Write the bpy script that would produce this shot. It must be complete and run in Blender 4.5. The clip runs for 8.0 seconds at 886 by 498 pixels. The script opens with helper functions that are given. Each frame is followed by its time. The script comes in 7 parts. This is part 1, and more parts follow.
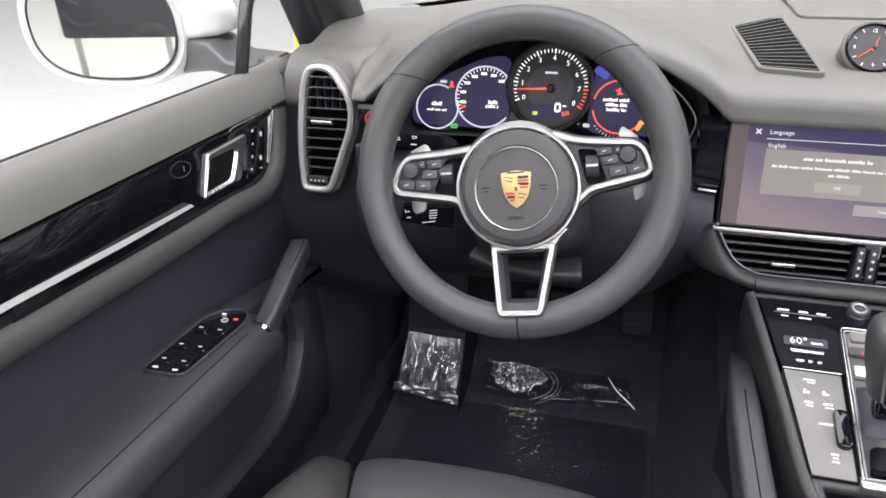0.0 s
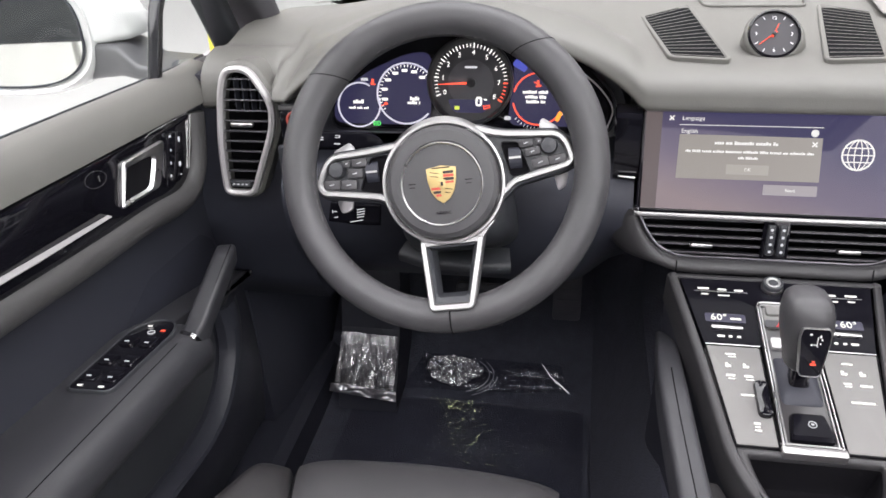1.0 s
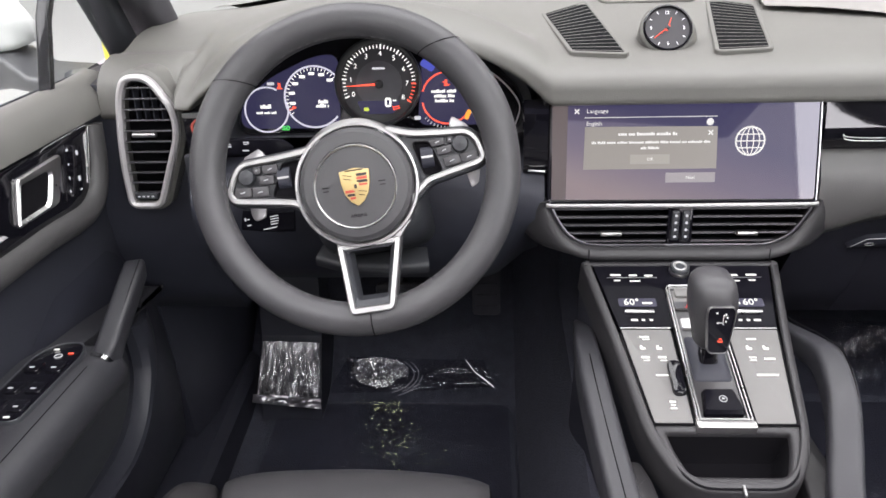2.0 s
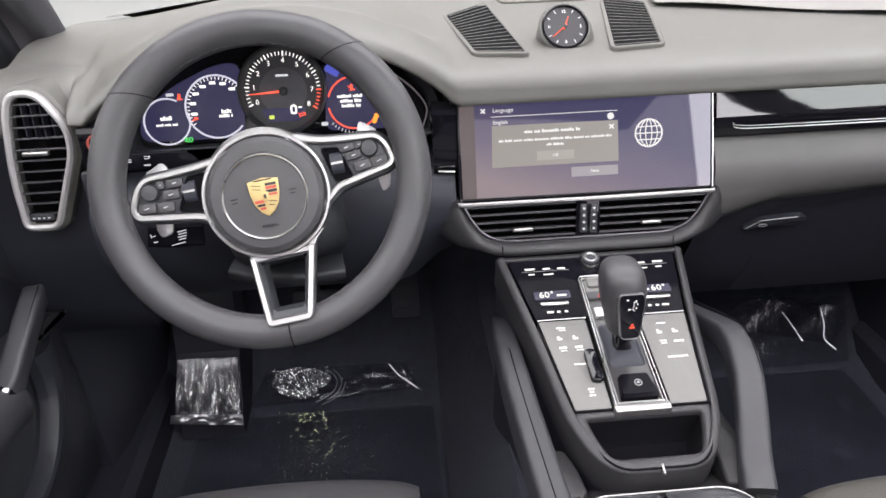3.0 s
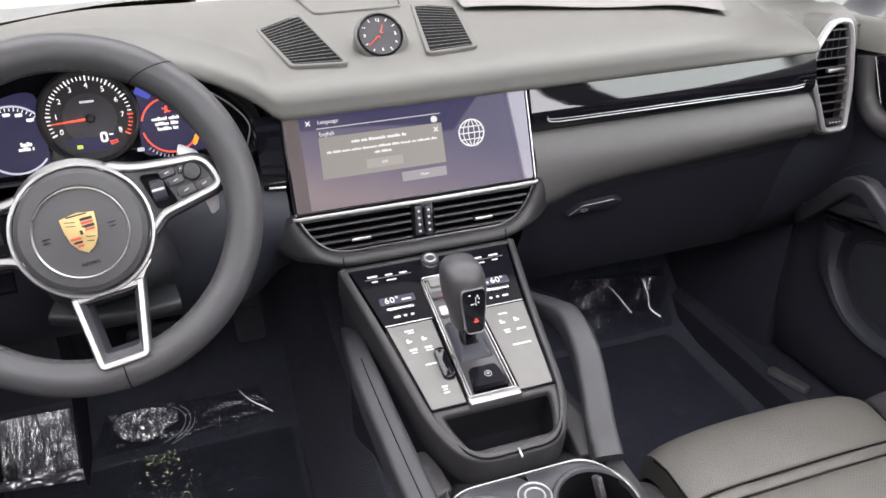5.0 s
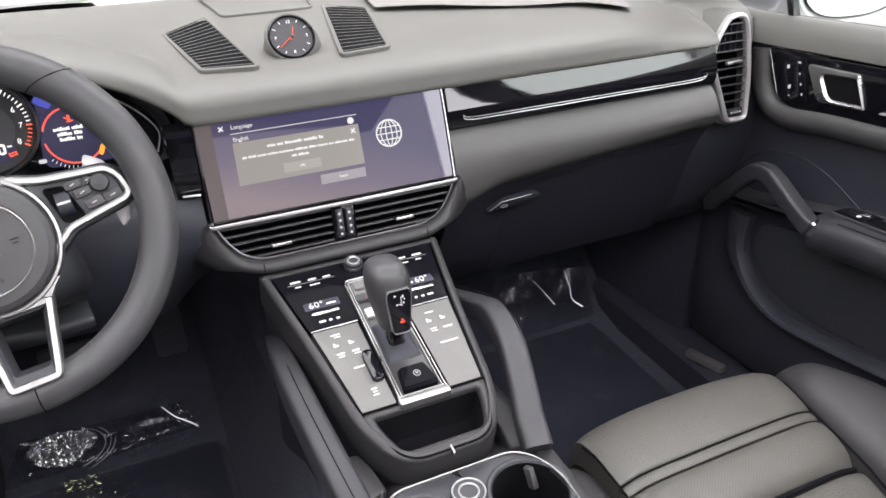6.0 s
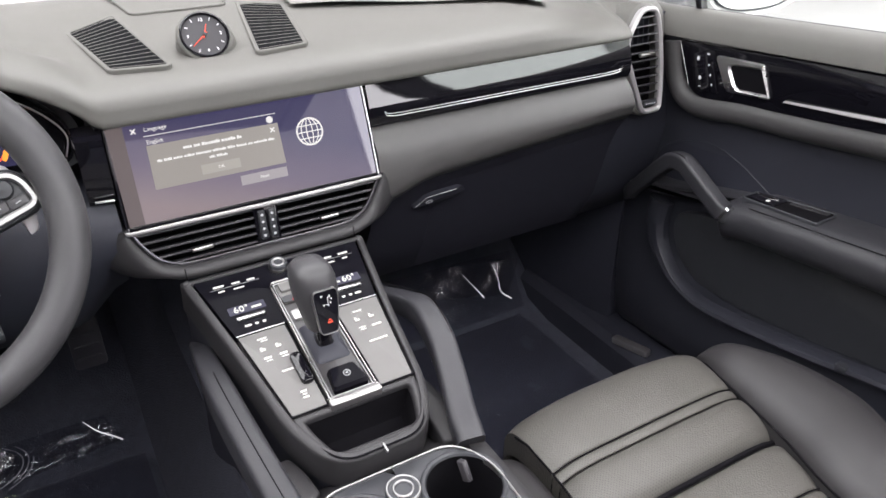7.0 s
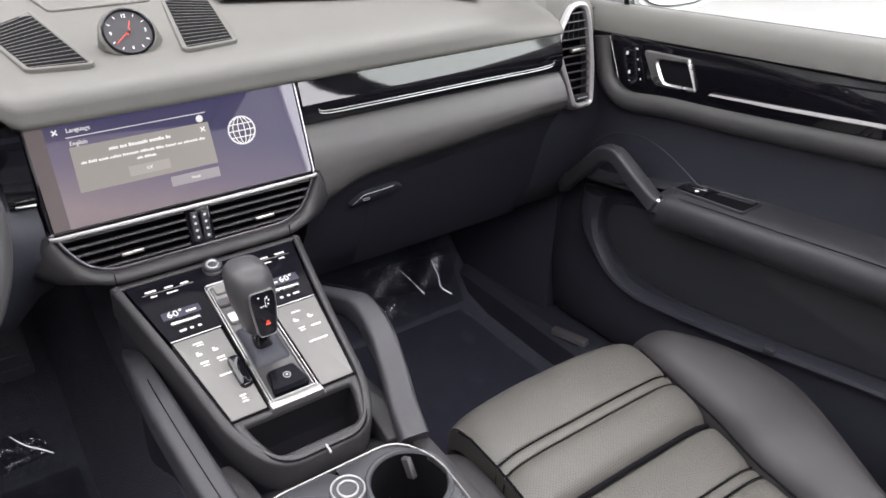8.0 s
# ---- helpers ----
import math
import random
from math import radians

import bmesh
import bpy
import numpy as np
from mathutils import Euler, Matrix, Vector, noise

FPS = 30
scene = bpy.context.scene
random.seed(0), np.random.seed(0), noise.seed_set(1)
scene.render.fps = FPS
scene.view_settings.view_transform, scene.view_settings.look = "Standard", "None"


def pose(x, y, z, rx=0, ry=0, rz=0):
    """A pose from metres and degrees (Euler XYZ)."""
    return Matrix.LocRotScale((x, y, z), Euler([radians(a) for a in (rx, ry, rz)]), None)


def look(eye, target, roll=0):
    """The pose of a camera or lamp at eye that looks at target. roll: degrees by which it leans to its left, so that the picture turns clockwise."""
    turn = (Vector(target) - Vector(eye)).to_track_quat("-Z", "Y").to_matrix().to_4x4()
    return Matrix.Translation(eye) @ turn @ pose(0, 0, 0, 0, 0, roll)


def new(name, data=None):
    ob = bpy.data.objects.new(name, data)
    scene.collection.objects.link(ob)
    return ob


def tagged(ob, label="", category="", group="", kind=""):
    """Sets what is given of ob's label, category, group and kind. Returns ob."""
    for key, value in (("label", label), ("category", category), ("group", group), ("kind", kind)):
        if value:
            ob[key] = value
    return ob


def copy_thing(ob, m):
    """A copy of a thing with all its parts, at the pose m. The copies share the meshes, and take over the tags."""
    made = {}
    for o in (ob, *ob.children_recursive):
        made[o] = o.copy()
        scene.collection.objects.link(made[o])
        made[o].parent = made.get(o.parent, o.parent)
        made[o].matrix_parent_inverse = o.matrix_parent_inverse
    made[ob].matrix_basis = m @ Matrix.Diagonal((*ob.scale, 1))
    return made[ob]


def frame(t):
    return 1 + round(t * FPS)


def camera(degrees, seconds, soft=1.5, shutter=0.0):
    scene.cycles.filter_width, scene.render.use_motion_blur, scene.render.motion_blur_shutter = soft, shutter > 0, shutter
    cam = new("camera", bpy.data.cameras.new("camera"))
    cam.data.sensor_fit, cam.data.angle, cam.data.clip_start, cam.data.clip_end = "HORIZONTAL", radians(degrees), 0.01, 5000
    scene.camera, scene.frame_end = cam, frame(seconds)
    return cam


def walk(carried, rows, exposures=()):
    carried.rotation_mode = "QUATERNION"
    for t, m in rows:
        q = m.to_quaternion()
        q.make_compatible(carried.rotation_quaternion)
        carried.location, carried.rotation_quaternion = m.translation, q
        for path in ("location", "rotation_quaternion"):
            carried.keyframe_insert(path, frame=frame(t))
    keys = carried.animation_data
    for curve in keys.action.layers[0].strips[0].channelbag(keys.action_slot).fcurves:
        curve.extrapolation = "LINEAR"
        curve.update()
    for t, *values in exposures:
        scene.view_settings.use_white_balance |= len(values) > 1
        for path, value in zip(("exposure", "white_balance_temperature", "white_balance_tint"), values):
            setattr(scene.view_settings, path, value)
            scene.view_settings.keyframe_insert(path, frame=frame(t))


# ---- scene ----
cam = camera(61.1, 8.0, soft=1.6)
ROWS = [
    (0.0, (-0.2439, -0.8410, 1.1942), (-0.4968, 0.0048, 0.7244), -1.97),
    (0.5, (-0.2426, -0.8425, 1.1955), (-0.4543, 0.0124, 0.7219), -2.13),
    (1.0, (-0.2418, -0.8426, 1.1962), (-0.4046, 0.0207, 0.7185), -2.18),
    (1.5, (-0.2415, -0.8433, 1.1965), (-0.3509, 0.0271, 0.7165), -2.09),
    (3.0, (-0.2400, -0.8448, 1.1996), (-0.1832, 0.0291, 0.7168), -1.94),
    (3.5, (-0.2392, -0.8446, 1.2004), (-0.1284, 0.0243, 0.7179), -1.96),
    (4.0, (-0.2381, -0.8452, 1.2008), (-0.0761, 0.0162, 0.7196), -1.93),
    (4.5, (-0.2372, -0.8462, 1.2021), (-0.0252, 0.0048, 0.7216), -1.90),
    (6.0, (-0.2360, -0.8470, 1.2020), (0.1202, -0.0469, 0.7193), -1.29),
    (6.5, (-0.2335, -0.8475, 1.2027), (0.1647, -0.0694, 0.7170), -1.00),
    (7.0, (-0.2308, -0.8483, 1.2011), (0.2063, -0.0927, 0.7131), -0.52),
    (7.5, (-0.2288, -0.8495, 1.1982), (0.2430, -0.1154, 0.7098), -0.05),
    (8.0, (-0.2291, -0.8475, 1.2007), (0.2745, -0.1375, 0.7084), 0.53),
]
walk(cam, [(t, look(eye, at, roll)) for t, eye, at, roll in ROWS])

# ---- light ----
world = bpy.data.worlds.new("showroom_air")
scene.world = world
world.use_nodes = True
world.node_tree.nodes["Background"].inputs[0].default_value = (0.97, 0.95, 1.0, 1)
world.node_tree.nodes["Background"].inputs[1].default_value = 0.35
scene.view_settings.exposure = 0.0


def area_lamp(name, m, w, h, watts, colour=(1, 1, 1)):
    d = bpy.data.lights.new(name, "AREA")
    d.shape, d.size, d.size_y, d.energy, d.color = "RECTANGLE", w, h, watts, colour
    ob = new(name, d)
    ob.matrix_world = m
    return ob


# luminous ceiling field over the cabin and behind the car
area_lamp("ceiling_softbox", pose(0, -1.4, 4.3), 12.0, 8.0, 1950, (1.0, 0.912, 1.0))

# daylight from the tall window of the hall behind the passenger's side
area_lamp("hall_window_light", pose(5.61, -7.92, 2.5, 90, 0, 0), 4.38, 3.4, 540, (0.98, 0.95, 1.0))


# ---- materials ----
def shader(name, colour, rough=0.5, metal=0.0, grain=0.0, grain_size=0.001, mottle=0.0, mottle_size=0.05,
           coat=0.0, sheen=0.0, ior=1.5, spec=0.5, rough_var=0.0):
    """Principled surface: mottle varies the colour, grain is fine relief (sizes in metres)."""
    m = bpy.data.materials.new(name)
    m.use_nodes = True
    nt = m.node_tree
    b = nt.nodes["Principled BSDF"]
    b.inputs["Base Color"].default_value = (*colour, 1)
    b.inputs["Roughness"].default_value = rough
    b.inputs["Metallic"].default_value = metal
    b.inputs["IOR"].default_value = ior
    b.inputs["Specular IOR Level"].default_value = spec
    b.inputs["Coat Weight"].default_value = coat
    b.inputs["Coat Roughness"].default_value = 0.03
    b.inputs["Sheen Weight"].default_value = sheen
    tc = nt.nodes.new("ShaderNodeTexCoord")
    if mottle or rough_var:
        n = nt.nodes.new("ShaderNodeTexNoise")
        n.inputs["Scale"].default_value = 1 / mottle_size
        n.inputs["Detail"].default_value = 5
        nt.links.new(tc.outputs["Object"], n.inputs["Vector"])
        if mottle:
            mix = nt.nodes.new("ShaderNodeMix")
            mix.data_type = "RGBA"
            mix.inputs["A"].default_value = (*[c * (1 - mottle) for c in colour], 1)
            mix.inputs["B"].default_value = (*[min(1, c * (1 + mottle)) for c in colour], 1)
            nt.links.new(n.outputs["Fac"], mix.inputs["Factor"])
            nt.links.new(mix.outputs["Result"], b.inputs["Base Color"])
        if rough_var:
            mr = nt.nodes.new("ShaderNodeMapRange")
            mr.inputs["To Min"].default_value = max(0.0, rough - rough_var)
            mr.inputs["To Max"].default_value = min(1.0, rough + rough_var)
            nt.links.new(n.outputs["Fac"], mr.inputs["Value"])
            nt.links.new(mr.outputs["Result"], b.inputs["Roughness"])
    if grain:
        v = nt.nodes.new("ShaderNodeTexVoronoi")
        v.inputs["Scale"].default_value = 1 / grain_size
        nt.links.new(tc.outputs["Object"], v.inputs["Vector"])
        bp = nt.nodes.new("ShaderNodeBump")
        bp.inputs["Strength"].default_value = grain
        bp.inputs["Distance"].default_value = grain_size * 0.4
        nt.links.new(v.outputs["Distance"], bp.inputs["Height"])
        nt.links.new(bp.outputs["Normal"], b.inputs["Normal"])
    return m


def perforated(m, pitch):
    """Adds rows of small dark punched holes to a leather."""
    nt = m.node_tree
    b = nt.nodes["Principled BSDF"]
    tc = nt.nodes.new("ShaderNodeTexCoord")
    v = nt.nodes.new("ShaderNodeTexVoronoi")
    v.voronoi_dimensions = "2D"
    v.inputs["Scale"].default_value = 1 / pitch
    v.inputs["Randomness"].default_value = 0.0
    turn = nt.nodes.new("ShaderNodeMapping")
    turn.inputs["Rotation"].default_value = (0, 0, radians(45))
    nt.links.new(tc.outputs["Object"], turn.inputs["Vector"])
    nt.links.new(turn.outputs["Vector"], v.inputs["Vector"])
    hole = nt.nodes.new("ShaderNodeMapRange")
    hole.inputs["From Min"].default_value, hole.inputs["From Max"].default_value = 0.17, 0.27
    nt.links.new(v.outputs["Distance"], hole.inputs["Value"])
    mix = nt.nodes.new("ShaderNodeMix")
    mix.data_type = "RGBA"
    mix.inputs["A"].default_value = (0.052, 0.052, 0.046, 1)
    nt.links.new(b.inputs["Base Color"].links[0].from_socket, mix.inputs["B"])
    nt.links.new(hole.outputs["Result"], mix.inputs["Factor"])
    nt.links.new(mix.outputs["Result"], b.inputs["Base Color"])
    return m


def glow(name, colour, strength):
    m = bpy.data.materials.new(name)
    m.use_nodes = True
    b = m.node_tree.nodes["Principled BSDF"]
    b.inputs["Base Color"].default_value = (0.01, 0.01, 0.01, 1)
    b.inputs["Roughness"].default_value = 0.25
    b.inputs["Emission Color"].default_value = (*colour, 1)
    b.inputs["Emission Strength"].default_value = strength
    return m


VINYL = shader("dash_vinyl", (0.103, 0.105, 0.093), 0.48, grain=0.25, grain_size=0.0012, mottle=0.10, mottle_size=0.03, rough_var=0.06)
VINYL_LOW = shader("dash_vinyl_lower", (0.0215, 0.024, 0.031), 0.5, grain=0.25, grain_size=0.0012, mottle=0.12, mottle_size=0.04, rough_var=0.06)
LEATHER = shader("black_leather", (0.041, 0.042, 0.043), 0.42, grain=0.3, grain_size=0.0010, mottle=0.14, mottle_size=0.02, rough_var=0.07)
ARMLEATHER = shader("armrest_leather", (0.023, 0.0245, 0.027), 0.46, grain=0.3, grain_size=0.0010, mottle=0.14, mottle_size=0.02, rough_var=0.07)
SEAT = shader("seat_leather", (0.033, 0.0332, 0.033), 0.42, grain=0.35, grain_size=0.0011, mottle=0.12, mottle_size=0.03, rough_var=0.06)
# Same hide as the passenger's, toned down to stand in for weaker light
SEAT_DIMMED = shader("seat_leather_dimmed", (0.054, 0.055, 0.056), 0.45, grain=0.35, grain_size=0.0011, mottle=0.15, mottle_size=0.03, rough_var=0.06)
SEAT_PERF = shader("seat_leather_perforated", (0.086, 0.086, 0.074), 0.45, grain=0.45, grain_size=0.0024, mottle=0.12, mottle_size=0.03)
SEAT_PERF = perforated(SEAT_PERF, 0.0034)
PLASTIC = shader("soft_black_plastic", (0.027, 0.030, 0.033), 0.45, grain=0.2, grain_size=0.0008, mottle=0.12, mottle_size=0.02)
DARK = shader("matt_black_plastic", (0.0165, 0.0190, 0.027), 0.6, mottle=0.2, mottle_size=0.02)
GLOSS = shader("piano_black", (0.005, 0.005, 0.007), 0.05, coat=0.15, mottle=0.1, mottle_size=0.01, rough_var=0.02)
CLIMATE = shader("black_climate_glass", (0.005, 0.005, 0.007), 0.12, spec=0.04, mottle=0.1, mottle_size=0.01)
CHROME = shader("satin_chrome", (0.62, 0.62, 0.61), 0.28, metal=1.0, mottle=0.03, mottle_size=0.03, rough_var=0.03)
SILVERP = shader("silver_vent_paint", (0.45, 0.45, 0.44), 0.35, metal=0.45, mottle=0.06, mottle_size=0.003, rough_var=0.05)
SILVER = shader("brushed_silver_trim", (0.38, 0.38, 0.375), 0.40, metal=1.0, mottle=0.06, mottle_size=0.003, rough_var=0.06)
# Grey panel tone; on the touch panels it stands for reflected sky on black gloss
GREYTOUCH = shader("grey_panel_and_reflection", (0.135, 0.137, 0.128), 0.45, spec=0.35, mottle=0.05, mottle_size=0.03, rough_var=0.04)
MIDPAD = shader("mid_dash_vinyl", (0.070, 0.071, 0.068), 0.45, grain=0.25, grain_size=0.0012, mottle=0.10, mottle_size=0.03, rough_var=0.06)
# Door lining vinyl again, lighter to stand in for light on the roll
ROLL_LIT = shader("door_roll_lit", (0.048, 0.049, 0.048), 0.5, grain=0.25, grain_size=0.0012, mottle=0.1, mottle_size=0.04, rough_var=0.06)
KEY = shader("switch_key_grey", (0.040, 0.040, 0.042), 0.45, mottle=0.08, mottle_size=0.004)
SLAT = shader("vent_slat_black", (0.027, 0.027, 0.030), 0.4, mottle=0.1, mottle_size=0.01)
# Near-black colour that stands in for the shade inside vents, wells and recesses
DUCT = shader("recess_shade_black", (0.004, 0.004, 0.005), 0.9, spec=0.1, mottle=0.2, mottle_size=0.01)
PADDLE = shader("paddle_grey", (0.45, 0.45, 0.45), 0.35, metal=0.6, mottle=0.06, mottle_size=0.004)
POLISHED = shader("polished_chrome", (0.55, 0.55, 0.55), 0.16, metal=1.0, mottle=0.04, mottle_size=0.02, rough_var=0.04)
CONSOLE = shader("console_vinyl", (0.0220, 0.0225, 0.0230), 0.5, grain=0.25, grain_size=0.0012, mottle=0.12, mottle_size=0.04, rough_var=0.06)
# Black plastic taken darker still to stand in for shade under the dash
LOWDASH = shader("lower_dash_shaded", (0.0105, 0.0115, 0.0175), 0.7, spec=0.3, mottle=0.2, mottle_size=0.02)
GREYMET = shader("grey_metal_plate", (0.40, 0.40, 0.39), 0.35, metal=0.9, mottle=0.06, mottle_size=0.004)
# Black carpet lifted towards blue, a pale haze put into its colour
CARPET = shader("black_carpet", (0.034, 0.038, 0.051), 0.95, grain=1.0, grain_size=0.003, mottle=0.3, mottle_size=0.02)
RUBBER = shader("pedal_rubber", (0.024, 0.025, 0.032), 0.6, mottle=0.2, mottle_size=0.01)
WHITEPAINT = shader("white_car_paint", (0.52, 0.52, 0.515), 0.18, coat=0.8, mottle=0.02, mottle_size=0.2)
MIRRORGLASS = shader("mirror_glass", (0.74, 0.75, 0.71), 0.02, metal=1.0, mottle=0.01, mottle_size=0.1)
PAPER = shader("pale_paper", (0.165, 0.163, 0.150), 0.8, mottle=0.03, mottle_size=0.02)
FLOORCONC = shader("pale_showroom_floor", (0.50, 0.495, 0.49), 0.35, mottle=0.025, mottle_size=0.6, rough_var=0.06)
WALLWHITE = shader("white_wall_paint", (0.80, 0.80, 0.79), 0.85, mottle=0.04, mottle_size=0.5)
# Dark grey that stands in for the shaded underside of the mirror arm
GREYARM = shader("mirror_arm_shade", (0.06, 0.06, 0.064), 0.35, mottle=0.04, mottle_size=0.05)
YELLOW = shader("yellow_post_paint", (0.75, 0.62, 0.05), 0.4, mottle=0.1, mottle_size=0.05)
HEADLINER = shader("headliner_cloth", (0.05, 0.05, 0.055), 0.95, grain=0.4, grain_size=0.002, mottle=0.1, mottle_size=0.02)
GOLD = shader("badge_gold", (0.42, 0.32, 0.13), 0.35, metal=0.3, mottle=0.12, mottle_size=0.004)
BADGE_RED = shader("badge_red_enamel", (0.42, 0.07, 0.05), 0.25, mottle=0.1, mottle_size=0.004)
BADGE_BLACK = shader("badge_black_enamel", (0.02, 0.015, 0.015), 0.25, mottle=0.1, mottle_size=0.004)
DIALPRINT = shader("dial_print", (0.80, 0.80, 0.80), 0.6, mottle=0.1, mottle_size=0.003)
STITCH = shader("grey_thread", (0.10, 0.10, 0.10), 0.8, mottle=0.2, mottle_size=0.002)
SEAM = shader("dark_seam", (0.005, 0.005, 0.006), 0.9, spec=0.1, mottle=0.2, mottle_size=0.005)
HAZARD = shader("hazard_red", (0.45, 0.03, 0.03), 0.3, mottle=0.1, mottle_size=0.003)
LIT = glow("white_backlight", (1.0, 0.98, 0.95), 1.25)
LIT_DIM = glow("white_backlight_dim", (0.9, 0.9, 0.95), 0.75)
LIT_RED = glow("red_backlight", (1.0, 0.10, 0.05), 1.6)
LIT_ORANGE = glow("orange_backlight", (1.0, 0.33, 0.04), 1.5)
LIT_GREEN = glow("green_backlight", (0.1, 0.9, 0.15), 1.2)
LIT_YELLOW = glow("yellow_backlight", (0.7, 0.8, 0.1), 1.0)
LIT_BLUE = glow("blue_backlight", (0.10, 0.12, 0.65), 0.8)
LCD = glow("cluster_lcd_navy", (0.030, 0.027, 0.074), 1.0)
UI_DIALOG = glow("dialog_grey", (0.30, 0.275, 0.25), 1.0)
UI_BUTTON = glow("dialog_button", (0.38, 0.35, 0.32), 1.0)
UI_NEXT = glow("next_button", (0.34, 0.31, 0.33), 1.0)
UI_TEXT = glow("screen_text", (0.85, 0.83, 0.82), 1.0)


def film_material(name, share, scale, relief, stretch=(1, 1, 1), rough=0.12):
    """Crinkled clear protective film: glossy with relief at two scales, see-through."""
    m = bpy.data.materials.new(name)
    m.use_nodes = True
    nt = m.node_tree
    out = nt.nodes["Material Output"]
    nt.nodes.remove(nt.nodes["Principled BSDF"])
    tr = nt.nodes.new("ShaderNodeBsdfTransparent")
    tr.inputs[0].default_value = (0.9, 0.9, 0.92, 1)
    gl = nt.nodes.new("ShaderNodeBsdfGlossy")
    gl.inputs["Roughness"].default_value = rough
    gl.inputs["Color"].default_value = (0.9, 0.9, 0.9, 1)
    tc = nt.nodes.new("ShaderNodeTexCoord")
    n = nt.nodes.new("ShaderNodeTexNoise")
    n.inputs["Scale"].default_value = scale
    n.inputs["Detail"].default_value = 3
    n.inputs["Distortion"].default_value = 1.2
    mp = nt.nodes.new("ShaderNodeMapping")
    mp.inputs["Scale"].default_value = stretch
    nt.links.new(tc.outputs["Object"], mp.inputs["Vector"])
    nt.links.new(mp.outputs["Vector"], n.inputs["Vector"])
    bp = nt.nodes.new("ShaderNodeBump")
    bp.inputs["Strength"].default_value = 1.0
    bp.inputs["Distance"].default_value = relief
    nt.links.new(n.outputs["Fac"], bp.inputs["Height"])
    nt.links.new(bp.outputs["Normal"], gl.inputs["Normal"])
    mix = nt.nodes.new("ShaderNodeMixShader")
    mix.inputs[0].default_value = share
    nt.links.new(tr.outputs[0], mix.inputs[1])
    nt.links.new(gl.outputs[0], mix.inputs[2])
    nt.links.new(mix.outputs[0], out.inputs["Surface"])
    return m


FILM = film_material("clear_protective_film", 0.02, 12, 0.004, (2.5, 1, 1))
FOIL = film_material("crinkled_shiny_film", 0.50, 30, 0.0050, (6.0, 0.30, 0.25), 0.22)
BUNCH = film_material("bunched_shiny_film", 0.50, 26, 0.0060, (1.6, 0.8, 0.8), 0.22)
# Glossier film for a patch added as sheen on the passenger's sheet
PALEFILM = film_material("film_sheen_patch", 0.06, 14, 0.004, (2.5, 1, 1), 0.25)
# Metal tones that stand in for highlights along film folds and creases
HEM = shader("film_edge_highlight", (0.45, 0.45, 0.47), 0.3, metal=0.95, mottle=0.5, mottle_size=0.006)
CREASE = shader("film_crease_sheen", (0.20, 0.20, 0.23), 0.3, metal=0.8, mottle=0.5, mottle_size=0.006)
# Greenish metal for slivers that stand in for glints on the mat film
GLINT = shader("film_glint_metal", (0.66, 0.78, 0.44), 0.22, metal=0.95, mottle=0.5, mottle_size=0.006)
MATFILM = film_material("thin_mat_film", 0.010, 30, 0.002)


def glass_material():
    m = bpy.data.materials.new("window_glass")
    m.use_nodes = True
    nt = m.node_tree
    out = nt.nodes["Material Output"]
    nt.nodes.remove(nt.nodes["Principled BSDF"])
    tr = nt.nodes.new("ShaderNodeBsdfTransparent")
    tr.inputs[0].default_value = (0.90, 0.94, 0.91, 1)
    gl = nt.nodes.new("ShaderNodeBsdfGlossy")
    gl.inputs["Roughness"].default_value = 0.01
    mix = nt.nodes.new("ShaderNodeMixShader")
    mix.inputs[0].default_value = 0.035
    nt.links.new(tr.outputs[0], mix.inputs[1])
    nt.links.new(gl.outputs[0], mix.inputs[2])
    nt.links.new(mix.outputs[0], out.inputs["Surface"])
    return m


GLASS = glass_material()


def screen_material():
    """Lit display: navy at the top, mauve at the bottom left, under glossy glass."""
    m = bpy.data.materials.new("display_picture")
    m.use_nodes = True
    nt = m.node_tree
    b = nt.nodes["Principled BSDF"]
    b.inputs["Base Color"].default_value = (0.012, 0.012, 0.014, 1)
    b.inputs["Roughness"].default_value = 0.03
    tc = nt.nodes.new("ShaderNodeTexCoord")
    sep = nt.nodes.new("ShaderNodeSeparateXYZ")
    nt.links.new(tc.outputs["Object"], sep.inputs[0])
    up = nt.nodes.new("ShaderNodeMapRange")
    up.inputs["From Min"].default_value, up.inputs["From Max"].default_value = 0.775, 0.905
    lean = nt.nodes.new("ShaderNodeMath")
    lean.operation = "MULTIPLY_ADD"
    lean.inputs[1].default_value = 0.30
    nt.links.new(sep.outputs["X"], lean.inputs[0])
    nt.links.new(sep.outputs["Z"], lean.inputs[2])
    nt.links.new(lean.outputs[0], up.inputs["Value"])
    ramp = nt.nodes.new("ShaderNodeValToRGB")
    ramp.color_ramp.elements[0].color = (0.22, 0.165, 0.175, 1)
    ramp.color_ramp.elements[1].color = (0.055, 0.05, 0.115, 1)
    ramp.color_ramp.elements[0].position = 0.05
    ramp.color_ramp.elements[1].position = 0.85
    e = ramp.color_ramp.elements.new(0.42)
    e.color = (0.115, 0.09, 0.145, 1)
    nt.links.new(up.outputs["Result"], ramp.inputs["Fac"])
    nt.links.new(ramp.outputs["Color"], b.inputs["Emission Color"])
    b.inputs["Emission Strength"].default_value = 1.0
    return m


DISPLAY = screen_material()


# ---- mesh tools ----
def thing(name, loc, label, category, group=""):
    e = new(name)
    e.location = loc
    e.empty_display_size = 0.02
    return tagged(e, label, category, group)


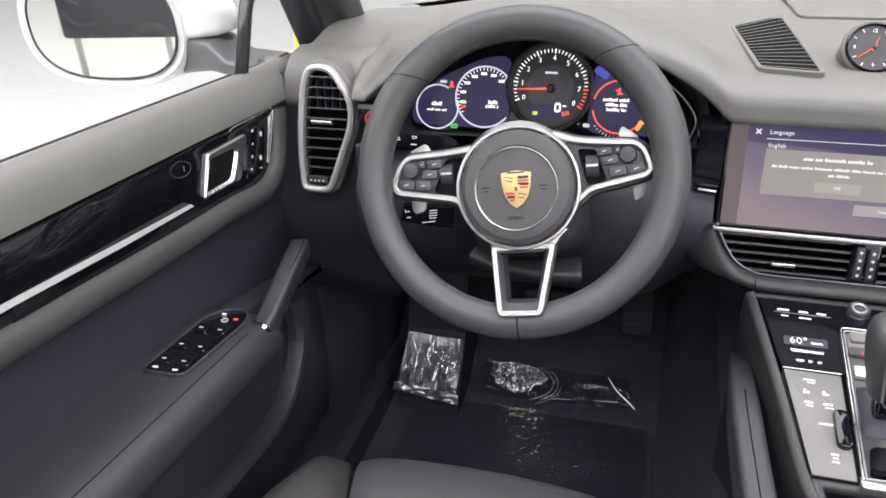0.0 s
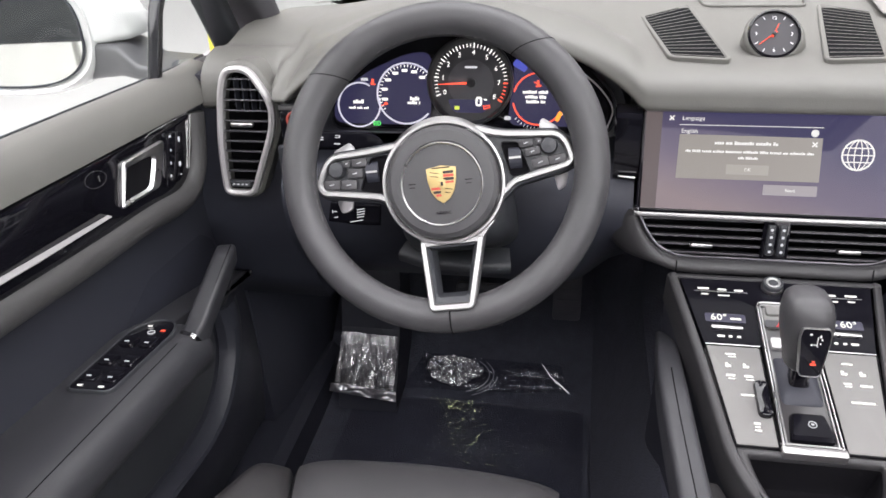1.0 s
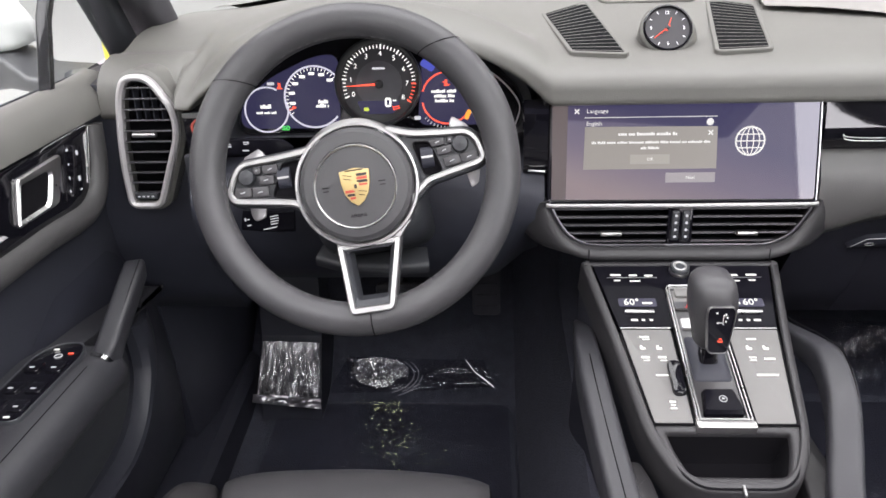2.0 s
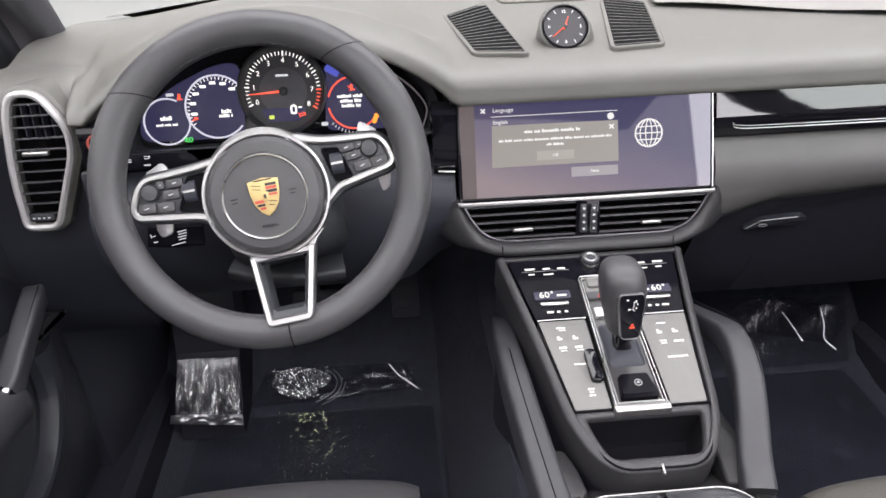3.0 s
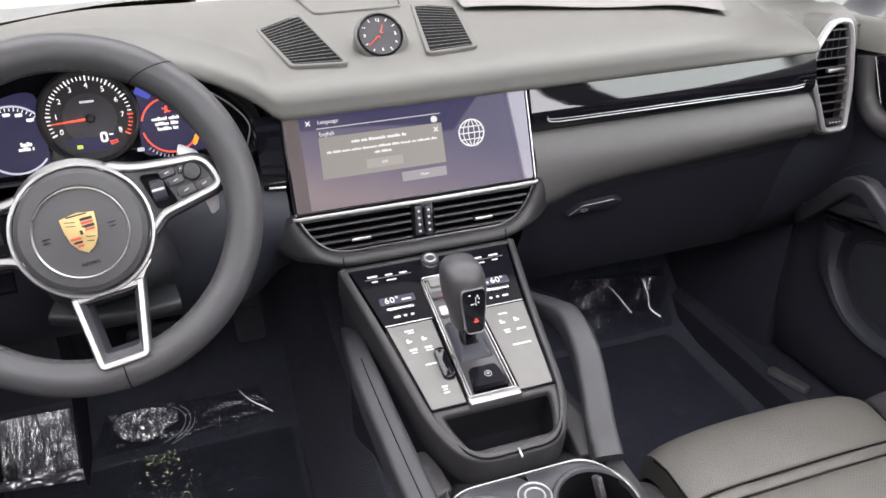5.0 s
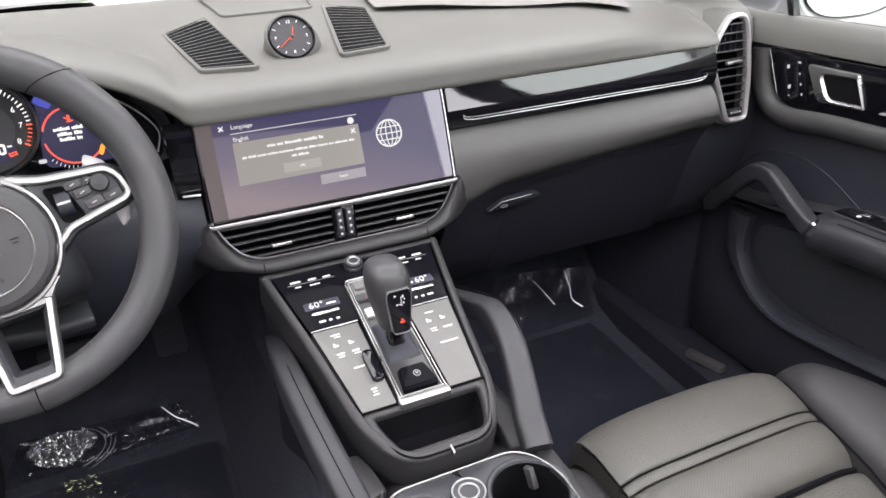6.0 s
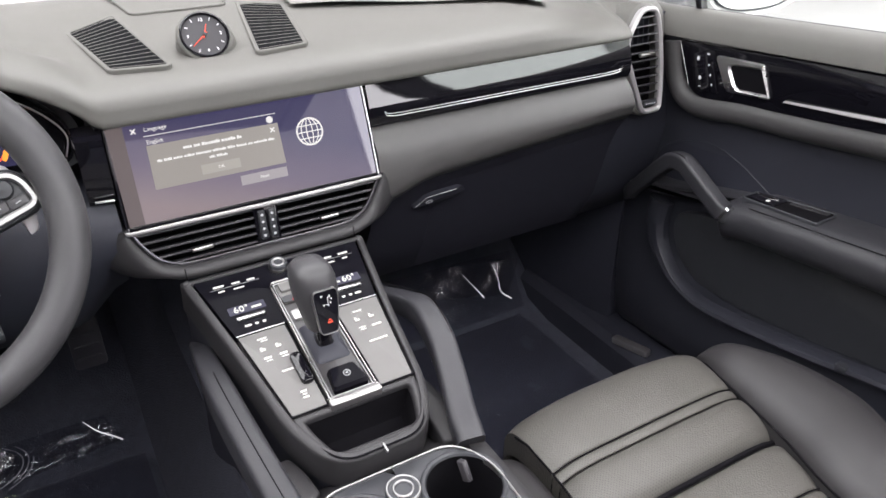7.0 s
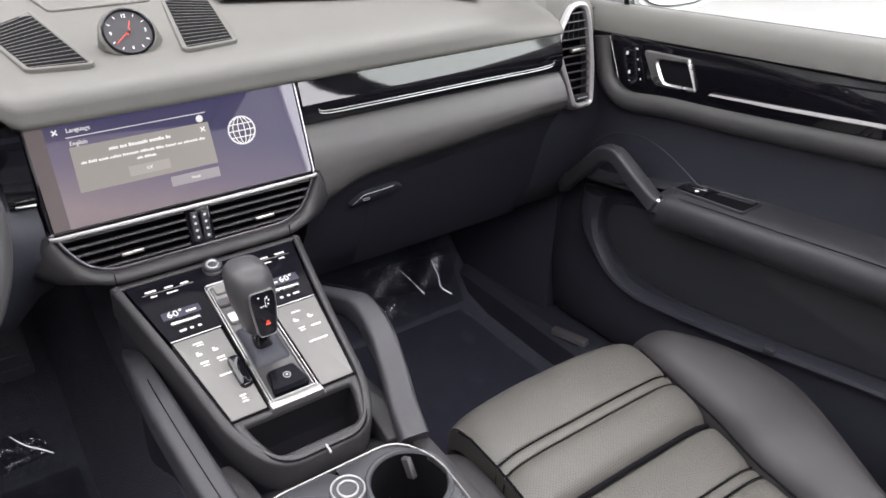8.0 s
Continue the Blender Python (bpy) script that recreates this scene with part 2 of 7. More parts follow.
def part(name, bm, material, parent, label="", smooth=True, angle=35):
    me = bpy.data.meshes.new(name)
    bmesh.ops.recalc_face_normals(bm, faces=bm.faces[:])
    bm.to_mesh(me)
    bm.free()
    me.materials.append(material)
    if smooth:
        me.polygons.foreach_set("use_smooth", [True] * len(me.polygons))
        me.set_sharp_from_angle(angle=radians(angle))
    ob = new(name, me)
    if parent is not None:
        ob.parent = parent
        if parent.type == "EMPTY":
            ob.matrix_parent_inverse = Matrix.Translation(parent.location).inverted()
    if label:
        ob["label"] = label
    return ob


def setting(name, bm, material, label, category, smooth=False):
    return tagged(part(name, bm, material, None, smooth=smooth), label, category, kind="structure")


def axes(o, u, v, w):
    """A matrix from an origin and three axes."""
    m = Matrix.Identity(4)
    for k, a in enumerate((u, v, w)):
        a = Vector(a)
        for j in range(3):
            m[j][k] = a[j]
    for j in range(3):
        m[j][3] = o[j]
    return m


def face(bm, vs):
    try:
        return bm.faces.new(vs)
    except ValueError:
        return None


def loft(bm, rings, closed=True, caps=True, m=None):
    m = m or Matrix.Identity(4)
    vs = [[bm.verts.new(m @ Vector(p)) for p in r] for r in rings]
    n = len(vs[0])
    for a, b in zip(vs, vs[1:]):
        for i in range(n if closed else n - 1):
            j = (i + 1) % n
            face(bm, (a[i], a[j], b[j], b[i]))
    if caps and closed:
        face(bm, vs[0])
        face(bm, vs[-1])
    return bm


def prism(bm, loop, z0, z1, m, chamfer=0.0):
    """A plate of the outline loop from z0 to z1, its upper rim chamfered in two steps."""
    if chamfer:
        top = [(inset(loop, 0), z1 - chamfer), (inset(loop, chamfer * 0.3), z1 - chamfer * 0.3), (inset(loop, chamfer), z1)]
    else:
        top = [(loop, z1)]
    rings = [[(x, y, z0) for x, y in loop]] + [[(x, y, z) for x, y in lp] for lp, z in top]
    return loft(bm, rings, m=m)


def inset(loop, d):
    """The loop (counter-clockwise) moved inwards by d."""
    if not d:
        return list(loop)
    n = len(loop)
    out = []
    for i in range(n):
        a, b, c = (Vector(loop[k % n]) for k in (i - 1, i, i + 1))
        e1, e2 = (b - a), (c - b)
        if e1.length < 1e-9:
            e1 = e2
        if e2.length < 1e-9:
            e2 = e1
        e1, e2 = e1.normalized(), e2.normalized()
        n1, n2 = Vector((-e1.y, e1.x)), Vector((-e2.y, e2.x))
        h = n1 + n2
        h = n1 if h.length < 1e-6 else h.normalized()
        k = min(1 / max(0.35, h.dot(n1)), 1.8)
        out.append(tuple(b + h * d * k))
    return out


def rounded(pts, r, n=5):
    """A polygon (counter-clockwise) with rounded corners; r one radius or one for each corner."""
    out = []
    k = len(pts)
    for i in range(k):
        a, b, c = (Vector(pts[j % k]) for j in (i - 1, i, i + 1))
        rr = r[i] if isinstance(r, (list, tuple)) else r
        u, v = (a - b), (c - b)
        rr = min(rr, 0.49 * u.length, 0.49 * v.length)
        p0, p2 = b + u.normalized() * rr, b + v.normalized() * rr
        for s in range(n):
            t = s / (n - 1)
            out.append(tuple(p0 * (1 - t) ** 2 + b * 2 * t * (1 - t) + p2 * t * t))
    return out


def rrect(w, h, r, n=5, cx=0.0, cy=0.0):
    a, b = w / 2, h / 2
    return rounded([(cx - a, cy - b), (cx + a, cy - b), (cx + a, cy + b), (cx - a, cy + b)], r, n)


def circle(r, n=32, cx=0.0, cy=0.0):
    return [(cx + r * math.cos(2 * math.pi * i / n), cy + r * math.sin(2 * math.pi * i / n)) for i in range(n)]


def band(bm, outer, d, z0, z1, m, soft=0.0):
    """A frame along the outline outer, d wide, with softened edges."""
    s = soft or min(d, z1 - z0) * 0.3
    rings = [(0, z0), (0, z1 - s), (s, z1), (d - s, z1), (d, z1 - s), (d, z0)]
    loops = [[(x, y, z) for x, y in inset(outer, k)] for k, z in rings]
    loops.append(loops[0])
    return loft(bm, loops, caps=False, m=m)


def lathe(bm, prof, n, m):
    rings = [[(r * math.cos(2 * math.pi * i / n), r * math.sin(2 * math.pi * i / n), z) for i in range(n)] for r, z in prof]
    return loft(bm, rings, m=m)


def smooth_path(pts, n):
    """n points along a Catmull-Rom curve through pts."""
    pts = [Vector(p) for p in pts]
    ext = [pts[0] * 2 - pts[1]] + pts + [pts[-1] * 2 - pts[-2]]
    out = []
    for i in range(n):
        f = i / (n - 1) * (len(pts) - 1)
        k = min(int(f), len(pts) - 2)
        t = f - k
        a, b, c, d = ext[k:k + 4]
        out.append(0.5 * ((2 * b) + (c - a) * t + (2 * a - 5 * b + 4 * c - d) * t * t + (3 * b - a - 3 * c + d) * t ** 3))
    return out


def sweep(bm, path, section, up=(0, 0, 1), closed=False, scale=None, caps=True):
    """A tube with a 2D section along a path."""
    path = [Vector(p) for p in path]
    rings = []
    n = len(path)
    for i, p in enumerate(path):
        a = path[(i - 1) % n] if closed or i else path[i]
        b = path[(i + 1) % n] if closed or i < n - 1 else path[i]
        t = (b - a).normalized()
        side = t.cross(Vector(up)).normalized()
        top = side.cross(t)
        k = scale(i / (n - 1)) if scale else 1.0
        rings.append([p + (side * x + top * y) * k for x, y in section])
    if closed:
        rings.append(rings[0])
    return loft(bm, rings, caps=caps and not closed)


def slab(bm, w, d, h, m, r=0.002):
    """A block w x d x h centred on m with rounded upper edges."""
    return prism(bm, rrect(w, d, min(r * 2, w * 0.3, d * 0.3), 4), -h / 2, h / 2, m, min(r, h * 0.45))


def glyphs(text, size, m, material, parent, name="lettering", thick=0.0003):
    c = bpy.data.curves.new(name, "FONT")
    c.body, c.size, c.align_x, c.align_y, c.extrude = text, size, "CENTER", "CENTER", thick
    c.resolution_u = 2
    tmp = bpy.data.objects.new(name, c)
    me = bpy.data.meshes.new_from_object(tmp)
    bpy.data.objects.remove(tmp)
    bpy.data.curves.remove(c)
    me.transform(m)
    me.materials.clear()
    me.materials.append(material)
    ob = new(name, me)
    ob.parent = parent
    if parent.type == "EMPTY":
        ob.matrix_parent_inverse = Matrix.Translation(parent.location).inverted()
    return ob


def at(m, x, y, z=0.0, turn=0.0):
    return m @ pose(x, y, z, 0, 0, turn)


def mark(x, y, w, h, m, material, parent, name="marking", z=0.0006, turn=0.0):
    """A flat printed or lit bar on a surface."""
    bm = bmesh.new()
    prism(bm, rrect(w, h, min(w, h) * 0.3, 3), z - 0.0004, z, at(m, x, y, 0, turn))
    return part(name, bm, material, parent, smooth=False)


def scrawl(x0, x1, y, h, m, material, parent, seed, z=0.0009):
    """A line of writing too small to read: bars of letter width in word groups."""
    rng = random.Random(seed)
    bm = bmesh.new()
    x = x0
    left = rng.randint(3, 8)
    while x < x1 - h * 0.3:
        w = min(h * rng.uniform(0.35, 0.75), x1 - x)
        k = h * rng.choice((0.72, 0.78, 1.0))
        prism(bm, [(x, y - h / 2), (x + w, y - h / 2), (x + w, y - h / 2 + k), (x, y - h / 2 + k)], z - 0.0003, z, m)
        x += w + h * 0.08
        left -= 1
        if not left:
            x += h * 0.45
            left = rng.randint(3, 9)
    return part("unreadable_line", bm, material, parent, smooth=False)


def lerp(a, b, t):
    return a + (b - a) * t


def step(a, b, x):
    t = max(0.0, min(1.0, (x - a) / (b - a)))
    return t * t * (3 - 2 * t)


# ---- dashboard ----
def arch(x):
    """Rise of the instrument hood along the dashboard, 0 to 1."""
    u = (x + 0.385) / (0.220 if x > -0.385 else 0.214)
    return max(0.0, 1 - u * u) ** (0.76 if x > -0.385 else 0.82)


def swell(x):
    """Soft rise of the dash top behind the hood, 0 to 1."""
    u = (x + 0.385) / (0.245 if x > -0.385 else 0.275)
    return max(0.0, 1 - u * u) ** 1.5


def lip(x):
    return 0.9125 + 0.076 * arch(x) + 0.012 * step(0.605, 0.64, abs(x))


def dash_profile(x):
    e, a, s, w = lip(x), arch(x), step(0.35, 0.75, abs(x)), swell(x)
    f = 0.045 * a + 0.052 * step(0.616, 0.630, abs(x))
    d = step(0.612, 0.640, abs(x))
    g = (1 - a) * (1 - step(0.43, 0.615, abs(x)))
    return [(0.060 + f, e - 0.004 - 0.04 * d), (0.036 + f, e - 0.001 - 0.04 * d), (0.0215 + f, e + 0.002 - 0.036 * d), (0.0215 + f, e + 0.008 + 0.006 * g - 0.028 * d), (0.031 - 0.006 * g + f, e + 0.0165 + 0.0115 * g - 0.008 * d),
            (0.054 - 0.011 * g + f, e + 0.0250 + 0.0145 * g), (0.088 - 0.003 * g + f, e + 0.0310 + 0.0170 * g), (0.150 + f * 0.5, max(lerp(0.946 + 0.0190 * g, 1.012, w), e + 0.026)),
            (0.25, lerp(0.972, 1.012, w) - 0.010 * s), (0.40, lerp(0.984, 0.995, w) - 0.030 * s), (0.52, 0.972 - 0.035 * s), (0.64, 0.945 - 0.035 * s)]


dash = thing("dashboard", (0, 0.2, 0.5), "dark grey soft-touch dashboard with gloss black trim across the cabin", "dashboard")
bm = bmesh.new()
stations = sorted(set([round(-0.737 + 0.01053 * i, 4) for i in range(141)] + [-0.635, -0.63, -0.625, -0.62, -0.615, -0.61, 0.61, 0.615, 0.62, 0.625, 0.63, 0.635] + [-0.597, -0.594, -0.590, -0.173, -0.176, -0.180]))
rings = []
for x in stations:
    pr = smooth_path([(0, y, z) for y, z in dash_profile(x)], 34)
    e = lip(x)
    rings.append([(x, p.y, p.z) for p in pr] + [(x, 0.64, 0.88), (x, 0.27, e - 0.016), (x, 0.10 + 0.045 * arch(x), e - 0.010)])
loft(bm, rings)
part("dash_pad", bm, VINYL, dash, "grained grey upper dash pad with instrument hood", angle=50)

# mid pad and glovebox on the passenger's side
bm = bmesh.new()
rings = []
for i in range(25):
    x = lerp(0.163, 0.618, i / 24)
    zb = 0.759 + 0.023 * step(0.15, 0.26, x) + 0.026 * max(0.0, min(1.0, (x - 0.20) / 0.38))
    prof = [(0.10, 0.905), (0.034, 0.905), (0.034, 0.853), (0.028, 0.852), (0.017, 0.843), (0.008, 0.832), (0.002, 0.820), (-0.001, lerp(zb, 0.820, 0.45)), (0.000, zb + 0.004),
            (0.004, zb - 0.007), (0.018, zb - 0.022), (0.034, zb - 0.045), (0.05, zb - 0.080), (0.078, 0.63), (0.12, 0.56), (0.17, 0.53), (0.32, 0.53), (0.36, 0.88)]
    rings.append([(x, y, z) for y, z in prof])
loft(bm, [r[:11] + [(r[0][0], 0.30, 0.80)] for r in rings])
part("mid_pad", bm, MIDPAD, dash, "smooth grey padded panel above the glovebox", angle=60)
bm = bmesh.new()
loft(bm, [r[10:] for r in rings])
part("glovebox_surround", bm, LOWDASH, dash, "dark lower dash round the glovebox", angle=60)

# glovebox lid and its release
bm = bmesh.new()
m = axes((0.45, 0.058, 0.67), (1, 0, 0), (0, -0.39, 0.92), (0, -0.92, -0.39))
loft(bm, [[(x, y - 0.0005, z) for _, y, z in r[11:15]] + [(x, y + 0.012, z) for _, y, z in r[11:15][::-1]] for x, r in ((0.27, rings[6]), (0.42, rings[14]), (0.60, rings[23]))])
lid = part("glovebox_lid", bm, LOWDASH, dash)
bm = bmesh.new()
prism(bm, rounded([(-0.222, 0.046), (-0.145, 0.050), (-0.130, 0.060), (-0.145, 0.070), (-0.200, 0.066)], 0.006), -0.004, 0.004, m, 0.002)
part("release_handle", bm, LOWDASH, lid, "black glovebox release handle")
bm = bmesh.new()
sweep(bm, [m @ Vector(p) for p in ((-0.216, 0.050, 0.0042), (-0.200, 0.0655, 0.0042), (-0.150, 0.0690, 0.0042))], circle(0.0005, 5))
part("bright_edge", bm, SILVER, lid, "thin bright edge of the release")
bm = bmesh.new()
band(bm, [(-0.194 + 0.0062 * math.cos(k), 0.0555 + 0.0030 * math.sin(k)) for k in [2 * math.pi * i / 20 for i in range(20)]], 0.0009, 0.003, 0.0052, m)
part("lock_ring", bm, CHROME, lid, "bright lock ring")

# gloss trim band with two bright lines
bm = bmesh.new()
rings = []
for i in range(20):
    x = lerp(0.164, 0.622, i / 19)
    rings.append([(x, 0.050, 0.913), (x, 0.0345, 0.9115), (x, 0.0300, 0.8985), (x, 0.0258, 0.8850), (x, 0.0238, 0.8765), (x, 0.0232, 0.8645), (x, 0.0270, 0.8535), (x, 0.040, 0.852)])
loft(bm, rings)
trim = part("gloss_trim", bm, GLOSS, dash, "piano black trim strip", angle=60)
for dz, th in ((0.0, 0.0006), (0.0036, 0.0004)):
    bm = bmesh.new()
    pts = smooth_path([(0.186, 0.0236, 0.872 + dz * 0.4), (0.194, 0.0232, 0.866 + dz), (0.24, 0.0232, 0.8645 + dz), (0.45, 0.0232, 0.8640 + dz), (0.585, 0.0232, 0.8640 + dz), (0.604, 0.0233, 0.871 + dz)], 40)
    sweep(bm, pts, circle(th, 6))
    part("bright_line", bm, CHROME, trim, "thin chrome line")

# lower dash on the driver's side
bm = bmesh.new()
rings = []
for i in range(25):
    x = lerp(-0.613, -0.166, i / 24)
    up = 0.05 * step(-0.24, -0.166, x)
    prof = [(0.14, 0.835), (0.045, 0.835), (0.018, 0.826), (0.004, 0.805), (0.0, 0.775), (0.010, 0.735 + up * 0.5), (0.040, 0.685 + up), (0.085, 0.640 + up), (0.15, 0.610 + up), (0.30, 0.60 + up), (0.36, 0.80)]
    rings.append([(x, y, z) for y, z in prof])
loft(bm, rings)
part("knee_panel", bm, DARK, dash, "dark knee panel below the instruments", angle=60)
bm = bmesh.new()
prism(bm, rounded([(-0.611, 0.835), (-0.575, 0.835), (-0.575, 0.912), (-0.611, 0.912)], 0.004), -0.06, -0.026, axes((0, 0, 0), (1, 0, 0), (0, 0, 1), (0, -1, 0)), 0.002)
strip = part("start_panel", bm, GLOSS, dash, "gloss black panel round the start switch")
mF = axes((0, 0.026, 0), (1, 0, 0), (0, 0, 1), (0, -1, 0))
mark(-0.593, 0.9075, 0.034, 0.006, mF, SILVER, strip, "silver_inlay", 0.0015)
bm = bmesh.new()
band(bm, circle(0.0125, 28, -0.589, 0.891), 0.0022, 0.0, 0.003, mF)
part("start_ring", bm, glow("start_ring_red", (0.42, 0.08, 0.06), 1.0), strip, "red-lit start switch ring")
bm = bmesh.new()
slab(bm, 0.022, 0.05, 0.006, at(mF, -0.602, 0.836, 0.012), 0.002)
part("light_switch", bm, PLASTIC, strip)

for sign in (-1, 1):
    bm = bmesh.new()
    loft(bm, [[(sign * x, y + 0.02 * (x - 0.61), z) for y, z in ((0.12, 0.930), (0.085, 0.930), (0.072, 0.86), (0.060, 0.79), (0.055, 0.75), (0.065, 0.70), (0.09, 0.62), (0.13, 0.56), (0.32, 0.53), (0.36, 0.88))] for x in (0.612, 0.66, 0.70, 0.775)])
    part("dash_end", bm, DARK, dash, "dark grey end of the dashboard", angle=60)

# piano black pieces either side of the display, and the centre stack
bm = bmesh.new()
loft(bm, [[(-0.192, 0.06, z0), (-0.192, y0, z0), (-0.163, y0 - 0.004, z0), (-0.163, 0.06, z0)] for z0, y0 in ((0.828, 0.024), (0.835, 0.020), (0.905, 0.022), (0.910, 0.026))])
side = part("gloss_side_panel", bm, GLOSS, dash, "piano black panel beside the display")
bm = bmesh.new()
sweep(bm, [(-0.186, 0.0165, 0.834), (-0.166, 0.0125, 0.834)], circle(0.0016, 6))
part("bright_line", bm, CHROME, side)

bm = bmesh.new()
outline = [(-0.168, 0.803), (-0.158, 0.778), (-0.131, 0.735), (-0.121, 0.7235), (0.121, 0.7235), (0.131, 0.735), (0.158, 0.778), (0.168, 0.803), (0.168, 0.912), (-0.168, 0.912)]
loft(bm, [[(x, 0.16, z) for x, z in outline], [(x, 0.050, z) for x, z in outline],
          [(x * 0.995, 0.042 if z > 0.85 else 0.040, z) for x, z in outline]])
part("stack_surround", bm, CONSOLE, dash, "dark grey centre stack surround", angle=50)
# padded surround that frames the centre vents below and at the sides
U = [(-0.163, 0.058), (-0.160, 0.050), (-0.150, 0.0305), (-0.1365, 0.0128), (-0.120, 0.0030), (-0.100, -0.0012), (-0.05, -0.0015)]
U = [(x, v, 0) for x, v in U] + [(-x, v, 0) for x, v in U[::-1]]
mV = axes((0, -0.004, 0.742), (1, 0, 0), Vector((0, 0.16, 1)).normalized(), Vector((0, -1, 0.16)).normalized())
path = smooth_path(U, 90)
bm = bmesh.new()
rings = []
for i, p in enumerate(path):
    t = (path[min(i + 1, 89)] - path[max(i - 1, 0)]).normalized()
    b = step(0.35, 0.95, abs(t.x))
    out = Vector((t.y, -t.x, 0))
    reach = lerp(0.050, 0.0165, b) * lerp(0.40, 1.0, step(0.0, 0.14, min(i, 89 - i) / 89))
    side_sec = ((0.0, -0.012), (0.0, 0.002), (0.05, 0.007), (0.16, 0.009), (0.40, 0.004), (0.75, -0.010), (1.0, -0.024), (1.0, -0.045))
    base_sec = ((0.0, -0.012), (0.0, 0.004), (0.10, 0.011), (0.30, 0.0165), (0.60, 0.0185), (0.88, 0.0175), (1.0, 0.012), (1.0, -0.045))
    rings.append([p + out * reach * lerp(a[0], c[0], b) + Vector((0, 0, lerp(a[1], c[1], b))) for a, c in zip(side_sec, base_sec)])
loft(bm, rings, m=mV)
part("stack_bezel", bm, CONSOLE, dash, "grey padded surround of the centre vents", angle=60)
for x in (-0.1110, 0.1090):
    mark(x, -0.0090, 0.0013, 0.0155, mV, SEAM, dash, "joint", 0.0190)


# speaker grilles in the dash top
def dash_z(x, y):
    pr = [(yy, zz) for yy, zz in dash_profile(x)][6:]
    return float(np.interp(y, [q[0] for q in pr], [q[1] for q in pr]))


def grille(sign):
    corners = [(0.0698, -0.0771), (0.1311, -0.0673), (0.1536, 0.1053), (0.0905, 0.165)] if sign < 0 else [(0.0416, -0.0735), (0.1034, -0.0665), (0.142, 0.1285), (0.089, 0.1662)]
    up = Vector((0, -0.06, 1)).normalized()
    fw = Vector((0, 1, 0.06)).normalized()
    g = thing("dash_speaker", (sign * 0.10, 0.2, 0.965), "black slatted speaker grille set in the dash top beside the clock", "speaker grille", "dash speakers")
    m = axes((0, 0.146, 0.9674), (sign, 0, 0), fw, up)
    loop = rounded(corners, 0.006, 5)
    bm = bmesh.new()
    prism(bm, loop, -0.012, 0.0, m)
    part("backing", bm, DUCT, g, "black mesh backing")
    bm = bmesh.new()
    band(bm, inset(loop, -0.005), 0.0055, -0.012, 0.0012, m, 0.0010)
    part("surround", bm, VINYL, g, "grey moulded surround")
    n = 15
    for i in range(n):
        t = (i + 0.5) / n
        a = Vector((*corners[0], 0)).lerp(Vector((*corners[3], 0)), t) + Vector((0.001, 0, 0))
        b = Vector((*corners[1], 0)).lerp(Vector((*corners[2], 0)), t) - Vector((0.001, 0, 0))
        bm = bmesh.new()
        d = (b - a).normalized()
        w = Vector((-d.y, d.x, 0)) * 0.0006
        loft(bm, [[q - w + Vector((0, 0, 0.0002)), q - w * 0.8 + Vector((0, 0, 0.0006)), q + w * 0.8 + Vector((0, 0, 0.0006)), q + w + Vector((0, 0, 0.0002))] for q in (a, b)], m=m)
        part("slat", bm, VINYL, g)
    return g


grille(-1)
grille(1)

# raised cover panel behind the clock
bm = bmesh.new()
mC = axes((0, 0.30, 0.9795), (1, 0, 0), Vector((0, 1, 0.10)).normalized(), Vector((0, -0.10, 1)).normalized())
band(bm, rounded([(-0.068, -0.002), (0.068, -0.002), (0.085, 0.12), (-0.085, 0.12)], 0.012), 0.003, -0.004, 0.0010, mC)
part("cover_seam", bm, VINYL, dash, "moulded edge of the centre cover")

# ---- clock ----
clock = thing("dash_clock", (0, 0.15, 0.95), "round black analogue clock with red pointers in a grey pod", "clock")
nC = Vector((-0.02, -0.80, 0.60)).normalized()
uC = Vector((1, 0, 0))
vC = nC.cross(uC).normalized()
mK = axes((-0.0145, 0.1075, 0.9818), uC, vC, nC) @ Matrix.Scale(0.85, 4)
bm = bmesh.new()
rings = []
for k, (r, z, sq) in enumerate([(0.036, 0.002, 0), (0.0395, -0.002, 0), (0.0415, -0.010, 0.15), (0.0450, -0.030, 0.4), (0.049, -0.060, 0.7)]):
    rings.append([(r * math.cos(a) * (1 - 0.05 * sq) + 0.016 * sq, r * math.sin(a) * (1 - 0.2 * sq), z) for a in [2 * math.pi * i / 40 for i in range(40)]])
loft(bm, rings, m=mK)
part("pod", bm, VINYL, clock, "grey clock pod rising from the dash top", angle=60)
bm = bmesh.new()
lathe(bm, [(0.0335, -0.004), (0.0355, 0.004), (0.0345, 0.0065), (0.0325, 0.0065), (0.031, 0.002), (0.0308, -0.004)], 48, mK)
part("bezel", bm, GLOSS, clock, "gloss black bezel")
bm = bmesh.new()
prism(bm, circle(0.0318, 40), -0.002, 0.0025, mK)
dial = part("dial", bm, shader("clock_dial", (0.024, 0.024, 0.027), 0.5, mottle=0.1, mottle_size=0.01), clock, "dark grey dial", smooth=False)
for i in range(12):
    a = math.pi * i / 6
    if i % 3:
        mark(0.0265 * math.sin(a), 0.0265 * math.cos(a), 0.0010, 0.0045, mK, DIALPRINT, dial, "hour_mark", 0.0032, -math.degrees(a))
for txt, a in (("12", 0), ("3", 90), ("6", 180), ("9", 270)):
    glyphs(txt, 0.0070, at(mK, 0.0235 * math.sin(radians(a)), 0.0235 * math.cos(radians(a)), 0.003), DIALPRINT, dial)
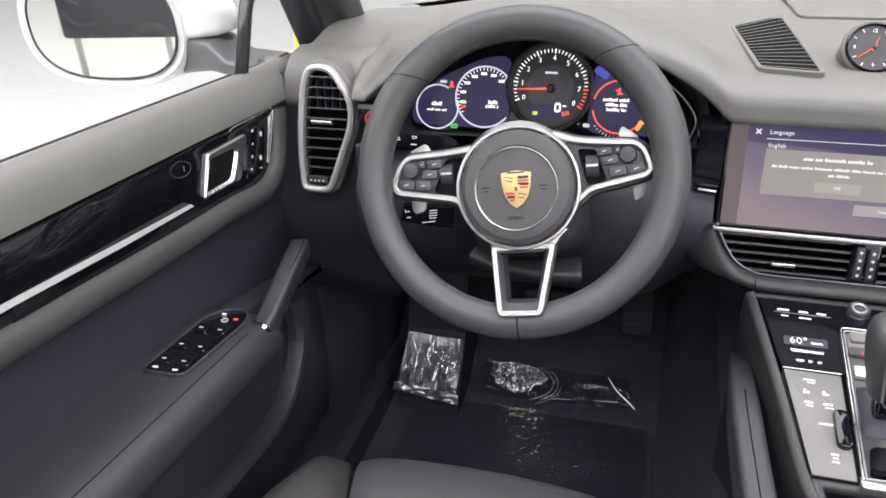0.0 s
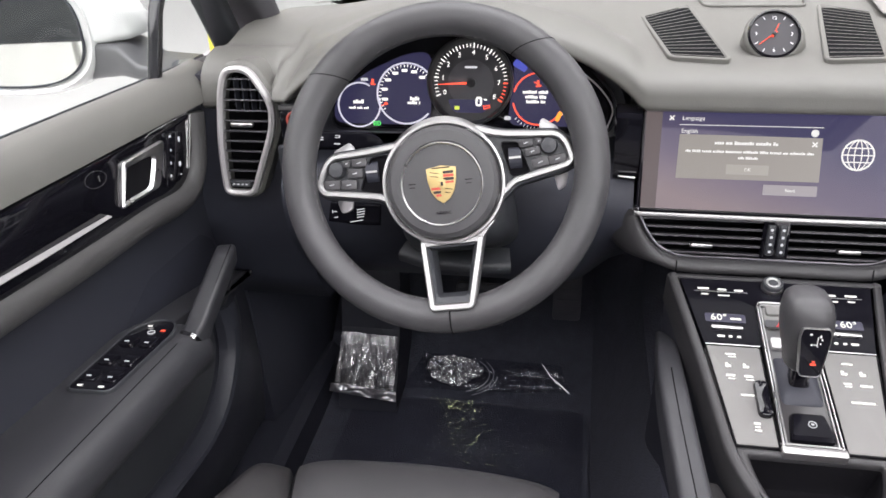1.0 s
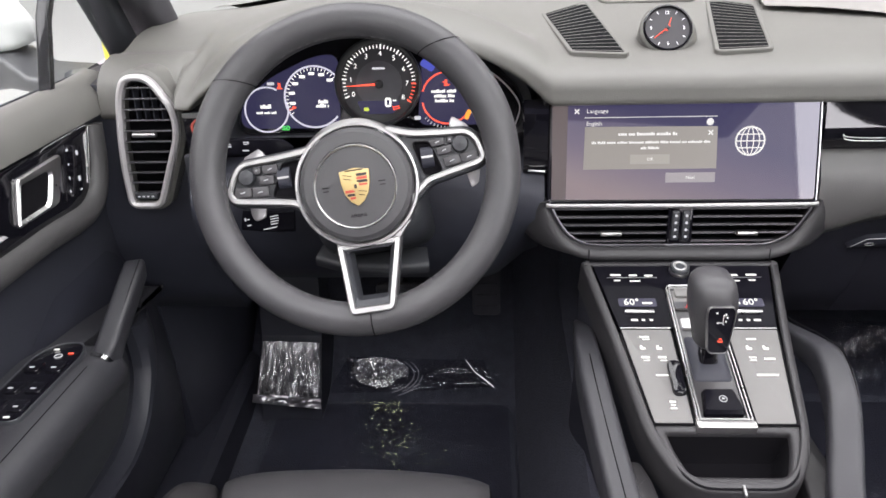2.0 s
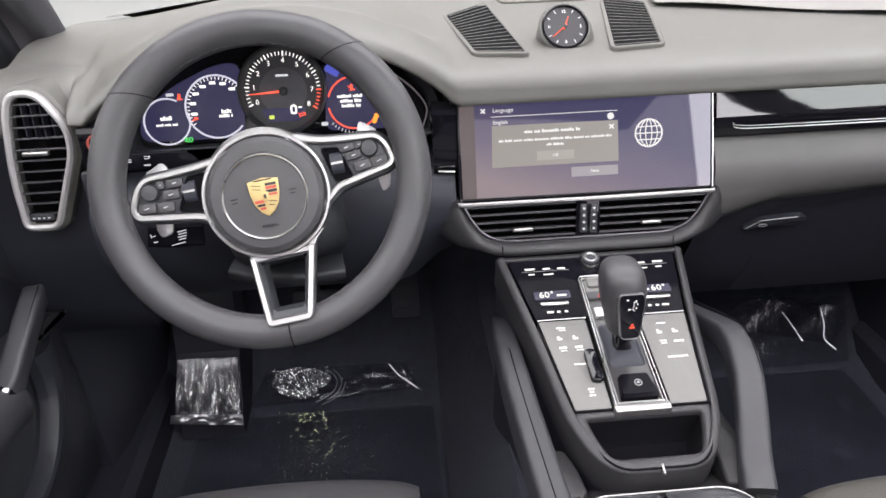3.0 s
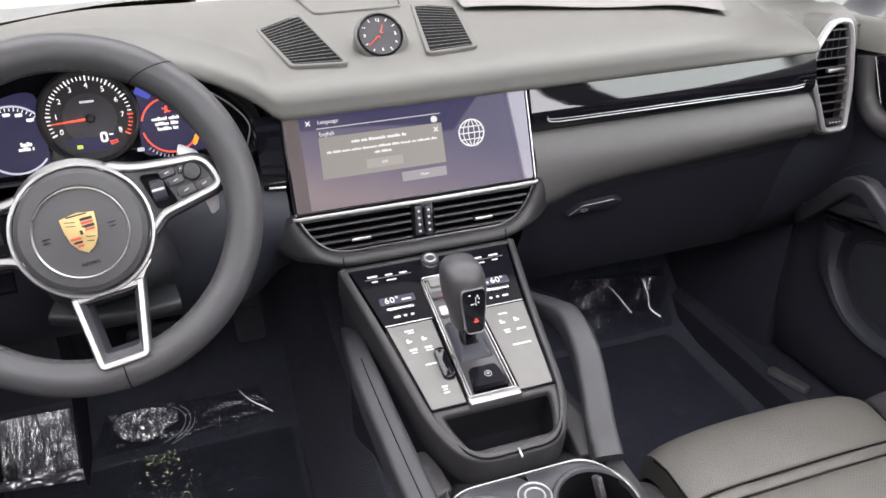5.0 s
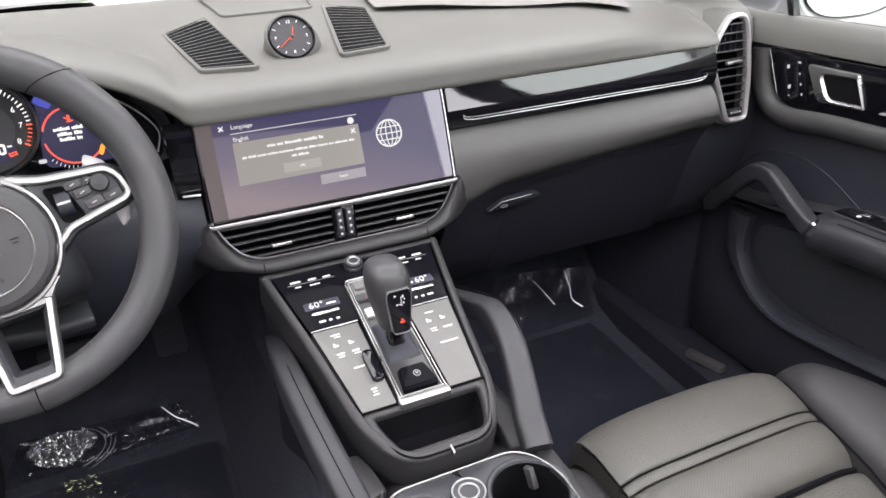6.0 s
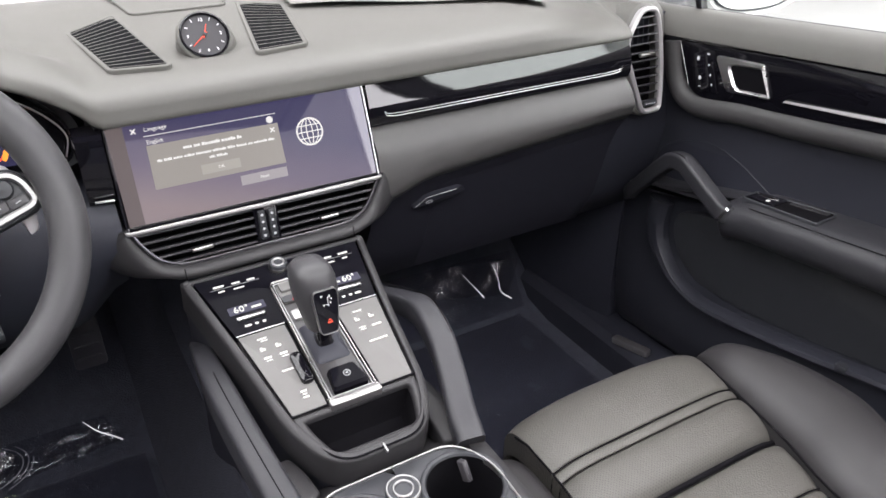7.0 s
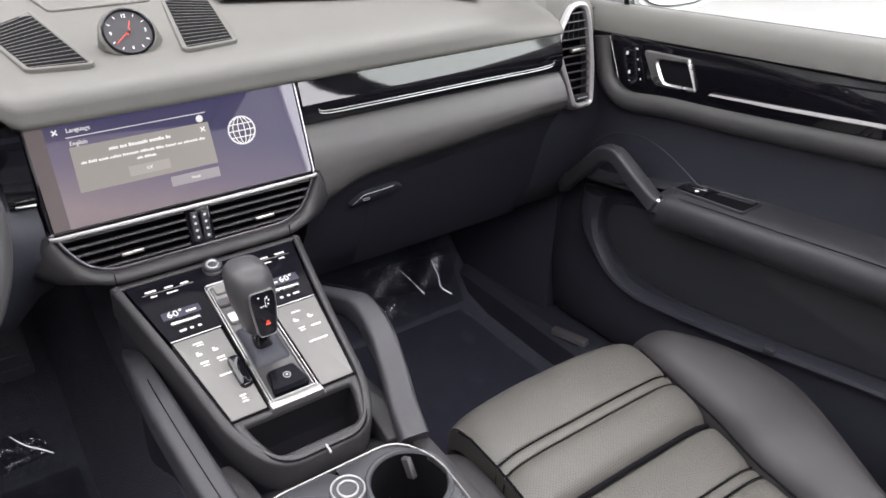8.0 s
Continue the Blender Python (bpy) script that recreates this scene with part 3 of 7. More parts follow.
for a, ln, w in ((22, 0.016, 0.0019), (-128, 0.025, 0.0014)):
    bm = bmesh.new()
    prism(bm, [(-w / 2, -0.005), (w / 2, -0.005), (w * 0.25, ln), (-w * 0.25, ln)], 0.0038, 0.0048, at(mK, 0, 0, 0, -a))
    part("pointer", bm, LIT_RED, dial, "red clock pointer", smooth=False)
bm = bmesh.new()
lathe(bm, [(0.0028, 0.003), (0.0028, 0.006), (0.0015, 0.007)], 14, mK)
part("pin", bm, PLASTIC, dial)


# ---- side vents ----
def side_vent(sign):
    v = thing("side_vent", (sign * 0.665, 0.05, 0.78), "upright silver-framed air vent with black slats at the dash end", "air vent", "side vents")
    tilt = Vector((0, 0.115, 1)).normalized()
    m = axes((0, 0.030, 0.782), (sign, 0, 0), tilt, Vector((0, -1, 0.115)).normalized())
    loop = rounded([(0.660, -0.001), (0.705, -0.001), (0.7070, 0.070), (0.6975, 0.145), (0.687, 0.172), (0.652, 0.173), (0.6230, 0.128), (0.6230, 0.095)], [0.014, 0.014, 0.04, 0.03, 0.014, 0.018, 0.018, 0.025], 6)
    bm = bmesh.new()
    band(bm, inset(loop, -0.005), 0.0090, -0.055, -0.004, m, 0.004)
    part("pod", bm, VINYL, v, "grey vent pod")
    bm = bmesh.new()
    band(bm, loop, 0.0078, -0.006, 0.007, m, 0.0030)
    part("vent_frame", bm, SILVERP, v, "satin silver frame")
    bm = bmesh.new()
    prism(bm, inset(loop, 0.006), -0.024, -0.021, m)
    part("duct", bm, DUCT, v, "black duct")
    inner = inset(loop, 0.0085)
    for k in range(11):
        z = 0.020 + k * 0.0136
        xs = []
        for (x0, z0), (x1, z1) in zip(inner, inner[1:] + inner[:1]):
            if (z0 - z) * (z1 - z) <= 0 and abs(z1 - z0) > 1e-9:
                xs.append(x0 + (x1 - x0) * (z - z0) / (z1 - z0))
        if len(xs) < 2:
            continue
        a, b = min(xs), max(xs)
        bm = bmesh.new()
        loft(bm, [[(x, z - 0.0010, 0.0005), (x, z + 0.0010, 0.0), (x, z - 0.0022, -0.014), (x, z - 0.0036, -0.014)] for x in (a, b)], m=m)
        part("slat", bm, SLAT, v)
    for k in range(4):
        x = 0.645 + k * 0.011
        bm = bmesh.new()
        loft(bm, [[(x - 0.0006, z, -0.020), (x + 0.0006, z, -0.020), (x + 0.0006, z, -0.006), (x - 0.0006, z, -0.006)] for z in (0.112, 0.156)], m=m)
        part("fin", bm, DARK, v)
    bm = bmesh.new()
    slab(bm, 0.031, 0.0055, 0.006, at(m, 0.669, 0.0970, 0.003), 0.0015)
    part("tab", bm, CHROME, v, "silver slider tab")
    bm = bmesh.new()
    slab(bm, 0.030, 0.009, 0.006, at(m, 0.681, 0.0155, 0.0), 0.002)
    roller = part("shut_roller", bm, PLASTIC, v)
    for k in range(4):
        mark(0.672 + 0.006 * k, 0.0155, 0.003, 0.0016, m, LIT_DIM, roller, "symbol", 0.0036)
    return v


side_vent(-1)
side_vent(1)

# ---- centre vents ----
cv = thing("centre_vent", (0, -0.01, 0.742), "wide black slatted air vents below the display", "air vent")
bm = bmesh.new()
prism(bm, [(-0.118, -0.001), (0.118, -0.001), (0.137, 0.013), (0.151, 0.031), (0.160, 0.054), (-0.160, 0.054), (-0.151, 0.031), (-0.137, 0.013)], -0.03, -0.022, mV)
part("duct", bm, DUCT, cv, "black duct")
bm = bmesh.new()
sweep(bm, [mV @ Vector(p) for p in smooth_path([(x * 0.99, v + 0.001, 0.0045) for x, v, _ in U], 60)], rrect(0.0042, 0.0042, 0.0014, 3), up=(0, -1, 0.2))
part("vent_frame", bm, shader("dark_chrome", (0.16, 0.16, 0.17), 0.3, metal=1.0, mottle=0.05, mottle_size=0.01), cv, "dark chrome vent outline")
for k in range(5):
    z = 0.004 + 0.0105 * k
    half = float(np.interp(z, [-0.001, 0.003, 0.0128, 0.0305, 0.05], [0.100, 0.118, 0.1345, 0.148, 0.157]))
    for s in (-1, 1):
        bm = bmesh.new()
        loft(bm, [[(x, z - 0.0010, 0.003), (x, z + 0.0016, 0.0025), (x, z - 0.0030, -0.016), (x, z - 0.0050, -0.016)] for x in (s * 0.0135, s * half)], m=mV)
        part("slat", bm, SLAT, cv)
for s in (-1, 1):
    bm = bmesh.new()
    slab(bm, 0.026, 0.005, 0.008, at(mV, s * 0.083, 0.0150, 0.005), 0.0018)
    part("tab", bm, CHROME, cv, "silver slider tab")
bm = bmesh.new()
prism(bm, rrect(0.031, 0.050, 0.003, 4, 0.001, 0.0255), -0.02, 0.006, mV, 0.002)
block = part("roller_block", bm, GLOSS, cv, "black block between the vents")
for s in (-1, 1):
    bm = bmesh.new()
    prism(bm, rrect(0.0095, 0.038, 0.002, 4, 0.001 + s * 0.0065, 0.0255), 0.005, 0.0095, mV, 0.002)
    rl = part("roller", bm, PLASTIC, block)
    for k in range(4):
        mark(0.001 + s * 0.0065, 0.012 + k * 0.0090, 0.0032, 0.0032, mV, LIT_DIM, rl, "symbol", 0.0100, 45 * (k % 2))

# ---- centre display ----
disp = thing("centre_display", (0, 0, 0.80), "wide glossy touchscreen showing a language dialog above the vents", "touchscreen")
k = math.hypot(0.035, 0.113)
mS = axes((0, -0.002, 0.80), (1, 0, 0), (0, 0.035 / k, 0.113 / k), (0, -0.113 / k, 0.035 / k))
bm = bmesh.new()
prism(bm, rounded([(-0.163, -0.004), (0.161, -0.004), (0.159, 0.1185), (-0.161, 0.1185)], 0.003), -0.03, -0.001, mS, 0.002)
part("housing", bm, GLOSS, disp, "black display housing")
bm = bmesh.new()
prism(bm, rounded([(-0.158, 0.002), (0.157, 0.001), (0.155, 0.1165), (-0.158, 0.1155)], 0.003), -0.004, 0.0, mS)
glass = part("screen", bm, DISPLAY, disp, "lit mauve and navy screen", smooth=False)
bm = bmesh.new()
sweep(bm, [mS @ Vector(p) for p in [(-0.164, -0.0045, 0.002), (-0.160, -0.005, 0.004), (0.0, -0.0055, 0.005), (0.157, -0.005, 0.004), (0.161, -0.0045, 0.002)]], rrect(0.0055, 0.005, 0.0018, 4), up=(0, -1, 0.3))
part("chrome_bar", bm, SILVER, disp, "chrome bar under the screen")
bm = bmesh.new()
sweep(bm, [mS @ Vector(p) for p in [(0.1592, 0.0, 0.001), (0.1585, 0.06, 0.001), (0.157, 0.117, 0.001)]], circle(0.0011, 6), up=(0, -1, 0))
part("bright_edge", bm, CHROME, disp)
bm = bmesh.new()
prism(bm, [(-0.158, 0.002), (-0.1405, 0.002), (-0.1395, 0.1155), (-0.158, 0.1155)], 0.0001, 0.0003, mS)
part("side_bar", bm, glow("screen_side_bar", (0.10, 0.075, 0.075), 1.0), glass, "dim strip of the screen", smooth=False)
bm = bmesh.new()
prism(bm, [(-0.1200, 0.0389), (0.0388, 0.0389), (0.0380, 0.0892), (-0.1188, 0.0902)], 0.0002, 0.0006, mS)
dialog = part("dialog", bm, UI_DIALOG, glass, "grey message box", smooth=False)
bm = bmesh.new()
prism(bm, [(-0.0640, 0.0450), (-0.0170, 0.0450), (-0.0170, 0.0565), (-0.0640, 0.0565)], 0.0005, 0.0009, mS)
part("button", bm, UI_BUTTON, dialog, smooth=False)
glyphs("OK", 0.0052, at(mS, -0.0405, 0.0507, 0.0012), UI_TEXT, dialog)
bm = bmesh.new()
prism(bm, [(-0.0210, 0.0223), (0.0380, 0.0223), (0.0380, 0.0343), (-0.0210, 0.0343)], 0.0003, 0.0007, mS)
part("button", bm, UI_NEXT, glass, smooth=False)
glyphs("Next", 0.0052, at(mS, 0.0085, 0.0283, 0.0010), UI_TEXT, glass)
glyphs("Language", 0.0070, at(mS, -0.1045, 0.1085, 0.0006), UI_TEXT, glass)
glyphs("English", 0.0068, at(mS, -0.1080, 0.0938, 0.0006), UI_TEXT, glass)
mark(-0.041, 0.1010, 0.157, 0.0008, mS, UI_TEXT, glass, "rule")
for cx, cy in ((-0.129, 0.1085), (0.030, 0.0818)):
    for a in (45, -45):
        mark(cx, cy, 0.0075, 0.0016, mS, UI_TEXT, glass, "close_cross", 0.0011, a)
bm = bmesh.new()
prism(bm, circle(0.0042, 20, 0.029, 0.0945), 0.0003, 0.0008, mS)
part("round_symbol", bm, UI_TEXT, glass, smooth=False)
scrawl(-0.079, -0.009, 0.0812, 0.0040, mS, UI_TEXT, dialog, 1)
scrawl(-0.111, 0.030, 0.0712, 0.0031, mS, UI_TEXT, dialog, 2)
scrawl(-0.052, -0.029, 0.0643, 0.0031, mS, UI_TEXT, dialog, 3)
bm = bmesh.new()
band(bm, circle(0.0178, 40, 0.077, 0.0712), 0.0020, 0.0003, 0.0008, mS)
globe = part("globe_ring", bm, UI_TEXT, glass, "white globe symbol", smooth=False)
for rx in (0.0045, 0.0115):
    bm = bmesh.new()
    band(bm, [(0.077 + rx * math.cos(a), 0.0712 + 0.0172 * math.sin(a)) for a in [2 * math.pi * i / 32 for i in range(32)]], 0.0012, 0.0003, 0.0008, mS)
    part("meridian", bm, UI_TEXT, globe, smooth=False)
for dy, w in ((0.008, 0.031), (0.0, 0.034), (-0.008, 0.031)):
    mark(0.077, 0.0712 + dy, w, 0.0013, mS, UI_TEXT, globe, "parallel", 0.0009)

# ---- instrument cluster ----
clu = thing("instrument_cluster", (-0.383, 0.15, 0.83), "lit instrument cluster with central rev counter under the hood", "gauges")
c18, s18 = math.cos(radians(18)), math.sin(radians(18))
mG = axes((-0.383, 0.15, 0.90), (1, 0, 0), (0, s18, c18), (0, -c18, s18))
shell = rounded([(-0.200, -0.062), (0.195, -0.062), (0.200, -0.010), (0.14, 0.050), (0.05, 0.082), (-0.06, 0.082), (-0.15, 0.035), (-0.200, -0.020)], 0.03, 6)
bm = bmesh.new()
prism(bm, shell, -0.05, -0.012, mG)
part("housing", bm, DARK, clu, "black instrument housing")
bm = bmesh.new()
rings = []
for kk, d, yf in ((0.0, 0.000, 0.0), (0.5, 0.003, 0.03), (1.0, 0.006, 0.085)):
    rings.append([(x * (1 + 0.03 * kk), y * (1 + 0.02 * kk) + 0.002 * kk, -0.012 + yf) for x, y in shell])
loft(bm, rings, caps=False, m=mG)
part("shroud", bm, PLASTIC, clu, "black shroud round the gauges", angle=60)
bm = bmesh.new()
prism(bm, inset(shell, 0.004), -0.012, -0.008, mG)
lcd = part("display_panel", bm, GLOSS, clu, "gloss black gauge panel", smooth=False)
# wide screens left and right of the rev counter
for loop in (rounded([(-0.196, -0.052), (-0.055, -0.052), (-0.055, 0.048), (-0.09, 0.045), (-0.15, 0.018), (-0.192, -0.015)], 0.02, 5),
             rounded([(0.052, -0.050), (0.150, -0.050), (0.150, 0.0), (0.11, 0.035), (0.060, 0.045)], 0.015, 5)):
    bm = bmesh.new()
    prism(bm, loop, -0.008, -0.0068, mG)
    part("gauge_screen", bm, LCD, lcd, "navy gauge screen", smooth=False)


def dial_ring(cx, cy, r, w, material, a0, a1, parent, z0=-0.0064, z1=-0.0054, name="gauge_ring"):
    bm = bmesh.new()
    n = 44
    rings = []
    for i in range(n + 1):
        a = radians(lerp(a0, a1, i / n))
        ca, sa = math.cos(a), math.sin(a)
        rings.append([(cx + r * ca, cy + r * sa, z0), (cx + r * ca, cy + r * sa, z1), (cx + (r - w) * ca, cy + (r - w) * sa, z1), (cx + (r - w) * ca, cy + (r - w) * sa, z0)])
    loft(bm, rings, m=mG)
    return part(name, bm, material, parent, smooth=False)


RINGW = glow("gauge_white_ring", (0.72, 0.70, 0.82), 1.0)
dial_ring(-0.1575, -0.026, 0.0315, 0.0022, RINGW, 60, 380, lcd)
dial_ring(-0.090, -0.0095, 0.0425, 0.0024, RINGW, 20, 320, lcd)
for i in range(25):
    a = radians(215 - i * 7.5)
    mark(-0.090 + 0.0375 * math.cos(a), -0.0095 + 0.0375 * math.sin(a), 0.004, 0.0010, mG, LIT, lcd, "tick", -0.0052, math.degrees(a))
for i in range(7):
    a = radians(195 - i * 25)
    mark(-0.090 + 0.0315 * math.cos(a), -0.0095 + 0.0315 * math.sin(a), 0.0085, 0.0040, mG, LIT, lcd, "unreadable_number", -0.0052)
for k, (x, y, w, h) in enumerate(((-0.1585, -0.0215, 0.015, 0.0056), (-0.158, -0.0300, 0.028, 0.0034), (-0.078, -0.0160, 0.013, 0.0052), (-0.079, -0.0216, 0.018, 0.0048))):
    scrawl(x - w / 2, x + w / 2, y, h, mG, LIT, lcd, 20 + k, -0.0050)
mark(-0.150, 0.009, 0.010, 0.004, mG, LIT_DIM, lcd, "warning_symbol", -0.0052)
for dx, dy, w, h, tn in ((0, 0.002, 0.0030, 0.0030, 0), (0.0005, -0.0015, 0.0036, 0.0046, 0), (0.0, -0.0005, 0.0075, 0.0012, 50), (0.001, -0.0040, 0.0070, 0.0016, 0)):
    mark(-0.1385 + dx, 0.0065 + dy, w, h, mG, LIT_RED, lcd, "warning_symbol", -0.0052, tn)
mark(-0.1205, -0.0250, 0.010, 0.0016, mG, LIT_RED, lcd, "warning_symbol", -0.0052, 20)
mark(-0.1190, -0.0235, 0.0045, 0.0034, mG, LIT_RED, lcd, "warning_symbol", -0.0052, -10)
bm = bmesh.new()
band(bm, rounded([(-0.1310, -0.0545), (-0.1275, -0.0545), (-0.1255, -0.0512), (-0.1275, -0.0480), (-0.1310, -0.0480)], 0.0025), 0.0011, -0.0054, -0.0048, mG)
part("lamp_symbol", bm, LIT_GREEN, lcd, smooth=False)
for dy in (-0.0535, -0.0512, -0.0490):
    mark(-0.1345, dy, 0.0052, 0.0011, mG, LIT_GREEN, lcd, "lamp_symbol", -0.0048, -8)
# right gauge: red ring, message lines
dial_ring(0.093, -0.0136, 0.0355, 0.0020, LIT_RED, 60, 165, lcd)
dial_ring(0.093, -0.0136, 0.0355, 0.0020, LIT_RED, 190, 330, lcd)
for i, w in enumerate((0.037, 0.030, 0.027)):
    scrawl(0.090 - w / 2, 0.090 + w / 2, -0.0045 - i * 0.0064, 0.0044, mG, LIT, lcd, 10 + i, -0.0050)
for dx, dy, w, h, tn in ((0, 0.0024, 0.0034, 0.0034, 0), (0, -0.001, 0.0034, 0.0050, 20), (-0.0008, -0.0012, 0.0105, 0.0013, -35), (0.0010, -0.0035, 0.0080, 0.0016, 8)):
    mark(0.0915 + dx, 0.0070 + dy, w, h, mG, LIT_RED, lcd, "warning_symbol", -0.0052, tn)
mark(0.067, 0.030, 0.020, 0.010, mG, LIT_BLUE, lcd, "blue_corner", -0.0052, -30)
mark(0.1215, -0.0350, 0.0060, 0.0110, mG, LIT_ORANGE, lcd, "fuel_symbol", -0.0052, -28)
mark(0.1195, -0.0400, 0.0050, 0.0060, mG, LIT_ORANGE, lcd, "fuel_symbol", -0.0051, -40)
for dx, dy, w, h in ((-0.002, 0, 0.0012, 0.0085), (0.0022, 0, 0.0012, 0.0085), (0, 0.004, 0.005, 0.0012), (0, 0.0005, 0.005, 0.0012), (0, -0.004, 0.0065, 0.0012), (0.0048, 0.001, 0.0010, 0.0060)):
    mark(0.1290 + dx, -0.0295 + dy, w, h, mG, LIT, lcd, "pump_symbol", -0.0052)
mark(0.052, -0.040, 0.009, 0.005, mG, LIT_DIM, lcd, "symbol", -0.0052)
for i in range(12):
    a = radians(222 + i * 7)
    mark(0.093 + 0.0400 * math.cos(a), -0.0136 + 0.0400 * math.sin(a), 0.004, 0.0010, mG, LIT_DIM, lcd, "tick", -0.0052, math.degrees(a))
bm = bmesh.new()
sweep(bm, [mG @ p for p in smooth_path([(0.130, 0.030, 0.03), (0.152, 0.018, 0.03), (0.176, -0.003, 0.03), (0.190, -0.026, 0.03), (0.184, -0.050, 0.03)], 24)], circle(0.0011, 6), up=(0, -1, 0.3))
part("glass_edge", bm, GREYMET, clu, "bright edge of the instrument glass")
# rev counter
bm = bmesh.new()
lathe(bm, [(0.0575, -0.012), (0.0595, 0.004), (0.0588, 0.008), (0.0565, 0.009), (0.0535, 0.004), (0.0525, -0.006)], 56, at(mG, 0, 0.008))
rev = part("rev_counter", bm, PLASTIC, clu, "raised black rev counter bezel")
bm = bmesh.new()
prism(bm, circle(0.0535, 48, 0, 0.008), -0.008, -0.0050, mG)
face_ob = part("dial", bm, shader("rev_dial", (0.052, 0.052, 0.056), 0.45, mottle=0.1, mottle_size=0.01), rev, "black dial", smooth=False)
bm = bmesh.new()
prism(bm, circle(0.0315, 40, 0, 0.006), -0.0050, -0.0044, mG)
part("inner_disc", bm, shader("rev_inner", (0.095, 0.095, 0.105), 0.4, mottle=0.1, mottle_size=0.01), rev, "grey inner disc", smooth=False)
for i in range(41):
    a = radians(203 - i * 234.4 / 40)
    long = i % 5 == 0
    r = 0.0478
    mark(r * math.cos(a), 0.008 + r * math.sin(a), 0.0066 if long else 0.0048, 0.0019 if long else 0.0012, mG, LIT_RED if i >= 35 else LIT, face_ob, "tick", -0.0042, math.degrees(a))
for i in range(9):
    a = radians(203 - i * 29.3)
    glyphs(str(i), 0.0095, at(mG, 0.0385 * math.cos(a), 0.008 + 0.0385 * math.sin(a), -0.0045), LIT, face_ob, "number")
mark(0.0, 0.027, 0.017, 0.0028, mG, LIT_DIM, rev, "unreadable_line", -0.0038)
bm = bmesh.new()
prism(bm, rounded([(-0.022, -0.034), (0.020, -0.034), (0.030, -0.016), (-0.032, -0.016)], 0.006), -0.0046, -0.0040, mG)
part("inset_screen", bm, LCD, rev, "navy inset screen", smooth=False)
mark(-0.018, -0.0275, 0.007, 0.005, mG, LIT_YELLOW, rev, "lamp_symbol", -0.0034)
for dx, dy, w, h in ((0, 0.002, 0.0085, 0.0013), (0, -0.0012, 0.0085, 0.0013), (-0.0038, 0, 0.0012, 0.0060), (0.004, 0.0008, 0.0012, 0.0040)):
    mark(0.0230 + dx, -0.0262 + dy, w, h, mG, LIT_RED, rev, "lamp_symbol", -0.0030, 15)
bm = bmesh.new()
band(bm, rrect(0.009, 0.013, 0.004, 5, 0.012, -0.0185), 0.0028, -0.0042, -0.0032, mG)
part("speed_digit", bm, LIT, rev, "white speed digit", smooth=False)
mark(0.021, -0.016, 0.005, 0.002, mG, LIT, rev, "unreadable_unit", -0.0034)
bm = bmesh.new()
prism(bm, [(-0.046, -0.0004), (-0.004, -0.0016), (-0.004, 0.0016), (-0.046, 0.0004)], -0.0030, -0.0015, at(mG, 0.001, 0.006, 0, 3))
part("needle", bm, LIT_RED, rev, "red needle", smooth=False)
bm = bmesh.new()
lathe(bm, [(0.006, -0.004), (0.006, 0.0), (0.004, 0.0022)], 20, at(mG, 0.001, 0.006))
part("needle_cap", bm, PLASTIC, rev)

# ---- steering wheel ----
PHI, TILT = radians(7.55), radians(26.3)
cp, sp, st, ct = math.cos(PHI), math.sin(PHI), math.sin(TILT), math.cos(TILT)
HUB = Vector((-0.3834, -0.0795, 0.8768))
mW = axes(HUB, (cp, sp * st, sp * ct), (-sp, cp * st, cp * ct), (0, -ct, st))
wheel = thing("steering_wheel", tuple(HUB), "black leather three-spoke steering wheel with silver spoke frames", "steering wheel")


def rim_section(a):
    """Rim section: thicker at the grips near ten and two o'clock."""
    k = 1 + 0.06 * max(0, math.cos((math.degrees(a) - 35) / 30 * 1.2)) * (5 < math.degrees(a) < 65) + 0.06 * max(0, math.cos((math.degrees(a) - 145) / 30 * 1.2)) * (115 < math.degrees(a) < 175)
    return [(0.0192 * k * math.cos(t), 0.0180 * k * math.sin(t)) for t in [2 * math.pi * i / 20 for i in range(20)]]


bm = bmesh.new()
rings = []
for i in range(120):
    a = 2 * math.pi * i / 120
    rings.append([(-0.001 + (0.1650 + x) * math.cos(a), -0.0005 + (0.1650 + x) * math.sin(a), y) for x, y in rim_section(a)])
rings.append(rings[0])
loft(bm, rings, caps=False, m=mW)
rim = part("rim", bm, LEATHER, wheel, "black leather rim", angle=80)
for a, a_in in ((43, 52.7), (139.8, 131.7), (269.5, 269.5)):
    bm = bmesh.new()
    loop = []
    for t in [2 * math.pi * i / 24 for i in range(24)]:
        b = radians(lerp(a, a_in, 0.5 - 0.5 * math.cos(t)))
        r = 0.1650 + 0.0200 * math.cos(t)
        loop.append(Vector((-0.001 + r * math.cos(b), -0.0005 + r * math.sin(b), 0.0188 * math.sin(t))))
    ca, sa = math.cos(radians(a)), math.sin(radians(a))
    sweep(bm, [mW @ p for p in loop], circle(0.0007, 5), up=mW.to_3x3() @ Vector((-sa, ca, 0)), closed=True)
    part("seam", bm, SEAM, rim, "sewn joint")
for i in range(90):
    a = radians(i * 4 + 1)
    if 200 < i * 4 < 215 or 330 < i * 4 < 345:
        continue
    r = 0.1650 - 0.0180
    bm = bmesh.new()
    slab(bm, 0.0010, 0.0060, 0.0010, mW @ pose(-0.001 + r * math.cos(a), -0.0005 + r * math.sin(a), 0.0058, 0, 0, math.degrees(a) + 8), 0.0003)
    part("stitch", bm, STITCH, rim, smooth=False)

HC = (-0.001, -0.0155)
mH = at(mW, HC[0], HC[1], -0.012)
# hub, airbag cover and rings
bm = bmesh.new()
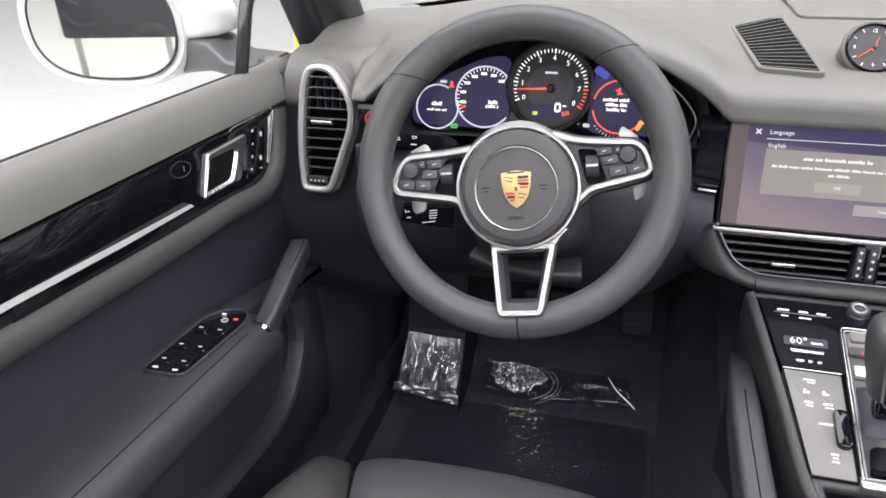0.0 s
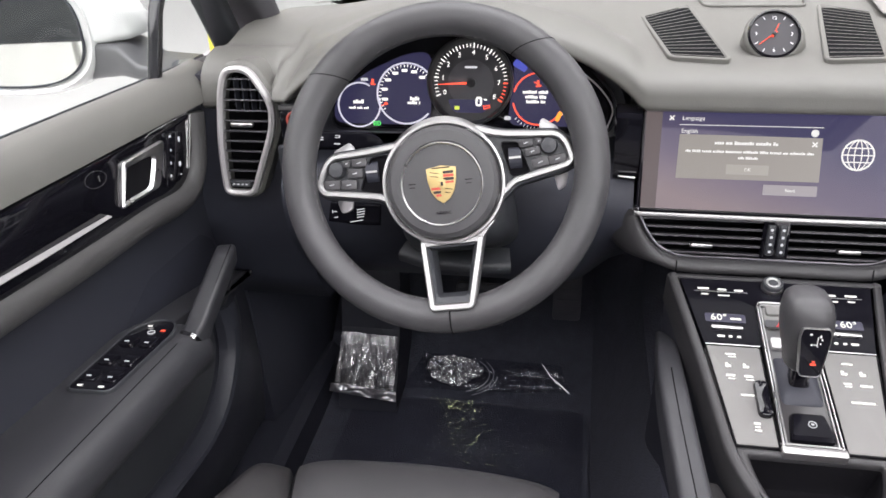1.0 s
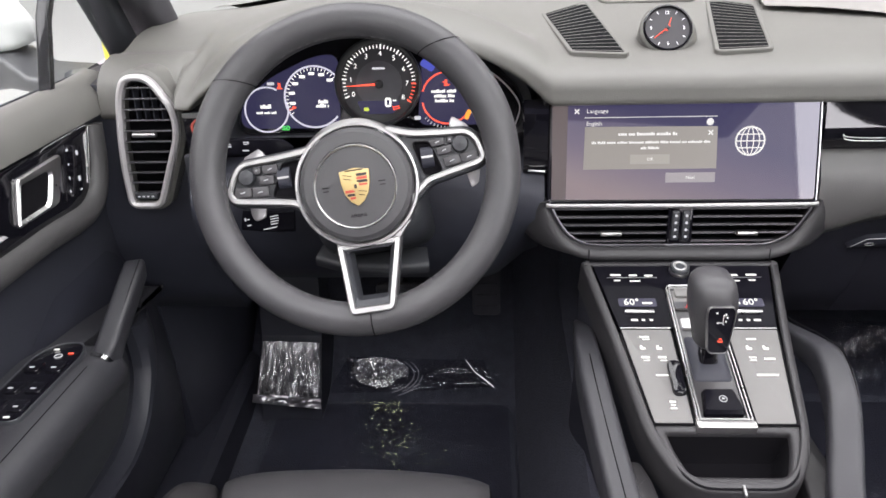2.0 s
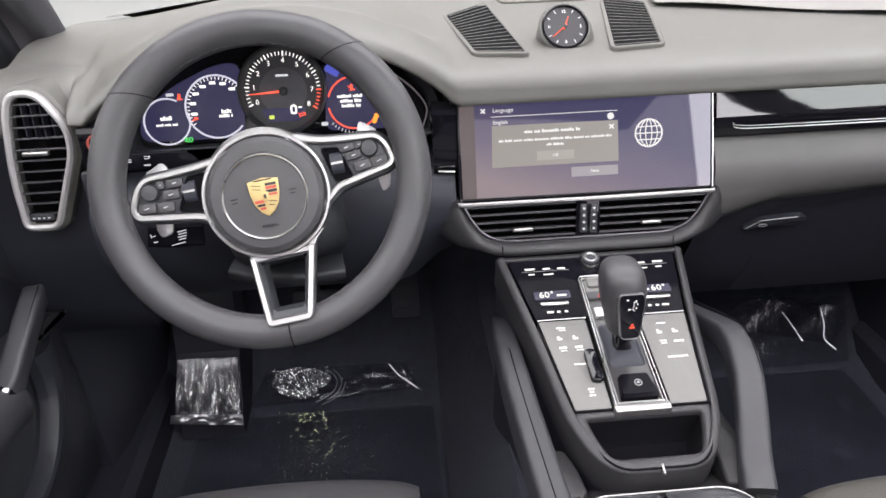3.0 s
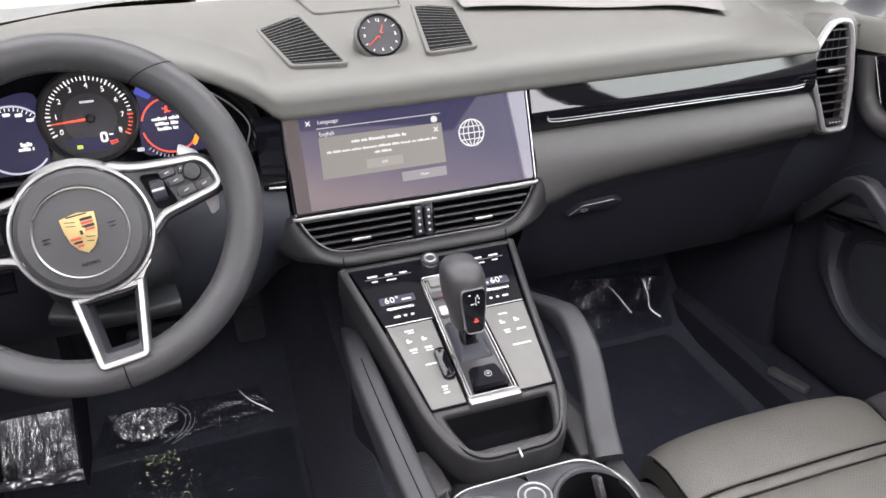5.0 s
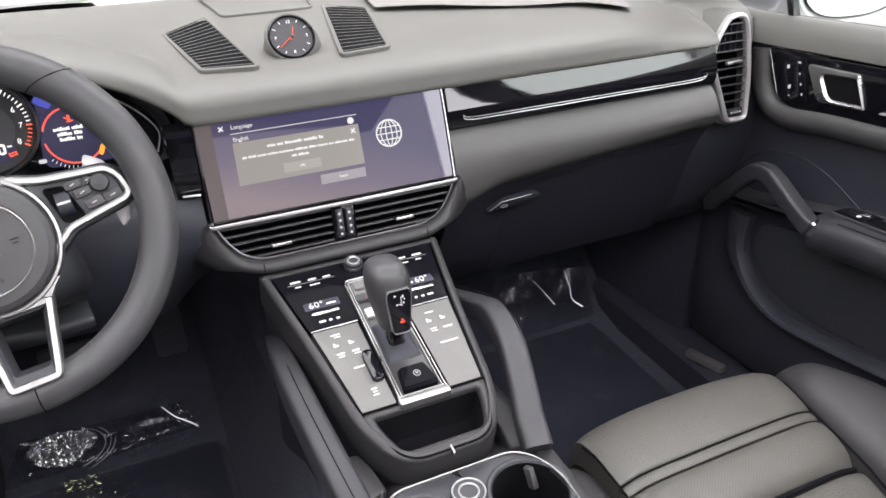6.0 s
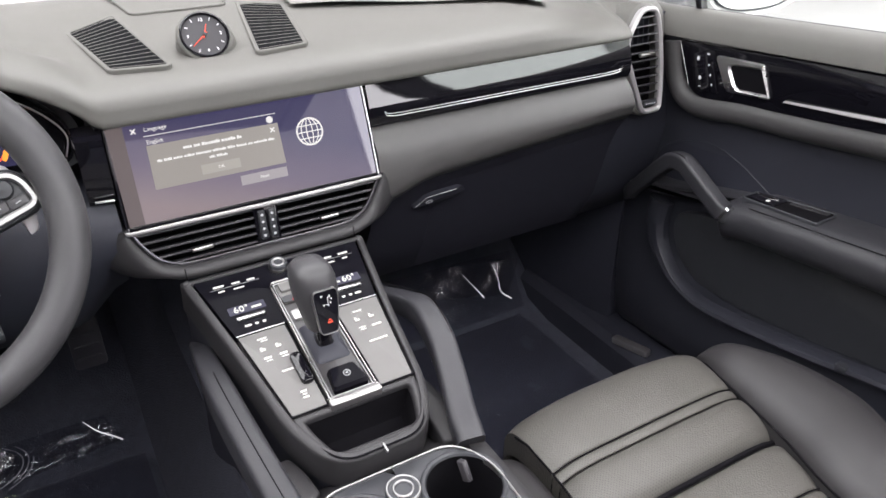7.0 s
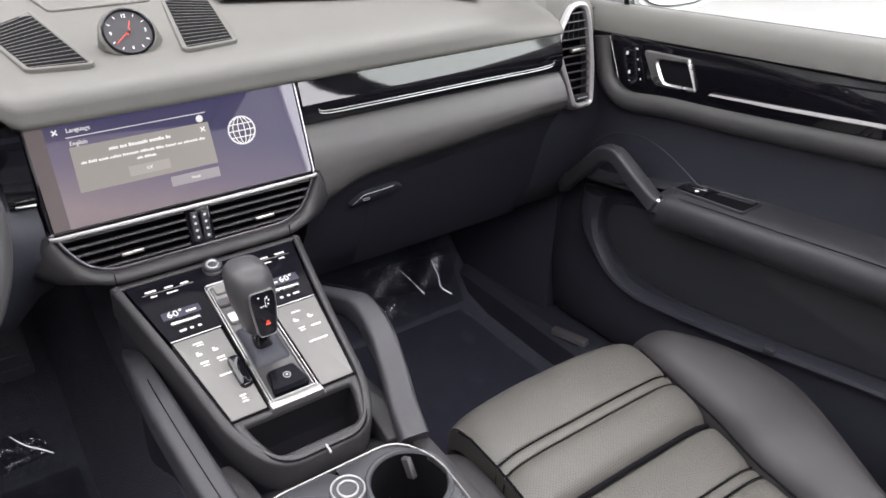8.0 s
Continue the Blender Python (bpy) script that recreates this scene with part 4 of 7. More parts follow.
lathe(bm, [(0.050, -0.06), (0.060, -0.03), (0.0645, -0.008), (0.0645, 0.006), (0.0625, 0.0105), (0.058, 0.0135), (0.0470, 0.0150), (0.0462, 0.0150), (0.0455, 0.0140), (0.0, 0.0158)], 64, mH)
hub = part("airbag_cover", bm, LEATHER, wheel, "round black airbag cover", angle=25)
bm = bmesh.new()
lathe(bm, [(0.0462, 0.0130), (0.0466, 0.0158), (0.0456, 0.0168), (0.0446, 0.0158), (0.0446, 0.0130)], 64, at(mH, -0.0005, -0.0025))
part("chrome_ring", bm, CHROME, hub, "thin chrome ring")
bm = bmesh.new()
lathe(bm, [(0.0705, -0.010), (0.0705, 0.004), (0.0695, 0.0065), (0.0670, 0.0070), (0.0652, 0.0055), (0.0648, -0.010)], 64, mH)
frame_ob = part("hub_frame", bm, SILVER, wheel, "satin silver hub frame")
# the frame widens into a crown over the hub, between the two arms
bm = bmesh.new()
rings = []
for i in range(41):
    a = radians(lerp(38, 150, i / 40))
    k = math.sin(math.pi * i / 40) ** 0.6
    ca, sa = math.cos(a), math.sin(a)
    rings.append([(r * ca, r * sa, z) for r, z in ((0.066, -0.012), (0.066, 0.0068), (0.0690, 0.0070), (0.0700 + 0.0038 * k, 0.0030), (0.0704 + 0.0050 * k, -0.004), (0.0704 + 0.0044 * k, -0.012))])
loft(bm, rings, m=mH)
part("hub_crown", bm, SILVER, frame_ob, "polished silver crown above the airbag cover")
# badge: plain shield with coloured fields
mB = at(mH, 0.0005, -0.0025, 0.0163)
shield = [(0.0, -0.0215), (0.0075, -0.0165), (0.0130, -0.0080), (0.0160, 0.0040), (0.0168, 0.0175), (0.0085, 0.0190), (0.0, 0.0205), (-0.0085, 0.0190), (-0.0168, 0.0175), (-0.0160, 0.0040), (-0.0130, -0.0080), (-0.0075, -0.0165)]
bm = bmesh.new()
prism(bm, shield, -0.001, 0.0016, mB, 0.0006)
badge = part("badge", bm, GOLD, hub, "gold shield badge with red and black fields")
for x, y, w, h, mt in ((0.0078, 0.0125, 0.012, 0.0030, BADGE_BLACK), (0.0078, 0.0088, 0.012, 0.0030, BADGE_RED), (0.0078, 0.0050, 0.012, 0.0030, BADGE_BLACK), (0.0078, 0.0015, 0.011, 0.0022, BADGE_RED),
                       (-0.0070, -0.0050, 0.0105, 0.0030, BADGE_RED), (-0.0060, -0.0090, 0.0085, 0.0026, BADGE_BLACK), (-0.0045, -0.0125, 0.0060, 0.0026, BADGE_RED)):
    mark(x, y, w, h, mB, mt, badge, "enamel_field", 0.0021)
bm = bmesh.new()
prism(bm, [(0.0, -0.0065), (0.0032, -0.004), (0.0042, 0.0045), (-0.0042, 0.0045), (-0.0032, -0.004)], 0.0016, 0.0026, mB, 0.0004)
part("inner_shield", bm, GOLD, badge)
mark(0.0, 0.0, 0.0028, 0.0045, mB, BADGE_BLACK, badge, "enamel_field", 0.0030)
for x, y, w in ((-0.008, 0.0125, 0.010), (-0.008, 0.0085, 0.009), (0.007, -0.0060, 0.009), (0.0055, -0.0100, 0.007)):
    mark(x, y, w, 0.0008, mB, BADGE_BLACK, badge, "engraved_line", 0.0019, -12)
mark(0.0, 0.0178, 0.020, 0.0014, mB, BADGE_BLACK, badge, "engraved_line", 0.0019)
glyphs("AIRBAG", 0.0052, at(mH, -0.001, -0.0345, 0.0146), SEAM, hub)
for x in (-0.0335, 0.030):
    mark(x, 0.000, 0.008, 0.0010, mH, SEAM, hub, "horn_symbol", 0.0160)
    mark(x, -0.004, 0.006, 0.0008, mH, SEAM, hub, "horn_symbol", 0.0160)


def spoke(name, loop, hole_pad, parent_label):
    bm = bmesh.new()
    prism(bm, inset(loop, -0.004), -0.032, -0.013, mW, 0.004)
    body = part(name, bm, PLASTIC, wheel, parent_label)
    bm = bmesh.new()
    band(bm, inset(loop, -0.0010), 0.0075, -0.016, -0.0065, mW, 0.0018)
    part("spoke_frame", bm, SILVER, body, "satin silver spoke frame")
    return body


# the silver arms run into the hub frame
spl = spoke("spoke", rounded([(-0.1435, -0.0180), (-0.0740, -0.0285), (-0.0560, -0.0420), (-0.0200, 0.0400), (-0.0330, 0.0415), (-0.0520, 0.0325), (-0.0880, 0.0292), (-0.1290, 0.0275), (-0.1400, 0.0165), (-0.1500, -0.0060)], [0.008, 0.008, 0.001, 0.001, 0.003, 0.012, 0.01, 0.010, 0.010, 0.009], 5), 0, "left spoke with switches")
spr = spoke("spoke", rounded([(0.0560, -0.0440), (0.0720, -0.0310), (0.0800, -0.0240), (0.1031, -0.0190), (0.1390, -0.0115), (0.1460, -0.0040), (0.1405, 0.0175), (0.1300, 0.0290), (0.1020, 0.0308), (0.0660, 0.0345), (0.0420, 0.0430), (0.0200, 0.0400)], [0.001, 0.004, 0.006, 0.01, 0.006, 0.008, 0.010, 0.008, 0.01, 0.012, 0.003, 0.001], 5), 0, "right spoke with switches")
# lower spoke with an opening
def bend(p):
    """The lower spoke leans towards the driver at its foot."""
    x, y, z = p
    return (x, y, z + 0.56 * max(0.0, -(y + 0.10)))


outer = rounded([(-0.0235, -0.1570), (0.0260, -0.1565), (0.0400, -0.0780), (-0.0345, -0.0800)], [0.007, 0.007, 0.003, 0.003], 6)
hole = rounded([(-0.0142, -0.1420), (0.0182, -0.1418), (0.0262, -0.0890), (-0.0212, -0.0895)], [0.004, 0.004, 0.004, 0.004], 6)
bm = bmesh.new()
mid = inset(outer, 0.0076)
ring = [[(x, y, -0.028) for x, y in outer], [(x, y, -0.0095) for x, y in outer], [(x, y, -0.0075) for x, y in inset(outer, 0.0015)], [(x, y, -0.0075) for x, y in inset(outer, 0.0062)], [(x, y, -0.0105) for x, y in mid]]
loft(bm, [[bend(p) for p in r] for r in ring], caps=False, m=mW)
low = part("lower_spoke", bm, SILVER, wheel, "satin silver lower spoke frame")
bm = bmesh.new()
loft(bm, [[bend(p) for p in r] for r in [[(x, y, -0.0105) for x, y in mid], [(x, y, -0.0110) for x, y in inset(hole, -0.001)], [(x, y, -0.0130) for x, y in hole], [(x, y, -0.034) for x, y in inset(hole, 0.002)], [(x, y, -0.034) for x, y in outer]]], caps=False, m=mW)
part("spoke_liner", bm, PLASTIC, low, "dark grey liner of the opening")
for loop in ([(-0.0285, -0.0900), (-0.0250, -0.0700), (-0.0500, -0.0620), (-0.0400, -0.0720), (-0.0330, -0.0800)], [(0.0345, -0.0900), (0.0400, -0.0790), (0.0455, -0.0715), (0.0540, -0.0625), (0.0300, -0.0680)]):
    bm = bmesh.new()
    prism(bm, loop, -0.022, -0.0085, mW, 0.0015)
    part("fillet", bm, SILVER, low)

# switches
mP = at(mW, 0, 0, -0.013)


def key(x, y, w, h, parent, sym=True, turn=0.0):
    bm = bmesh.new()
    slab(bm, w, h, 0.005, at(mP, x, y, 0.002, turn), 0.0012)
    kob = part("switch", bm, KEY, parent)
    if sym:
        mark(x, y, w * 0.30, 0.0011, mP, LIT_DIM, kob, "symbol", 0.0050, turn + 12)
    return kob


for x, y, w, h, tn in ((-0.1310, -0.0065, 0.0198, 0.0112, -4), (-0.1108, -0.0082, 0.0188, 0.0112, -4), (-0.1025, 0.0042, 0.0182, 0.0104, -2), (-0.0966, 0.0158, 0.0176, 0.0100, 0), (-0.1118, 0.0162, 0.0080, 0.0092, 0)):
    key(x, y, w, h, spl, True, tn)
bm = bmesh.new()
lathe(bm, [(0.0095, 0.0), (0.0095, 0.006), (0.0082, 0.0085), (0.0, 0.0095)], 24, at(mP, -0.1239, 0.0098))
part("knob", bm, PLASTIC, spl, "round control knob")
for cx, quad, par in ((-0.0822, [(-0.0960, -0.0148), (-0.0735, -0.0185), (-0.0640, 0.0205), (-0.0815, 0.0190)], spl), (0.0812, [(0.0765, -0.0140), (0.0945, -0.0125), (0.0845, 0.0195), (0.0680, 0.0215)], spr)):
    bm = bmesh.new()
    quad = rounded(quad, 0.003, 5)
    band(bm, inset(quad, -0.002), 0.002, 0.0, 0.004, mP)
    prism(bm, quad, -0.002, 0.0005, mP)
    well = part("roller_well", bm, DUCT, par, "dark roller well")
    bm = bmesh.new()
    R = 0.013
    rings = []
    for xx in (cx - 0.007, cx + 0.007):
        rings.append([(xx, 0.004 + R * math.cos(a), -0.004 + R * math.sin(a) * 0.8) for a in [math.pi * i / 12 for i in range(13)]])
    loft(bm, rings, m=mP)
    part("roller", bm, DARK, well)
    mark(cx, 0.004, 0.013, 0.0024, mP, GREYMET, well, "roller_band", 0.0078)
for x, y, w, h, tn in ((0.0942, 0.0188, 0.0160, 0.0088, 6), (0.1008, 0.0090, 0.0172, 0.0090, 7), (0.1083, -0.0036, 0.0188, 0.0108, 7), (0.1274, -0.0018, 0.0192, 0.0104, 6), (0.1085, 0.0195, 0.0070, 0.0080, 4)):
    key(x, y, w, h, spr, True, tn)
bm = bmesh.new()
lathe(bm, [(0.0095, 0.0), (0.0095, 0.006), (0.0082, 0.0085), (0.0, 0.0095)], 24, at(mP, 0.1192, 0.0135))
part("knob", bm, PLASTIC, spr, "round control knob")
# shift paddles behind the spokes
for s, pts in ((-1, [(-0.1329, -0.0395), (-0.120, -0.036), (-0.112, 0.010), (-0.110, 0.036), (-0.1168, 0.0455), (-0.1372, 0.0360), (-0.135, 0.02), (-0.137, -0.03)]), (1, [(0.1245, -0.0355), (0.134, -0.031), (0.1374, -0.0167), (0.137, 0.02), (0.1295, 0.0385), (0.1129, 0.0505), (0.108, 0.040), (0.119, 0.02), (0.122, -0.02)])):
    bm = bmesh.new()
    prism(bm, rounded(pts, 0.004), -0.050, -0.046, mW, 0.0012)
    part("shift_paddle", bm, PADDLE, wheel, "grey metal shift paddle")

# ---- steering column and stalks ----
col = thing("steering_column", (-0.383, 0.05, 0.80), "black steering column shroud with control stalks", "steering column")
bm = bmesh.new()
rings = []
for z, w, h, dy in ((-0.045, 0.050, 0.050, -0.012), (-0.07, 0.066, 0.060, -0.018), (-0.13, 0.075, 0.065, -0.02), (-0.20, 0.075, 0.060, -0.015)):
    rings.append([(x - 0.001, y + dy - 0.012, z) for x, y in rrect(w * 2, h * 2, 0.035, 7)])
loft(bm, rings, m=mW)
part("shroud", bm, PLASTIC, col, "black column shroud", angle=60)
bm = bmesh.new()
sweep(bm, [(-0.452, 0.014, 0.724), (-0.42, 0.004, 0.720), (-0.36, 0.002, 0.717), (-0.315, 0.010, 0.716)], rrect(0.044, 0.020, 0.008, 5), up=(0, -0.45, 1))
part("lower_shroud", bm, PLASTIC, col, "black lower column cover")
UPPER = [(-0.1612, 0.0588, 0.0080, 0.0012), (-0.1612, 0.0562, 0.0080, 0.0012), (-0.1655, 0.0575, 0.0020, 0.0036), (-0.1400, 0.0588, 0.0044, 0.0010), (-0.1400, 0.0563, 0.0044, 0.0010), (-0.1365, 0.0575, 0.0016, 0.0036), (-0.1403, 0.0487, 0.0080, 0.0016)]
LOWER = [(-0.1535, -0.0340, 0.0012, 0.0044), (-0.1500, -0.0345, 0.0040, 0.0011), (-0.1496, -0.0417, 0.0052, 0.0012), (-0.1175, -0.0345, 0.0105, 0.0011), (-0.1175, -0.0376, 0.0105, 0.0011), (-0.1180, -0.0407, 0.0105, 0.0011), (-0.1185, -0.0438, 0.0090, 0.0011), (-0.1240, -0.0485, 0.0170, 0.0011)]
for pts, wd, lead, marks in (([(-0.086, 0.0420, -0.086), (-0.112, 0.0500, -0.085), (-0.168, 0.0565, -0.082)], 0.0225, 0.35, UPPER), ([(-0.096, -0.0435, -0.084), (-0.125, -0.0400, -0.082), (-0.158, -0.0330, -0.080)], 0.026, 1.0, LOWER)):
    bm = bmesh.new()
    path = smooth_path(pts, 18)
    sweep(bm, [mW @ p for p in path], rrect(0.012, wd, 0.005, 5), up=mW.to_3x3() @ Vector((0, 1, 0)), scale=lambda t: lerp(lead, 1.0, min(1.0, t / 0.35) ** 0.5))
    stalk = part("stalk", bm, CLIMATE, col, "gloss black control stalk")
    for x, y, w, h in marks:
        mark(x, y, w, h, at(mW, 0, 0, -0.082), LIT_DIM, stalk, "symbol", 0.0090, -8 if y > 0 else 4)

# ---- centre console ----
SL = math.atan(0.235)
mN = axes((0, 0, 0.699 + 0.235 * 0.132), (1, 0, 0), (0, math.cos(SL), math.sin(SL)), (0, -math.sin(SL), math.cos(SL)))
KY = 1 / math.cos(SL)


def cs(pts):
    return [(x, y * KY) for x, y in pts]


con = thing("centre_console", (0, -0.2, 0.3), "rising centre console with touch panels and open bin", "console")
outer = rounded(cs([(-0.121, -0.022), (-0.100, -0.14), (-0.080, -0.276), (-0.052, -0.3305), (0.052, -0.3305), (0.080, -0.276), (0.100, -0.14), (0.121, -0.022)]), [0.004, 0.05, 0.045, 0.030, 0.030, 0.045, 0.05, 0.004], 7)
bm = bmesh.new()
rings = [[(x, y, 0.002) for x, y in inset(outer, 0.0105)], [(x, y, 0.0050) for x, y in inset(outer, 0.0095)], [(x, y, 0.0055) for x, y in inset(outer, 0.0085)], [(x, y, 0.0025) for x, y in inset(outer, 0.0018)], [(x, y, 0.0005) for x, y in inset(outer, 0.0004)], [(x, y, -0.003) for x, y in outer],
         [(x * 1.0, y - 0.001, -0.015) for x, y in outer], [(x * 1.005, y - 0.001, -0.04) for x, y in outer],]
loft(bm, rings, caps=False, m=mN)
body = part("console_body", bm, CONSOLE, con, "dark grey padded console sides", angle=60)
bm = bmesh.new()
loft(bm, [[(x * 0.985, y + 0.004, -0.036) for x, y in outer], [(x * 0.94, y + 0.004, -0.16) for x, y in outer], [(x * 0.93, y, -0.34) for x, y in outer]], caps=False, m=mN)
part("console_side", bm, DARK, con, "black plastic console flank", angle=60)
# bin surround with well
rear = rounded(cs([(-0.0715, -0.2585), (-0.069, -0.276), (-0.046, -0.3265), (0.046, -0.3265), (0.069, -0.276), (0.0715, -0.2585)]), [0.001, 0.04, 0.022, 0.022, 0.04, 0.001], 7)
well = rounded(cs([(-0.0605, -0.2655), (-0.0565, -0.285), (-0.046, -0.3135), (0.046, -0.3135), (0.0565, -0.285), (0.0605, -0.2655)]), [0.004, 0.02, 0.010, 0.010, 0.02, 0.004], 7)
bm = bmesh.new()
rings = [[(x, y, -0.003) for x, y in rear], [(x, y, 0.0015) for x, y in rear], [(x, y, 0.003) for x, y in inset(rear, 0.0015)], [(x, y, 0.003) for x, y in inset(well, -0.003)], [(x, y, 0.0) for x, y in well], [(x, y, -0.006) for x, y in well]]
loft(bm, rings, caps=False, m=mN)
bino = part("bin", bm, CONSOLE, con, "grey-edged open storage bin", angle=50)
bm = bmesh.new()
loft(bm, [[(x, y, -0.006) for x, y in well], [(x, y, -0.034) for x, y in inset(well, 0.002)], [(x, y, -0.042) for x, y in inset(well, 0.008)]], m=mN)
bmesh.ops.delete(bm, geom=[f for f in bm.faces if len(f.verts) > 4 and sum(v.co.z for v in f.verts) / len(f.verts) > (mN @ Vector((0, -0.3, -0.02))).z], context="FACES_ONLY")
part("bin_liner", bm, DUCT, bino, "black bin liner", angle=50)
bm = bmesh.new()
sweep(bm, [mN @ Vector((x, y, 0.0035)) for x, y in inset(rear, -0.0010)], circle(0.0014, 5), closed=True)
part("joint", bm, SEAM, con)
# silver tag on the rear lip
bm = bmesh.new()
slab(bm, 0.0026, 0.011, 0.003, at(mN, 0.0, -0.3290 * KY, 0.0040), 0.0008)
part("tag", bm, SILVER, con, "small silver tag on the console lip")
# upper black panel
bm = bmesh.new()
prism(bm, rounded(cs([(-0.0875, -0.1315), (0.0875, -0.1315), (0.1065, -0.030), (-0.1065, -0.030)]), 0.003), -0.006, 0.003, mN, 0.001)
blk = part("upper_panel", bm, CLIMATE, con, "gloss black climate panel")
# touch panels, grey for the bright reflection on their black gloss
pan = {}
for s in (-1, 1):
    lp = [(s * 0.0705, -0.2570), (s * 0.0305, -0.2570), (s * 0.0305, -0.1330), (s * 0.0872, -0.1330)]
    lp = lp if s < 0 else lp[::-1]
    bm = bmesh.new()
    prism(bm, rounded(cs(lp), 0.0025), -0.006, 0.0035, mN, 0.0012)
    pan[s] = part("touch_panel", bm, GREYTOUCH, con, "glossy touch panel coloured grey for a bright reflection, with lit symbols")
    bm = bmesh.new()
    sweep(bm, [mN @ Vector((x, y, 0.0030)) for x, y in rounded(cs(lp), 0.003)], circle(0.0011, 5), closed=True)
    part("joint", bm, SEAM, con)


def icon(x, y, w, h, par, mt=LIT, z=0.0042, turn=0.0):
    mark(x, y * KY, w, h, mN, mt, par, "symbol", z, turn)


for x, y, w, h in ((-0.0625, -0.1450, 0.011, 0.0022), (-0.0610, -0.1485, 0.008, 0.0014), (-0.0680, -0.1600, 0.003, 0.006), (-0.0655, -0.1610, 0.004, 0.003), (-0.0500, -0.1600, 0.003, 0.006), (-0.0475, -0.1612, 0.004, 0.003),
                   (-0.0655, -0.1735, 0.009, 0.003), (-0.0650, -0.1778, 0.007, 0.0014), (-0.0475, -0.1735, 0.009, 0.003), (-0.0470, -0.1778, 0.008, 0.0014), (-0.0520, -0.1975, 0.013, 0.0022), (-0.0475, -0.2310, 0.007, 0.0026), (-0.0475, -0.2350, 0.005, 0.0020), (-0.0475, -0.2390, 0.007, 0.0022)):
    icon(x, y, w, h, pan[-1])
for x, y, w, h in ((0.0540, -0.1480, 0.011, 0.0022), (0.0470, -0.1600, 0.003, 0.006), (0.0495, -0.1612, 0.004, 0.003), (0.0650, -0.1600, 0.003, 0.006), (0.0675, -0.1612, 0.004, 0.003),
                   (0.0490, -0.1735, 0.008, 0.0020), (0.0490, -0.1770, 0.007, 0.0018), (0.0665, -0.1752, 0.012, 0.0026), (0.0585, -0.1965, 0.023, 0.0024)):
    icon(x, y, w, h, pan[1])
# climate markings
for s in (-1, 1):
    for x, y, w, h in ((s * 0.081, -0.0475, 0.013, 0.0030), (s * 0.0600, -0.0480, 0.010, 0.0028), (s * 0.0415, -0.0485, 0.010, 0.0028), (s * 0.0800, -0.0565, 0.008, 0.0022), (s * 0.0590, -0.0575, 0.013, 0.0020)):
        icon(x, y, w, h, blk, LIT, 0.0036)
    mark(s * 0.062, -0.0520 * KY, 0.060, 0.0010, mN, CHROME, blk, "slider_line", 0.0038)
    bm = bmesh.new()
    slab(bm, 0.034, 0.0055, 0.004, at(mN, s * 0.0615, -0.1075 * KY, 0.004), 0.0014)
    part("fan_slider", bm, CHROME, blk, "silver fan slider")
    bm = bmesh.new()
    prism(bm, rrect(0.044, 0.013, 0.002, 4, s * 0.0615, -0.0925 * KY), 0.0028, 0.0035, mN)
    win = part("temperature_window", bm, LCD, blk, "lit temperature window", smooth=False)
    glyphs("60\u00b0", 0.0135, at(mN, s * 0.0685, -0.0925 * KY, 0.0038), LIT, win)
    icon(s * 0.0505, -0.0940, 0.012, 0.0028, win, LIT, 0.0042)
    for x in (0.069, 0.059, 0.050):
        icon(s * x, -0.1195, 0.008 if x > 0.06 else 0.004, 0.0030, blk, LIT, 0.0036)
for s in (-1, 1):
    bm = bmesh.new()
    sweep(bm, [mN @ Vector((s * x, -0.1318 * KY, 0.0036)) for x in (0.030, 0.0870)], circle(0.0006, 5))
    part("bright_line", bm, CHROME, blk, "thin chrome line")
# rotary volume knob
bm = bmesh.new()
lathe(bm, [(0.0115, 0.0), (0.0115, 0.008), (0.0105, 0.0095), (0.0075, 0.0098), (0.0068, 0.0085), (0.0, 0.0085)], 32, at(mN, -0.0035, -0.041 * KY, 0.003))
knob = part("volume_knob", bm, PLASTIC, con, "black rotary knob with silver ring")
bm = bmesh.new()
band(bm, circle(0.0086, 28, -0.0035, -0.041 * KY), 0.0030, 0.011, 0.0130, mN)
part("knob_ring", bm, CHROME, knob)
bm = bmesh.new()
lathe(bm, [(0.0122, 0.0), (0.0122, 0.0035), (0.0116, 0.0045), (0.0112, 0.0)], 32, at(mN, -0.0035, -0.041 * KY, 0.003))
part("knob_collar", bm, CHROME, knob)
# selector frame
gate = rounded(cs([(-0.0285, -0.257), (0.0275, -0.257), (0.0275, -0.0675), (-0.0265, -0.0675)]), [0.002, 0.002, 0.008, 0.008], 6)
bm = bmesh.new()
band(bm, gate, 0.0020, 0.0, 0.0080, mN, 0.0008)
g1 = part("selector_frame", bm, CHROME, con, "bright chrome selector frame")
bm = bmesh.new()
band(bm, inset(gate, 0.0032), 0.0022, 0.0, 0.0070, mN, 0.0008)
part("inner_frame", bm, SILVER, g1)
bm = bmesh.new()
prism(bm, inset(gate, 0.0045), -0.002, 0.0045, mN)
plate = part("selector_plate", bm, shader("selector_plate", (0.032, 0.032, 0.032), 0.35, mottle=0.06, mottle_size=0.01), con, "dark grey selector plate", smooth=False)
bm = bmesh.new()
prism(bm, rrect(0.042, 0.030, 0.003, 5, 0, -0.091 * KY), 0.0045, 0.0070, mN, 0.001)
hz = part("hazard_panel", bm, GREYTOUCH, plate, "grey hazard switch panel")
mark(-0.010, -0.101 * KY, 0.022, 0.011, mN, PLASTIC, hz, "hazard_switch", 0.0080)
bm = bmesh.new()
band(bm, [(-0.010, -0.1055 * KY), (0.000, -0.1055 * KY), (-0.005, -0.097 * KY)], 0.0014, 0.0076, 0.0088, mN)
